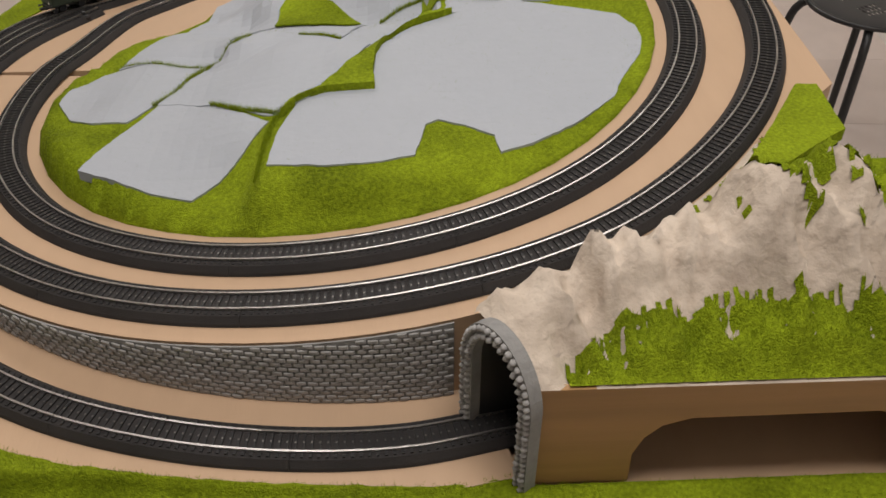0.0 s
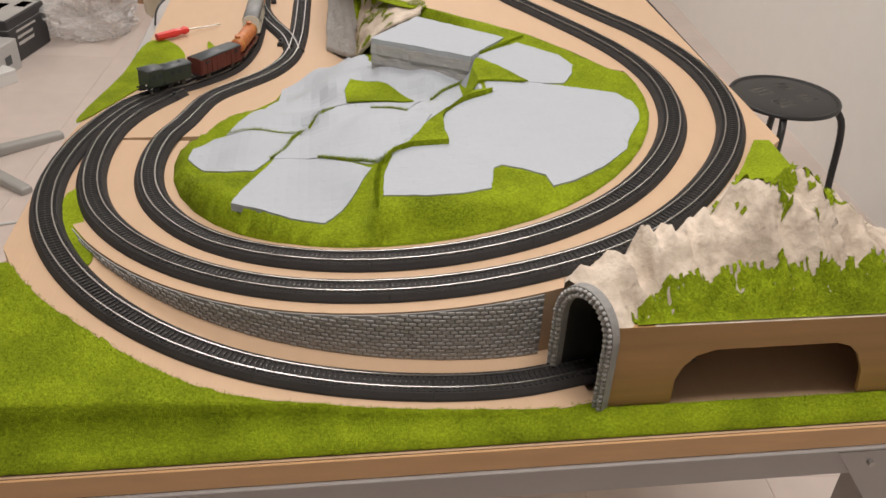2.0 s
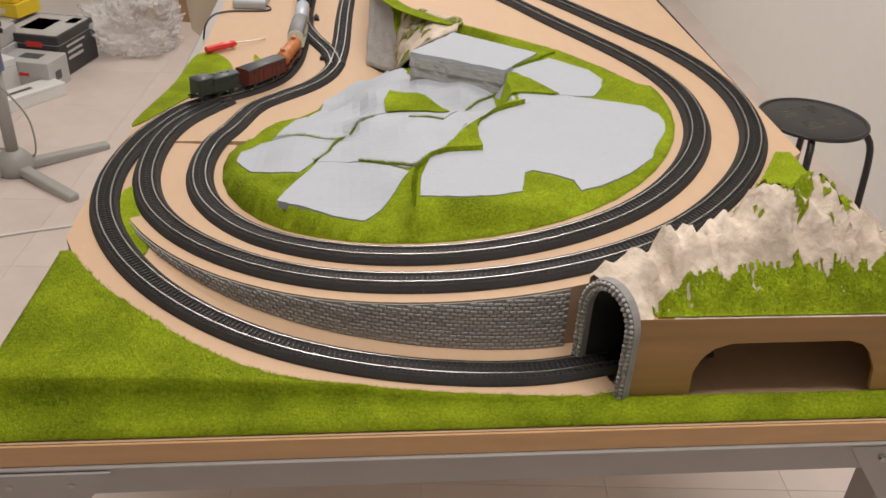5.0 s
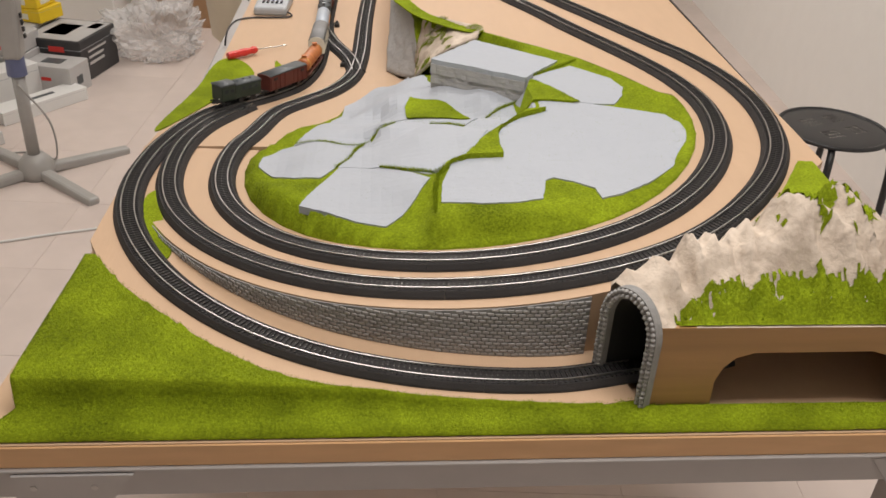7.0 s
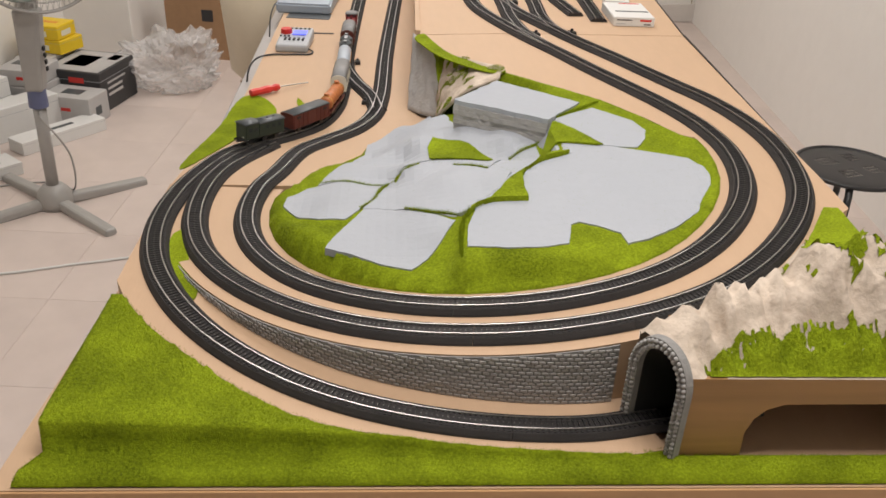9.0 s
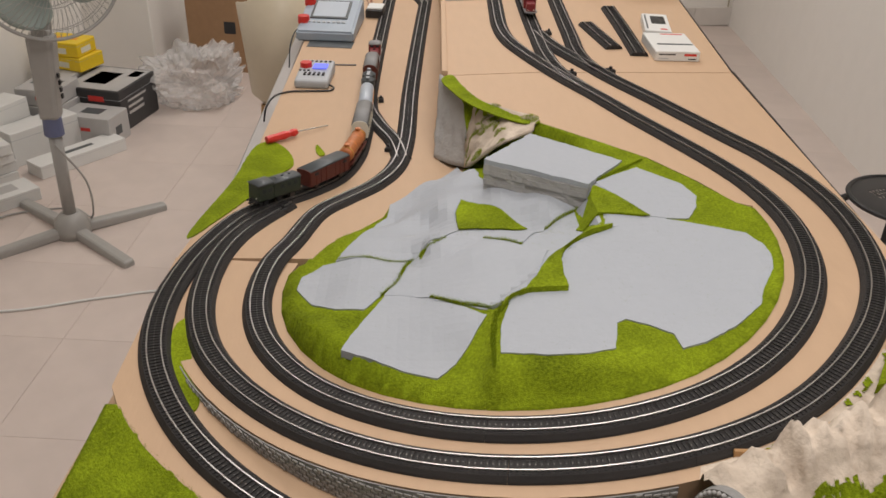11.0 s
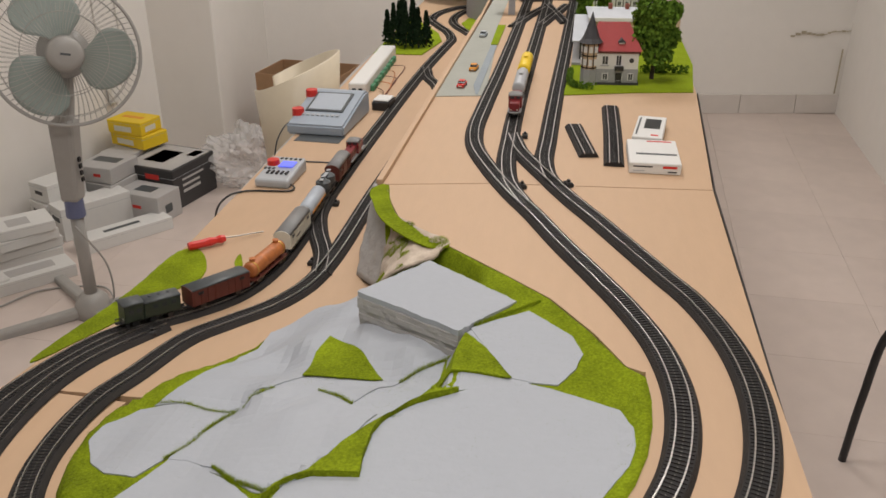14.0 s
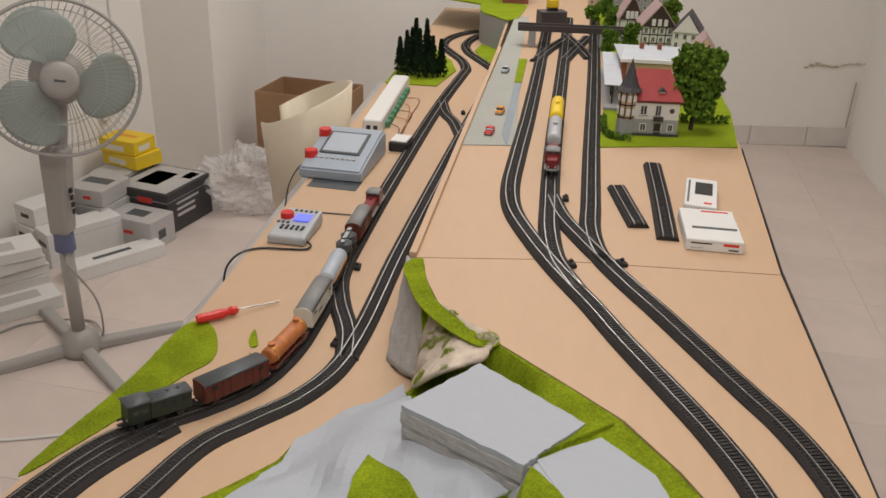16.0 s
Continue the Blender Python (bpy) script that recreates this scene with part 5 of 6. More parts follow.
part("top_plate", box(-0.023, 0.023, -0.029, 0.029, 0.026, 0.031, 0.002), WHITEP, psu)
bar = thing("socket_strip", -0.535, 2.43, LEFT_Z, 1.0, "long white socket strip beside the track", "power strip")
part("case", box(-0.027, 0.027, -0.26, 0.26, 0, 0.040, 0.004), WHITEP, bar)
GREENP = mat("green_plastic", (0.05, 0.20, 0.10), 0.5, var=0.1)
for k in range(8):
    part("terminal", box(0.027, 0.040, -0.20 + 0.052 * k, -0.20 + 0.052 * k + 0.034, 0.0, 0.018, 0.002), GREENP, bar)
for k in (-0.010, 0.010):
    part("switch", box(k - 0.006, k + 0.006, -0.262, -0.259, 0.012, 0.024, 0.001), BLACK, bar)
for k in range(5):
    a = random.uniform(-0.015, 0.015)
    tagged(part("wire", tube(curve([(-0.492, 2.25 + 0.07 * k, 0.012), (-0.462 + a, 2.22 + 0.08 * k, 0.010), (-0.452, 2.12 + 0.05 * k, 0.006), (-0.440, 2.10, 0.012)], 0.008), 0.0013, 6), RUST if k % 2 else BROWN, smooth=True), "thin brown and red connecting wire", "wire", "loose wires")

# loose track pieces and boxes on the raised board
lay([(0.188, 1.700), (0.186, 1.50), (0.181, 1.306)], flat, "loose straight piece of dark bedded track", piece=0.5, group="loose track pieces")
lay([(0.104, 1.545), (0.120, 1.44), (0.134, 1.352)], flat, "short loose piece of dark bedded track", piece=0.5, group="loose track pieces")


def carton(name, x, y, z, rz, sx, sy, sz, material, label, group, marks=(), bevel=0.0015):
    c = thing(name, x, y, z, rz, label, "box", group)
    part("carton", box(-sx / 2, sx / 2, -sy / 2, sy / 2, 0, sz, bevel), material, c)
    part("lid_seam", box(-sx / 2 - 0.0004, sx / 2 + 0.0004, -sy / 2 - 0.0004, sy / 2 + 0.0004, sz * 0.78, sz * 0.79), GREYP, c)
    for face, u0, u1, v0, v1, mm in marks:
        if face == "top":
            part("print_bar", box(u0 * sx, u1 * sx, v0 * sy, v1 * sy, sz, sz + 0.0006), mm, c)
        elif face == "front":
            part("print_bar", box(u0 * sx, u1 * sx, -sy / 2 - 0.0006, -sy / 2, v0 * sz, v1 * sz), mm, c)
        else:
            part("print_bar", box(sx / 2, sx / 2 + 0.0006, u0 * sy, u1 * sy, v0 * sz, v1 * sz), mm, c)
    return c


carton("model_box", 0.256, 1.345, RIGHT_Z, -1, 0.096, 0.140, 0.022, WHITEP, "flat white carton with a grey picture strip", "white model boxes",
       (("top", -0.35, 0.45, -0.16, -0.10, DARKGREY), ("top", -0.1, 0.4, 0.40, 0.44, REDP), ("front", -0.42, -0.05, 0.62, 0.72, BLACK), ("front", 0.15, 0.42, 0.55, 0.75, REDP), ("front", 0.25, 0.42, 0.2, 0.3, BLACK), ("front", -0.42, -0.2, 0.25, 0.32, GREYP)))
carton("model_box", 0.262, 1.505, RIGHT_Z, -9, 0.060, 0.150, 0.022, WHITEP, "narrow white carton with a black picture", "white model boxes",
       (("top", -0.2, 0.35, -0.1, 0.35, BLACK), ("top", -0.42, -0.36, -0.4, 0.4, DARKGREY), ("top", 0.1, 0.35, -0.42, -0.37, REDP), ("front", -0.1, 0.4, 0.4, 0.7, REDP)))

# ---------------------------------------------------------------- model town on the raised board
LAWN = mat("model_lawn", (0.24, 0.32, 0.014), 0.95, var=0.2, scale=300, scale2=14, bump=0.6, bump_scale=600, spec=0.1)
ROADG = mat("model_road", (0.36, 0.37, 0.33), 0.85, var=0.08, scale=90, scale2=8)
BAYS = mat("model_parking", (0.27, 0.31, 0.34), 0.85, var=0.1, scale=200, scale2=10)
LEAF = mat("leaf_flock", (0.075, 0.15, 0.018), 0.9, var=0.4, scale=200, scale2=25, spec=0.15, island=0.9, tint=(0.12, 0.21, 0.025))
FIR = mat("fir_flock", (0.016, 0.034, 0.016), 0.95, var=0.4, scale=200, scale2=40, spec=0.1, island=0.6)
BARK = mat("bark", (0.05, 0.035, 0.025), 0.9, var=0.3, scale=80)
REDROOF = mat("red_tile_roof", (0.36, 0.045, 0.045), 0.6, var=0.15, scale=300, scale2=30, bump=0.4, bump_scale=500)
SLATE = mat("dark_slate", (0.045, 0.045, 0.05), 0.6, var=0.2, scale=300, scale2=30, bump=0.3, bump_scale=400)
PLASTER = mat("white_render", (0.72, 0.71, 0.69), 0.8, var=0.05, scale=120)
GREYST = mat("grey_plinth", (0.32, 0.32, 0.33), 0.8, var=0.12, scale=160, bump=0.2)
BRICKR = mat("model_brick", (0.24, 0.075, 0.05), 0.8, var=0.2, scale=300, scale2=30, bump=0.3, bump_scale=500)
SAND = mat("sand_render", (0.58, 0.43, 0.28), 0.8, var=0.06, scale=120)
PALEROOF = mat("pale_grey_roof", (0.50, 0.53, 0.57), 0.6, var=0.08, scale=120, scale2=20)
PINKROOF = mat("faded_red_roof", (0.36, 0.25, 0.24), 0.7, var=0.12, scale=200, scale2=20)

tagged(part("lawn", sheet([(0.078, 1.80), (0.25, 1.845), (0.397, 1.868), (0.43, 2.16), (0.10, 2.16)], lambda x, y: RIGHT_Z + 0.003, 0.0025, 0.5), LAWN), "bright green lawn round the villa", "lawn", kind="structure")
tagged(part("town_ground", sheet([(0.11, 2.165), (0.43, 2.165), (0.46, 4.15), (0.13, 4.15)], lambda x, y: RIGHT_Z + 0.0025, 0.002, 0.5), LAWN), "green ground under the town", "ground", kind="structure")
tagged(part("road", sheet([(-0.236, 1.748), (-0.112, 1.770), (-0.130, 2.30), (-0.150, 2.60), (-0.150, 3.4), (-0.205, 3.4), (-0.218, 2.5)], lambda x, y: RIGHT_Z + 0.002, 0.0015, 0.5), ROADG), "pale grey model road along the tracks", "road", kind="structure")
tagged(part("parking", sheet([(-0.150, 1.86), (-0.136, 1.775), (-0.130, 1.775), (-0.128, 2.33), (-0.146, 2.33)], lambda x, y: RIGHT_Z + 0.0035, 0.001, 0.5), BAYS), "blue-grey strip beside the road", "road", kind="structure")
tagged(part("verge", sheet([(-0.148, 2.34), (-0.127, 2.34), (-0.124, 2.64), (-0.150, 2.64)], lambda x, y: RIGHT_Z + 0.0045, 0.003, 0.5), LAWN), "green strip between road and track", "grass", kind="structure")


def car(x, y, rz, paint, label):
    c = thing("model_car", x, y, RIGHT_Z + 0.002, rz, label, "car", "model cars")
    body = box(-0.022, 0.022, -0.0095, 0.0095, 0.003, 0.0105, 0.002, seg=2)
    part("body", body, paint, c)
    cab = box(-0.012, 0.011, -0.0085, 0.0085, 0.0100, 0.0165, 0.002, seg=2)
    for v in cab.verts:
        if v.co.z > 0.013:
            v.co.x *= 0.72
    part("cabin", cab, WINDOW, c)
    part("roof", box(-0.0085, 0.0080, -0.0075, 0.0075, 0.0160, 0.0172, 0.0005), paint, c)
    for wx in (-0.013, 0.013):
        for wy in (-1, 1):
            part("wheel", cyl((wx, wy * 0.0080, 0.0035), (wx, wy * 0.0100, 0.0035), 0.0035, seg=12), BLACK, c)
    part("number_plate", box(-0.0226, -0.0218, -0.004, 0.004, 0.005, 0.007), CREAM, c)


car(-0.178, 1.845, 84, REDP, "small red model car on the road")
car(-0.166, 2.02, 84, ORANGE, "small orange model car on the road")
car(-0.182, 2.46, 84, SILVER, "small silver model car on the road")


def leaves(n, pick, size, seed):
    rng = random.Random(seed)
    vs, fs = [], []
    for _ in range(n):
        p = Vector(pick(rng))
        for _ in range(3):
            q = Euler((rng.uniform(0, 6.28), rng.uniform(0, 6.28), rng.uniform(0, 6.28))).to_matrix()
            o = p + q @ Vector((size * 0.6, 0, 0))
            k = len(vs)
            vs += [o + q @ Vector(v) * size for v in ((-0.5, -0.5, 0), (0.5, -0.4, 0.1), (0.45, 0.5, 0), (-0.5, 0.45, -0.1))]
            fs.append((k, k + 1, k + 2, k + 3))
    bm = bmesh.new()
    for v in vs:
        bm.verts.new(v)
    bm.verts.ensure_lookup_table()
    for f in fs:
        bm.faces.new([bm.verts[i] for i in f])
    return bm


def broadleaf(x, y, z, h, r, label, seed, n=900, size=0.009, squash=1.0):
    t = thing("tree", x, y, z, 0, label, "tree", "model trees")
    part("trunk", cyl((0, 0, 0), (0.002, 0, h * 0.55), h * 0.03, h * 0.014, 8), BARK, t)
    rng = random.Random(seed)
    blobs = [(Vector((rng.uniform(-0.6, 0.6) * r, rng.uniform(-0.6, 0.6) * r, h * rng.uniform(0.36, 0.88))), r * rng.uniform(0.32, 0.55)) for _ in range(11)]
    blobs.append((Vector((0, 0, h * 0.62)), r * 0.62))
    for b, _ in blobs[:6]:
        part("limb", cyl((0, 0, h * 0.28), b, h * 0.010, h * 0.004, 5), BARK, t)

    def pick(g):
        b, br = g.choice(blobs)
        d = Vector((g.gauss(0, 1), g.gauss(0, 1), g.gauss(0, 1))).normalized()
        return b + d * br * g.uniform(0.75, 1.05)
    part("crown", leaves(n, pick, size, seed), LEAF, t)
    return t


def conifer(x, y, z, h, r, seed, label="dark green model fir tree"):
    t = thing("fir_tree", x, y, z, random.uniform(0, 360), label, "tree", "fir trees")
    part("trunk", cyl((0, 0, 0), (0, 0, h * 0.9), h * 0.02, h * 0.005, 6), BARK, t)

    def pick(g):
        u = g.random() ** 0.7
        a = g.uniform(0, 6.28)
        ring = 0.75 + 0.25 * math.sin(u * 60)
        rr = r * (1.02 - u) * ring * g.uniform(0.5, 1.0)
        return (rr * math.cos(a), rr * math.sin(a), h * (0.08 + 0.92 * u) - rr * 0.3)
    part("crown", leaves(420, pick, 0.0065, seed), FIR, t)


def hedge(name, pts, w, h, z, label):
    c = curve([(*p, 0) for p in pts], 0.006)

    def pick(g):
        p = c[g.randrange(len(c))]
        return (p[0] + g.uniform(-w, w), p[1] + g.uniform(-w, w), z + g.random() * h)
    tagged(part(name, leaves(int(len(c) * 10), pick, 0.0045, 3), LEAF), label, "hedge")


def window(parent, x, y, z, w, h, face="y", frame=PLASTER):
    """A framed window on a front (y) or side (x) wall."""
    b = (lambda a0, a1, d0, d1, z0, z1: box(a0, a1, d0, d1, z0, z1)) if face == "y" else (lambda a0, a1, d0, d1, z0, z1: box(d0, d1, a0, a1, z0, z1))
    c, d = (x, y) if face == "y" else (y, x)
    sgn = -1 if face == "y" else (1 if x > 0 else -1)
    o = (lambda k: (min(d, d + sgn * k), max(d, d + sgn * k)))
    wd = part("window", b(c - w / 2, c + w / 2, *o(0.0010), z, z + h), frame, parent)
    part("pane", b(c - w * 0.36, c - w * 0.04, *o(0.0014), z + h * 0.08, z + h * 0.92), WINDOW, wd)
    part("pane", b(c + w * 0.04, c + w * 0.36, *o(0.0014), z + h * 0.08, z + h * 0.92), WINDOW, wd)
    part("sill", b(c - w * 0.6, c + w * 0.6, *o(0.0025), z - h * 0.08, z), GREYST, wd)


def gable(x0, x1, y0, y1, z, rise, along_x=True, over=0.006, hip=0.0):
    bm = bmesh.new()
    x0, x1, y0, y1 = x0 - over, x1 + over, y0 - over, y1 + over
    base = [bm.verts.new(p) for p in ((x0, y0, z), (x1, y0, z), (x1, y1, z), (x0, y1, z))]
    if along_x:
        r = [bm.verts.new((x0 + hip, (y0 + y1) / 2, z + rise)), bm.verts.new((x1 - hip, (y0 + y1) / 2, z + rise))]
        fs = ((base[0], base[1], r[1], r[0]), (base[2], base[3], r[0], r[1]), (base[1], base[2], r[1]), (base[3], base[0], r[0]))
    else:
        r = [bm.verts.new(((x0 + x1) / 2, y0 + hip, z + rise)), bm.verts.new(((x0 + x1) / 2, y1 - hip, z + rise))]
        fs = ((base[1], base[2], r[1], r[0]), (base[3], base[0], r[0], r[1]), (base[0], base[1], r[0]), (base[2], base[3], r[1]))
    for f in fs:
        bm.faces.new(f)
    bm.faces.new(base[::-1])
    bmesh.ops.recalc_face_normals(bm, faces=bm.faces)
    return bm


# the villa with its turret
villa = thing("villa", 0.196, 1.965, RIGHT_Z + 0.003, 4, "white model villa with red roof and black-spired corner turret", "house")
W2, D2 = 0.062, 0.055
part("ground_floor", box(-W2, W2, -D2, D2, 0.0, 0.040), GREYST, villa, "grey stone ground floor")
part("upper_floor", box(-W2 + 0.001, W2 - 0.001, -D2 + 0.001, D2 - 0.001, 0.040, 0.082), PLASTER, villa)
part("plinth", box(-W2 - 0.003, W2 + 0.003, -D2 - 0.003, D2 + 0.003, -0.001, 0.006), SLATE, villa)
part("cornice", box(-W2 - 0.003, W2 + 0.003, -D2 - 0.003, D2 + 0.003, 0.080, 0.086), BROWN, villa)
rf = part("roof", gable(-W2, W2, -D2, D2, 0.086, 0.062, True, 0.006, 0.030), REDROOF, villa, "steep red hipped roof")
dm = part("dormer", box(0.010, 0.024, -0.046, -0.020, 0.094, 0.106), PLASTER, rf)
part("dormer_roof", gable(0.010, 0.024, -0.048, -0.020, 0.106, 0.010, False, 0.003), SLATE, rf)
for x in (-0.020, 0.016):
    window(villa, x, -D2, 0.012, 0.015, 0.018)
window(villa, -0.022, -D2 + 0.001, 0.050, 0.018, 0.024)
window(villa, 0.012, -D2 + 0.001, 0.048, 0.016, 0.028)
part("round_window", cyl((0.044, -D2 - 0.0005, 0.062), (0.044, -D2 + 0.002, 0.062), 0.006, seg=16), WINDOW, villa)
for y in (-0.02, 0.02):
    window(villa, W2, y, 0.050, 0.016, 0.022, "x")
    window(villa, W2, y, 0.012, 0.014, 0.018, "x")
window(villa, 0.044, -D2, 0.012, 0.014, 0.018)
part("door", box(0.006, 0.022, -D2 - 0.0015, -D2, 0.0, 0.030), BLACK, villa, "dark arched entrance door")
part("balcony", box(0.002, 0.024, -D2 - 0.012, -D2, 0.039, 0.048), BLACK, villa, "dark iron balcony")
tur = part("turret", cyl((-W2 + 0.002, -D2 + 0.010, 0.0), (-W2 + 0.002, -D2 + 0.010, 0.106), 0.020, 0.020, 8), SAND, villa, "half-timbered corner turret")
part("turret_base", cyl((-W2 + 0.002, -D2 + 0.010, -0.001), (-W2 + 0.002, -D2 + 0.010, 0.040), 0.0215, 0.0215, 8), GREYST, tur)
for k in range(8):
    a = math.radians(45 * k + 22.5)
    px, py = -W2 + 0.002 + 0.0200 * math.cos(a), -D2 + 0.010 + 0.0200 * math.sin(a)
    part("timber", box(px - 0.0012, px + 0.0012, py - 0.0012, py + 0.0012, 0.040, 0.106), BARK, tur)
    a2 = math.radians(45 * k)
    qx, qy = -W2 + 0.002 + 0.0188 * math.cos(a2), -D2 + 0.010 + 0.0188 * math.sin(a2)
    for zz in (0.050, 0.082):
        part("turret_window", box(qx - 0.004, qx + 0.004, qy - 0.004, qy + 0.004, zz, zz + 0.015), PLASTER, tur)
for zz in (0.042, 0.072, 0.103):
    part("timber_ring", lathe([(0.0195, zz), (0.0215, zz), (0.0215, zz + 0.003), (0.0195, zz + 0.003)], 8, m=Matrix.Translation((-W2 + 0.002, -D2 + 0.010, 0))), BARK, tur)
part("spire", lathe([(0.031, 0.106), (0.022, 0.116), (0.012, 0.142), (0.0, 0.182)], 8, m=Matrix.Translation((-W2 + 0.002, -D2 + 0.010, 0))), SLATE, tur, "pointed black slate spire")
hedge("hedge", [(0.094, 2.02), (0.094, 1.90), (0.108, 1.868), (0.150, 1.858)], 0.006, 0.016, RIGHT_Z + 0.003, "low dark green clipped hedge round the villa")
hedge("hedge", [(0.285, 2.05), (0.400, 2.055)], 0.006, 0.020, RIGHT_Z + 0.003, "dark green hedge behind the lawn")
broadleaf(0.304, 1.985, RIGHT_Z + 0.003, 0.205, 0.066, "large bushy green model tree beside the villa", 5, 2200, 0.0085)

# station building and platform roof
station = thing("station_building", 0.235, 2.42, RIGHT_Z + 0.0025, 2, "model station with pale flat roof and brick corners", "building")
part("wall", box(-0.085, 0.085, -0.10, 0.10, 0, 0.085), SAND, station)
for x in (-0.085, 0.085):
    part("brick_pier", box(x - 0.008, x + 0.008, -0.104, -0.086, 0, 0.088), BRICKR, station)
part("roof", gable(-0.085, 0.085, -0.10, 0.10, 0.088, 0.016, True, 0.012, 0.02), PALEROOF, station, "pale grey low roof")
part("parapet", box(-0.097, 0.097, -0.112, -0.106, 0.084, 0.094), PLASTER, station)
for x in (-0.03, 0.02):
    part("chimney", box(x - 0.006, x + 0.006, -0.01, 0.002, 0.095, 0.118), BRICKR, station)
for x in (-0.05, 0.0, 0.05):
    window(station, x, -0.10, 0.03, 0.018, 0.03)
canopy = thing("platform_roof", 0.122, 2.33, RIGHT_Z + 0.0025, -1, "pale corrugated platform roof on posts", "canopy")
part("platform", box(-0.022, 0.022, -0.22, 0.22, 0, 0.008, 0.001), GREYST, canopy)
for k in range(14):
    part("roof_panel", box(-0.024, 0.024, -0.20 + 0.0285 * k, -0.20 + 0.0285 * k + 0.0275, 0.060, 0.063, 0.0008), PALEROOF, canopy)
for k in range(5):
    part("post", cyl((0, -0.18 + 0.09 * k, 0.008), (0, -0.18 + 0.09 * k, 0.061), 0.002, seg=8), BLACK, canopy)

# half-timbered houses and roofs beyond


def timber_house(x, y, rz, w, d, h, rise, label, roof=REDROOF, timber=True, wall_m=PLASTER):
    t = thing("town_house", x, y, RIGHT_Z + 0.0025, rz, label, "house", "town houses")
    part("wall", box(-w / 2, w / 2, -d / 2, d / 2, 0, h), wall_m, t)
    part("roof", gable(-w / 2, w / 2, -d / 2, d / 2, h, rise, False), roof, t)
    bm = bmesh.new()
    f = bm.faces.new([bm.verts.new(p) for p in ((-w / 2, -d / 2 - 0.007, h), (w / 2, -d / 2 - 0.007, h), (0, -d / 2 - 0.007, h + rise * 0.95))])
    bm.normal_update()
    bmesh.ops.solidify(bm, geom=[f], thickness=0.0015)
    part("gable_wall", bm, BARK if timber else wall_m, t)
    for r in range(int(h / 0.028)):
        for c in range(int(w / 0.026)):
            window(t, -w / 2 + 0.014 + 0.026 * c, -d / 2, 0.008 + 0.028 * r, 0.013, 0.016)
        if timber:
            part("beam", box(-w / 2, w / 2, -d / 2 - 0.0012, -d / 2, 0.028 * r + 0.001, 0.028 * r + 0.004), BARK, t)
    if timber:
        for c in range(int(w / 0.026) + 1):
            part("timber", box(-w / 2 + 0.026 * c, -w / 2 + 0.026 * c + 0.003, -d / 2 - 0.0014, -d / 2, 0, h), BARK, t)
        for c in (-0.3, 0.0, 0.3):
            part("gable_panel", box(c * w * 0.6 - 0.006, c * w * 0.6 + 0.006, -d / 2 - 0.0088, -d / 2 - 0.0070, h + 0.004, h + rise * 0.35), PLASTER, t)
    return t


timber_house(0.295, 2.92, 3, 0.110, 0.12, 0.085, 0.075, "half-timbered town house with a steep faded roof", PINKROOF)
timber_house(0.215, 3.06, 2, 0.080, 0.12, 0.080, 0.085, "half-timbered house with a dark red gable", PINKROOF)
timber_house(0.390, 2.84, -12, 0.085, 0.11, 0.085, 0.060, "town house with a grey slate roof", SLATE, False, PLASTER)
timber_house(0.405, 2.58, -5, 0.060, 0.12, 0.080, 0.045, "narrow town house with a faded tile roof", PINKROOF, False, SAND)
timber_house(0.270, 3.42, 0, 0.20, 0.22, 0.14, 0.13, "large model hall with a broad pale mauve roof", PINKROOF, False, GREYST)
timber_house(0.130, 3.62, 0, 0.09, 0.10, 0.07, 0.05, "small model house with a dark roof", SLATE, False, SAND)
for k, (x, y, h, r) in enumerate(((0.135, 2.72, 0.095, 0.028), (0.205, 2.78, 0.105, 0.030), (0.160, 3.12, 0.10, 0.030), (0.095, 3.25, 0.09, 0.032), (0.355, 3.05, 0.16, 0.035), (0.150, 3.35, 0.10, 0.03))):
    broadleaf(x, y, RIGHT_Z + 0.003, h, r, "small rounded green model tree in the town", 20 + k, 420, 0.0075)

# low wall, towers and girder bridge across the tracks
GIRDER = mat("dark_girder", (0.055, 0.045, 0.045), 0.6, var=0.2, scale=120)
bridge = thing("girder_bridge", 0.0, 2.88, RIGHT_Z, 3, "dark steel girder bridge across the tracks", "bridge")
for y in (-0.022, 0.022):
    part("girder", box(-0.17, 0.19, y - 0.003, y + 0.003, 0.052, 0.072), GIRDER, bridge)
part("bridge_deck", box(-0.17, 0.19, -0.022, 0.022, 0.052, 0.058), GIRDER, bridge)
for x in (-0.120, 0.118):
    for y in (-0.020, 0.020):
        part("tower_post", box(x - 0.012, x + 0.012, y - 0.006, y + 0.006, 0.0, 0.052, 0.001), GREYST, bridge, "grey stone tower")
loader = thing("yellow_crane", -0.06, 3.16, RIGHT_Z + 0.072, 20, "small yellow machine standing near the bridge", "crane")
part("body", box(-0.020, 0.020, -0.015, 0.015, 0.010, 0.042, 0.004), YELLOW, loader)
part("chassis", box(-0.018, 0.018, -0.013, 0.013, 0.0, 0.010, 0.001), BLACK, loader)
part("platform", box(-0.05, 0.05, -0.03, 0.03, -0.072, 0.0, 0.002), GIRDER, loader)
lay([(-0.098, 2.62), (-0.060, 2.80), (-0.010, 2.98)], flat, TL)
lay([(-0.006, 2.66), (0.030, 2.84), (0.075, 3.05)], flat, TL)
lay([(0.075, 2.70), (0.040, 2.88), (0.0, 3.06)], flat, TL)

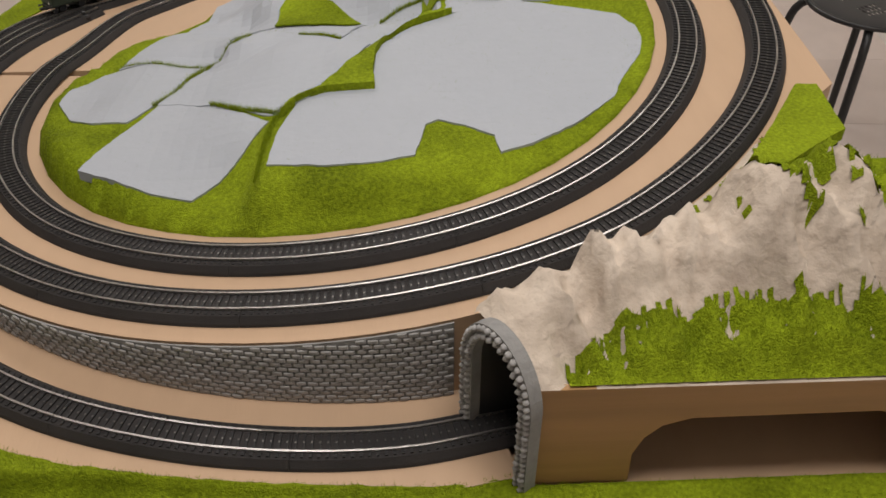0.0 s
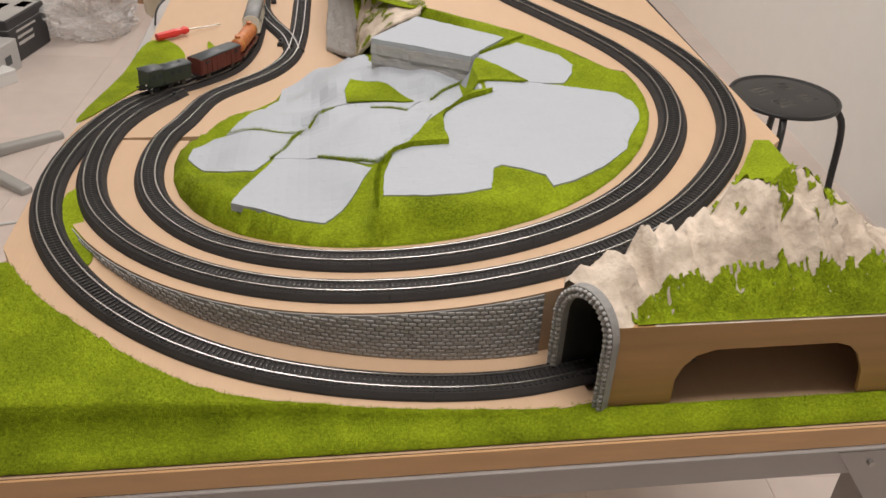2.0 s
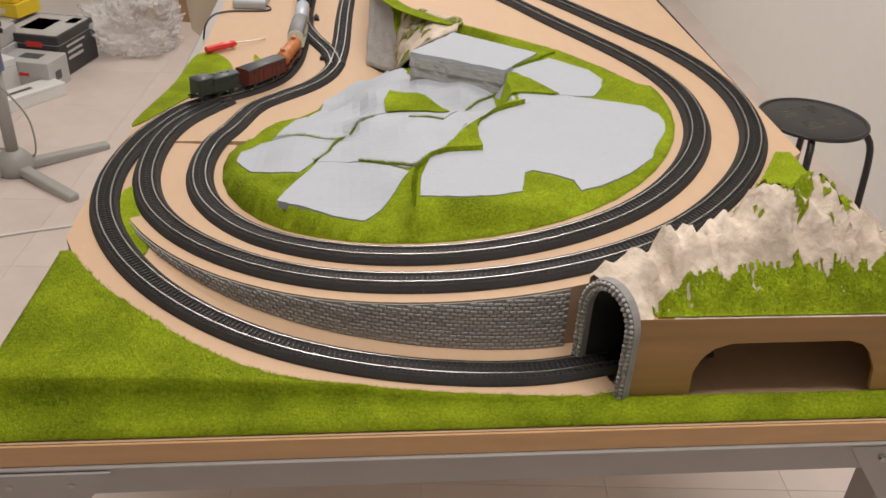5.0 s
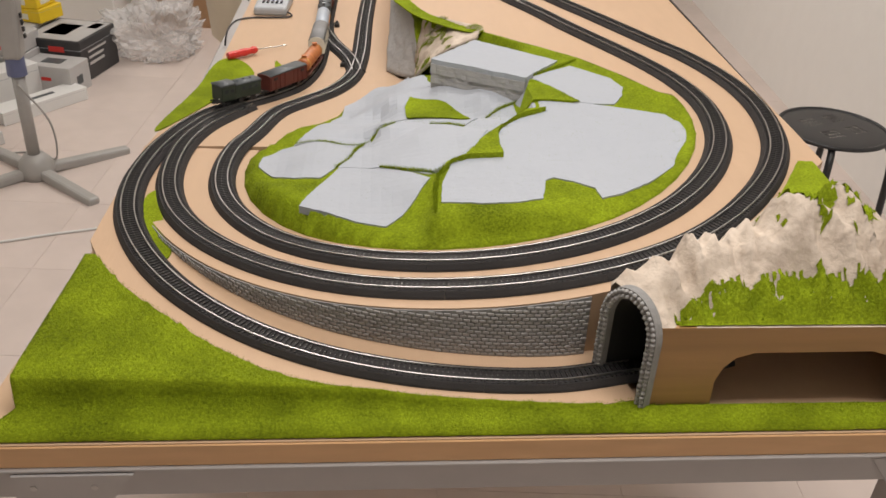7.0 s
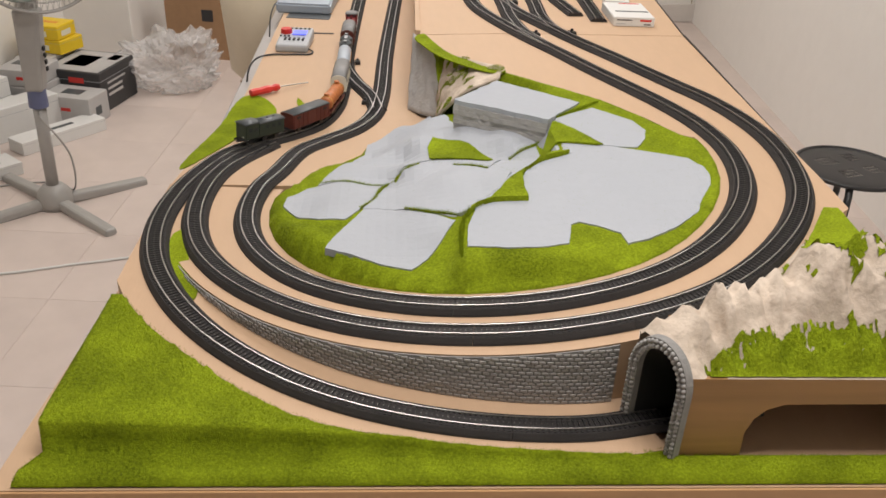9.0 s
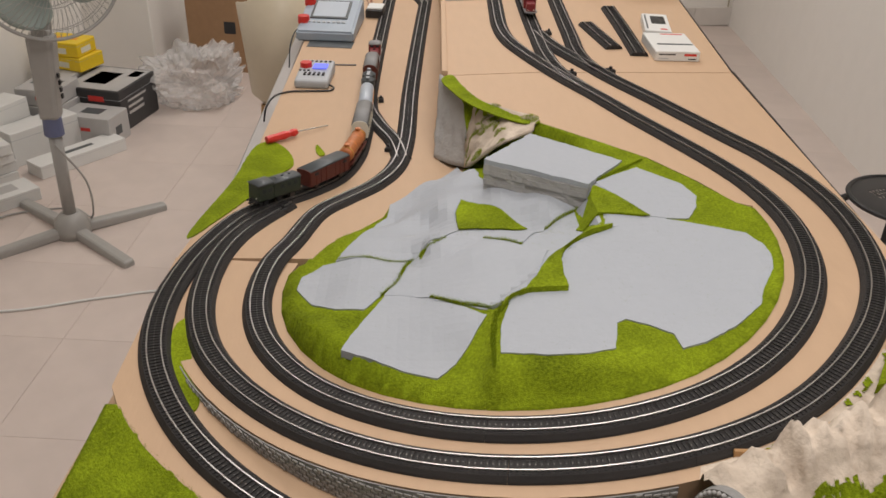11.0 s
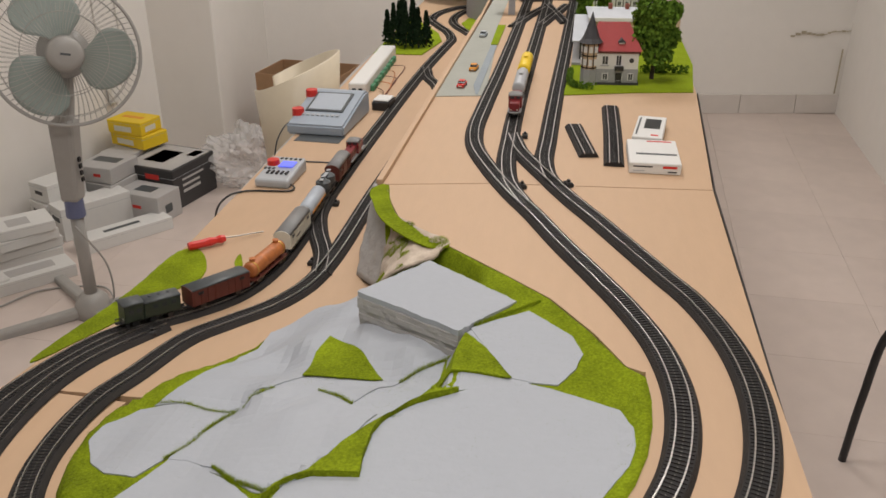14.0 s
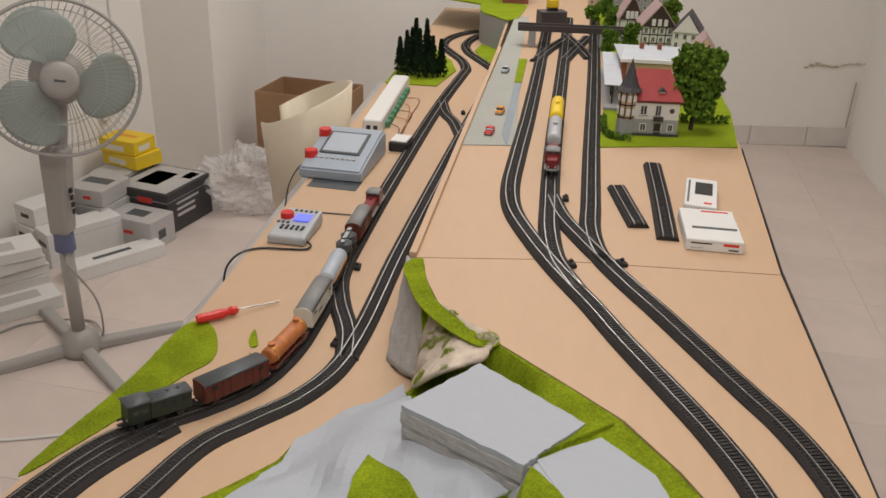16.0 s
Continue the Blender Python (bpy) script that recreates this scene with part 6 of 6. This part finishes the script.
# hill, curved wall and firs at the far left
lay([(-0.353, 2.93), (-0.352, 2.98), (-0.378, 3.10), (-0.440, 3.24), (-0.485, 3.36), (-0.480, 3.50), (-0.430, 3.62), (-0.34, 3.72)], left_z, TL)
lay([(-0.238, 2.86), (-0.250, 2.98), (-0.300, 3.10), (-0.365, 3.24), (-0.395, 3.36), (-0.395, 3.46), (-0.365, 3.58), (-0.30, 3.66)], left_z, TL)
tagged(part("verge", sheet([(-0.600, 2.72), (-0.425, 2.72), (-0.385, 2.95), (-0.42, 3.10), (-0.52, 3.30), (-0.59, 3.40)], lambda x, y: LEFT_Z + 0.004, 0.003, 0.5), LAWN), "green ground under the fir trees", "grass", kind="structure")
tagged(part("verge", sheet([(-0.244, 2.96), (-0.228, 2.96), (-0.225, 3.40), (-0.335, 3.42), (-0.352, 3.30), (-0.300, 3.13)], lambda x, y: LEFT_Z + 0.004, 0.003, 0.5), LAWN), "green strip beside the curved track", "grass", kind="structure")
hill = thing("hill", -0.29, 3.75, LEFT_Z, 0, "green model hill held by a curved grey wall", "hill")
edge = curve([(-0.075, -0.10), (-0.060, -0.26), (0.0, -0.38), (0.060, -0.44)], 0.02)
bm = bmesh.new()
for a, b in zip(edge, edge[1:]):
    bm.faces.new([bm.verts.new(p) for p in ((a[0], a[1], 0), (b[0], b[1], 0), (b[0], b[1], 0.125), (a[0], a[1], 0.125))])
bmesh.ops.remove_doubles(bm, verts=bm.verts, dist=1e-5)
bmesh.ops.recalc_face_normals(bm, faces=bm.faces)
bm.normal_update()
bmesh.ops.solidify(bm, geom=bm.faces[:], thickness=0.006)
part("curved_wall", bm, GREYST, hill, "smooth grey curved retaining wall")
part("hill_top", sheet([tuple(p) for p in edge] + [(0.10, -0.40), (0.16, 0.40), (-0.30, 0.40), (-0.30, 0.05)], lambda x, y: 0.128 + 0.006 * noise.noise((x * 12, y * 12, 0)), 0.006, 0.06), LAWN, hill, "grass covered top")
mill = thing("brick_building", -0.225, 3.75, LEFT_Z + 0.128, 4, "red-brown brick model building on the hill", "building")
part("wall", box(-0.055, 0.055, -0.05, 0.05, 0, 0.10), BRICKR, mill)
part("roof", gable(-0.055, 0.055, -0.05, 0.05, 0.10, 0.04, True), SLATE, mill)
for x in (-0.03, 0.0, 0.03):
    window(mill, x, -0.05, 0.03, 0.014, 0.03, frame=BROWN)
for k, (x, y, h) in enumerate(((-0.575, 2.86, 0.125), (-0.545, 2.83, 0.155), (-0.520, 2.87, 0.190), (-0.500, 2.82, 0.165), (-0.480, 2.86, 0.175), (-0.455, 2.83, 0.140), (-0.430, 2.86, 0.125), (-0.540, 2.91, 0.150), (-0.490, 2.92, 0.180))):
    conifer(x, y, LEFT_Z + 0.003, h, 0.030, 60 + k)
for k, (x, y, h) in enumerate(((-0.47, 3.82, 0.13), (-0.43, 3.86, 0.12), (-0.40, 3.84, 0.14), (-0.50, 3.88, 0.11))):
    conifer(x, y, LEFT_Z + 0.125, h, 0.028, 80 + k)

# ---------------------------------------------------------------- things on the floor
FANGREY = mat("fan_grey_plastic", (0.36, 0.35, 0.33), 0.4, var=0.05, scale=40)
BLADEG = mat("fan_blade_plastic", (0.36, 0.43, 0.40), 0.35, var=0.05, scale=20, alpha=0.72)
COLLAR = mat("blue_grey_collar", (0.13, 0.15, 0.26), 0.5, var=0.05)
CARD = mat("brown_cardboard", (0.36, 0.215, 0.115), 0.8, var=0.10, scale=40, scale2=4, bump=0.05)
FOIL = mat("clear_plastic_film", (0.75, 0.74, 0.73), 0.25, var=0.05, alpha=0.34, spec=0.6, bump=0.5, bump_scale=30)
GREYCARD = mat("grey_carton", (0.47, 0.46, 0.45), 0.6, var=0.06, scale=40)
BLACKCARD = mat("black_carton", (0.035, 0.034, 0.036), 0.45, var=0.15, scale=40)

fan = thing("pedestal_fan", -1.478, 2.10, FLOOR, 0, "grey pedestal fan with pale green blades at rest", "fan")
for k, a in enumerate((38, -40, 140, 220)):
    d = Vector((math.cos(math.radians(a)), math.sin(math.radians(a)), 0))
    foot = part("foot", box(0.03, 0.33, -0.021, 0.021, 0.004, 0.040, 0.010, seg=2), FANGREY, fan)
    foot.matrix_basis = pose(0, 0, 0, 0, 3, a)
part("hub", lathe([(0.058, 0.0), (0.060, 0.03), (0.052, 0.062), (0.034, 0.082), (0.026, 0.086)], 28), FANGREY, fan, smooth=True)
part("lower_pole", cyl((0, 0, 0.06), (0.012, -0.01, 0.40), 0.021, 0.021, 20), FANGREY, fan, smooth=True)
part("collar", cyl((0.011, -0.01, 0.375), (0.014, -0.012, 0.435), 0.031, 0.029, 20), COLLAR, fan, "blue-grey clamping collar")
bm = box(-0.036, 0.036, -0.030, 0.030, 0.43, 0.70, 0.012, seg=2)
for v in bm.verts:
    k = (v.co.z - 0.43) / 0.27
    v.co.x = v.co.x * (0.8 + 0.35 * k) + 0.014 + 0.02 * k
    v.co.y = v.co.y - 0.012
part("control_box", bm, FANGREY, fan, "upright control housing")
for k in range(4):
    part("push_button", box(0.062, 0.068, -0.025, -0.012, 0.50 + 0.022 * k, 0.515 + 0.022 * k, 0.001), BLACK, fan)
HEADC = Vector((0.098, -0.04, 0.912))
aim = Vector((1.55, -2.35, 0.45)).normalized()
hm = Matrix.Translation(HEADC) @ aim.to_track_quat("Z", "Y").to_matrix().to_4x4()
part("motor", lathe([(0.0, -0.16), (0.055, -0.15), (0.075, -0.11), (0.075, -0.04), (0.03, -0.02), (0.0, -0.02)], 28, m=hm), FANGREY, fan, smooth=True)
part("neck", cyl((0.035, -0.012, 0.68), HEADC - aim * 0.09, 0.03, 0.026, 16), FANGREY, fan)
R_F = 0.212
part("rim", tube([hm @ Vector((R_F * math.cos(t), R_F * math.sin(t), 0.0)) for t in np.linspace(0, math.tau, 73)], 0.0055, 8), FANGREY, fan, "thin outer ring of the guard")
wires = bmesh.new()
for side, bulge in ((1, 0.055), (-1, -0.05)):
    for k in range(72):
        t = math.tau * k / 72
        p = [hm @ Vector((r * math.cos(t + 0.25 * (1 - r / R_F)), r * math.sin(t + 0.25 * (1 - r / R_F)), bulge * (1 - (r / R_F) ** 3))) for r in np.linspace(0.05, R_F, 7)]
        tube(p, 0.0009, 3, wires)
    for r in (0.12, 0.185):
        tube([hm @ Vector((r * math.cos(t), r * math.sin(t), bulge * (1 - (r / R_F) ** 3))) for t in np.linspace(0, math.tau, 49)], 0.0012, 4, wires)
part("guard_grille", wires, FANGREY, fan, "fine radial wire guard")
part("badge", lathe([(0.0, 0.066), (0.030, 0.065), (0.047, 0.060), (0.054, 0.050), (0.050, 0.046), (0.0, 0.046)], 32, m=hm), FANGREY, fan, "round grey centre cap", smooth=True)
part("badge_mark", box(-0.014, 0.014, -0.003, 0.003, 0.0655, 0.067, m=hm @ Matrix.Rotation(-0.2, 4, "Z")), DARKGREY, fan)
for k in range(3):
    bm = bmesh.new()
    nu, nv = 10, 12
    grid = []
    for i in range(nu + 1):
        r = 0.045 + (0.200 - 0.045) * i / nu
        half = 0.35 + 0.42 * math.sin(math.pi * min(1.0, (i / nu) * 0.85 + 0.08))
        row = []
        for j in range(nv + 1):
            u = -1 + 2 * j / nv
            rr = r * (1 - 0.10 * (i / nu) * u * u)
            ang = u * half + 0.25 * (i / nu)
            row.append(bm.verts.new((rr * math.cos(ang), rr * math.sin(ang), 0.022 * u * (0.4 + 0.6 * i / nu))))
        grid.append(row)
    for i in range(nu):
        for j in range(nv):
            bm.faces.new((grid[i][j], grid[i + 1][j], grid[i + 1][j + 1], grid[i][j + 1]))
    bm.normal_update()
    bmesh.ops.solidify(bm, geom=bm.faces[:], thickness=0.0015)
    bm.transform(hm @ Matrix.Rotation(math.radians(95 + 120 * k), 4, "Z"))
    part("blade", bm, BLADEG, fan, "pale green translucent blade", smooth=True)
part("hub_cone", lathe([(0.05, -0.02), (0.05, 0.02), (0.03, 0.03), (0.0, 0.032)], 24, m=hm), BLADEG, fan)
tagged(part("fan_cord", tube(curve([(-1.46, 2.06, FLOOR + 0.35), (-1.40, 2.10, FLOOR + 0.20), (-1.42, 2.14, FLOOR + 0.05), (-1.55, 2.28, FLOOR + 0.006), (-1.75, 2.22, FLOOR + 0.006), (-1.86, 2.05, FLOOR + 0.006), (-2.1, 2.0, FLOOR + 0.006)], 0.02), 0.0035, 6), FANGREY, smooth=True), "thin grey power cord of the fan", "cord")
tagged(part("floor_cable", tube(curve([(-1.95, 1.70, FLOOR + 0.004), (-1.55, 1.62, FLOOR + 0.004), (-1.25, 1.70, FLOOR + 0.004), (-1.05, 1.74, FLOOR + 0.004), (-0.8, 1.6, FLOOR + 0.004)], 0.03), 0.004, 6), WHITEP, smooth=True), "thin white cable lying across the floor", "cable")

# stacked cartons by the wall
GB = "cartons stacked by the wall"
RT = ("top", 0.05, 0.35, 0.30, 0.40, REDP)
carton("black_box", -1.665, 3.175, FLOOR, -14, 0.27, 0.30, 0.185, BLACKCARD, "large black carton with grey and red print", GB,
       (("top", -0.46, 0.46, -0.46, 0.46, GREYCARD), ("top", -0.30, 0.10, -0.25, 0.25, BLACKCARD), ("top", 0.22, 0.40, 0.15, 0.40, REDP), ("front", -0.05, 0.22, 0.72, 0.85, REDP), ("side", -0.3, 0.1, 0.35, 0.42, GREYCARD), ("side", -0.3, 0.1, 0.5, 0.56, GREYCARD), ("side", -0.3, 0.2, 0.65, 0.7, GREYCARD)), 0.004)
carton("grey_box", -1.665, 2.935, FLOOR, -14, 0.225, 0.15, 0.125, GREYCARD, "light grey carton with a small picture", GB, (("top", -0.2, 0.2, -0.2, 0.2, DARKGREY), ("front", -0.1, 0.1, 0.5, 0.62, REDP), ("side", -0.2, 0.1, 0.3, 0.6, DARKGREY)), 0.003)
carton("grey_box", -1.865, 3.00, FLOOR, -14, 0.19, 0.20, 0.15, GREYCARD, "plain light grey carton near the wall", GB, (("top", -0.3, 0.3, -0.05, 0.25, DARKGREY),), 0.003)
carton("grey_box", -1.865, 3.00, FLOOR + 0.152, -10, 0.18, 0.19, 0.07, GREYCARD, "flat grey carton lying on another", GB, (("top", -0.35, 0.35, -0.1, 0.2, DARKGREY), ("front", 0.0, 0.2, 0.4, 0.6, REDP)), 0.003)
carton("grey_box", -1.875, 3.26, FLOOR, -14, 0.16, 0.26, 0.20, GREYCARD, "tall light grey carton under yellow boxes", GB, (("front", -0.3, 0.1, 0.4, 0.6, DARKGREY),), 0.003)
carton("yellow_box", -1.855, 3.30, FLOOR + 0.202, -22, 0.21, 0.15, 0.062, YELLOW, "bright yellow carton with faint print", GB, (("front", -0.3, 0.2, 0.2, 0.6, CREAM), ("top", -0.3, 0.3, -0.1, 0.1, ORANGE)), 0.003)
carton("yellow_box", -1.865, 3.29, FLOOR + 0.266, -14, 0.19, 0.14, 0.062, YELLOW, "bright yellow carton on top of another", GB, (("front", -0.3, 0.2, 0.2, 0.6, CREAM), ("side", -0.3, 0.2, 0.2, 0.6, CREAM), ("top", -0.3, 0.3, -0.1, 0.1, ORANGE)), 0.003)
carton("white_box", -1.665, 2.70, FLOOR, -38, 0.10, 0.38, 0.055, WHITEP, "long low white carton with a dark strip", GB, (("top", -0.10, 0.12, -0.22, 0.18, DARKGREY),), 0.002)
carton("white_box", -1.84, 2.78, FLOOR, -36, 0.11, 0.30, 0.14, WHITEP, "tall white carton standing on its side", GB, (("front", -0.3, 0.3, 0.55, 0.7, DARKGREY),), 0.002)
carton("white_box", -1.985, 2.80, FLOOR, -30, 0.14, 0.20, 0.13, WHITEP, "white carton with a black label", GB, (("front", -0.3, 0.2, 0.6, 0.75, BLACK),), 0.002)
carton("white_box", -1.985, 2.80, FLOOR + 0.132, -24, 0.12, 0.18, 0.08, WHITEP, "small white carton on a stack", GB, (("front", -0.2, 0.2, 0.4, 0.6, BLACK),), 0.002)
for k in range(4):
    carton("white_box", -1.97 + 0.01 * k, 2.46 + random.uniform(-0.02, 0.02), FLOOR + 0.042 * k, -40 + random.uniform(-8, 8), 0.15, 0.26 - 0.02 * k, 0.040, WHITEP, "flat white carton in an untidy stack", GB, (("front", -0.3, 0.1, 0.3, 0.6, DARKGREY), ("top", -0.2, 0.3, -0.3, 0.1, GREYCARD)), 0.002)
carton("white_box", -1.83, 2.29, FLOOR, -42, 0.12, 0.30, 0.05, WHITEP, "low white carton near the fan", GB, (("top", -0.3, 0.2, -0.3, 0.3, GREYCARD),), 0.002)
carton("white_box", -1.99, 2.12, FLOOR, -35, 0.14, 0.30, 0.06, WHITEP, "low white carton by the wall", GB, (("top", -0.3, 0.2, -0.2, 0.3, GREYCARD),), 0.002)

# open cardboard box, film and cream chair
cb = thing("cardboard_box", -1.235, 4.00, FLOOR, -8, "large open brown cardboard box", "box")
for nm, b in (("side", (-0.225, -0.219, -0.16, 0.16)), ("side", (0.219, 0.225, -0.16, 0.16)), ("side", (-0.219, 0.219, -0.16, -0.154)), ("side", (-0.219, 0.219, 0.154, 0.16))):
    part(nm, box(*b, 0.006, 0.40, 0.001), CARD, cb)
part("bottom", box(-0.225, 0.225, -0.16, 0.16, 0.0, 0.006), CARD, cb)
# no opening is cut: a black plate stands for the shade in the hand hole
part("hand_hole_dark", box(-0.03, 0.03, -0.1615, -0.160, 0.20, 0.26), BLACKCARD, cb)
film = thing("plastic_film", -1.36, 3.50, FLOOR, 0, "crumpled clear plastic packing film on the floor", "film")
bm = bmesh.new()
bmesh.ops.create_icosphere(bm, subdivisions=5, radius=1.0)
for v in bm.verts:
    n = noise.noise(v.co * 1.7) * 0.35 + abs(noise.noise(v.co * 4.5)) * 0.30 + 0.12 * noise.noise(v.co * 11)
    v.co = Vector((v.co.x * 0.25, v.co.y * 0.27, max(0.0, v.co.z * 0.17 + 0.08))) * (0.85 + n)
    v.co.z = max(0.002, v.co.z)
part("film", bm, FOIL, film)
cream_m = mat("cream_plastic", (0.66, 0.58, 0.44), 0.4, var=0.05, scale=30)
WOODL = mat("light_wood", (0.42, 0.25, 0.11), 0.5, var=0.15, scale=30, stretch=(4, 4, 0.4))
chair = thing("tub_chair", -0.765, 2.34, FLOOR, 0, "cream plastic shell chair with wooden legs", "chair")
bm = bmesh.new()
rows = []
for k in range(33):
    a = math.radians(-150 + 300 * k / 32)
    rows.append([bm.verts.new((0.135 * f * math.cos(a), 0.18 * f * math.sin(a), z + (0.055 * math.cos(a) if z > 0.7 else 0))) for f, z in ((0.55, 0.42), (0.80, 0.46), (0.90, 0.62), (1.0, 0.815))])
for p, q in zip(rows, rows[1:]):
    for j in range(3):
        bm.faces.new((p[j], q[j], q[j + 1], p[j + 1]))
bm.normal_update()
bmesh.ops.solidify(bm, geom=bm.faces[:], thickness=0.008)
part("shell", bm, cream_m, chair, smooth=True)
part("seat", lathe([(0.0, 0.415), (0.07, 0.415), (0.08, 0.425), (0.07, 0.435), (0.0, 0.435)], 28), cream_m, chair)
for sx, sy in ((-1, -1), (1, -1), (1, 1), (-1, 1)):
    part("leg", cyl((0.05 * sx, 0.07 * sy, 0.42), (0.08 * sx, 0.13 * sy, 0.0), 0.016, 0.011, 12), WOODL, chair, "round wooden leg")

# black stool
stool = thing("stool", 1.045, 1.56, FLOOR, 20, "black metal stool with a round perforated seat", "stool")
cell, rad = 0.006, 0.152
bm = bmesh.new()
grid = {}


def sv(i, j):
    if (i, j) not in grid:
        x, y = i * cell, j * cell
        r = math.hypot(x, y)
        k = min(1.0, rad / r) if r > 0 else 1
        grid[i, j] = bm.verts.new((x * k, y * k, 0.45 - 0.006 * (min(r, rad) / rad) ** 6))
    return grid[i, j]


for i in range(-26, 26):
    for j in range(-26, 26):
        x, y = (i + 0.5) * cell, (j + 0.5) * cell
        if math.hypot(x, y) > rad:
            continue
        hole = 3 <= abs(i + 0.5) <= 12 and 3 <= abs(j + 0.5) <= 12 and i % 2 == 0 and j % 3 != 0
        if not hole:
            bm.faces.new((sv(i, j), sv(i + 1, j), sv(i + 1, j + 1), sv(i, j + 1)))
bm.normal_update()
bmesh.ops.solidify(bm, geom=bm.faces[:], thickness=0.002)
part("seat", bm, BLACK, stool)
part("seat_rim", tube([(rad * math.cos(t), rad * math.sin(t), 0.443) for t in np.linspace(0, math.tau, 49)], 0.007, 8), BLACK, stool, smooth=True)
for k in range(4):
    a = math.radians(45 + 90 * k)
    c, s_ = math.cos(a), math.sin(a)
    part("leg", tube(curve([(0.08 * c, 0.08 * s_, 0.432), (0.14 * c, 0.14 * s_, 0.428), (0.168 * c, 0.168 * s_, 0.40), (0.19 * c, 0.19 * s_, 0.20), (0.20 * c, 0.20 * s_, 0.0)], 0.02), 0.0105, 10), BLACK, stool, smooth=True)

# wall fittings
for dx in (0.0, 0.03):
    tagged(part("wall_conduit", cyl((-2.02 + dx, 3.38 + dx * 4.8, -0.30), (-2.02 + dx, 3.38 + dx * 4.8, CEIL - 0.01), 0.008, seg=10), WALL), "thin white cable conduit on the wall", "conduit", "wall conduits")
sock = thing("wall_socket", -2.005, 3.41, -0.36, -78, "white wall socket below a conduit", "socket")
part("plate", box(-0.045, 0.045, -0.018, 0.010, -0.06, 0.06, 0.006), WHITEP, sock)
part("insert", cyl((0, -0.024, 0), (0, -0.017, 0), 0.028, seg=20), WHITEP, sock)
STAIN = mat("peeled_plaster", (0.45, 0.40, 0.30), 0.9, var=0.2)
bm = bmesh.new()
x = 0.0
while x < 0.42:
    w = random.uniform(0.01, 0.03)
    h = random.uniform(0.004, 0.018)
    z = 0.02 * noise.noise((x * 9, 0, 0)) + 0.10 * x
    box(x, x + w, -0.001, 0.0, z, z + h, 0.0, bm)
    x += w * 1.1
scar = tagged(part("peeled_paint", bm, STAIN), "ragged peeled paint streak on the end wall", "stain", kind="structure")
scar.matrix_basis = pose(1.36, 4.895, -0.33, 0, 0, 7.9)
tagged(part("wall_crack", box(-0.004, 0.004, -0.003, 0, 0, 0.26), STAIN), "dark crack in the wall corner", "stain", kind="structure").matrix_basis = pose(1.668, 4.93, -0.66, 0, 0, 7.9)

# floor tiles
tm = bpy.data.meshes.new("floor_tile")
tb2 = box(-0.1996, 0.1996, -0.1996, 0.1996, -0.006, 0.0, 0.0005)
tb2.to_mesh(tm)
tb2.free()
tm.materials.append(TILE)
skew = Matrix.Translation((0, 0, FLOOR)) @ Matrix.Rotation(math.radians(-4), 4, "Z")
placed = 0
for i in range(-8, 6):
    for j in range(-5, 15):
        p = skew @ Vector((i * 0.40, j * 0.40, 0))
        if -2.9 < p.x < 1.9 and -2.0 < p.y < 5.0 and placed < 290:
            ob = new("floor_tile", tm)
            ob.parent = floor
            ob.matrix_basis = skew @ Matrix.Translation((i * 0.40, j * 0.40, 0))
            placed += 1
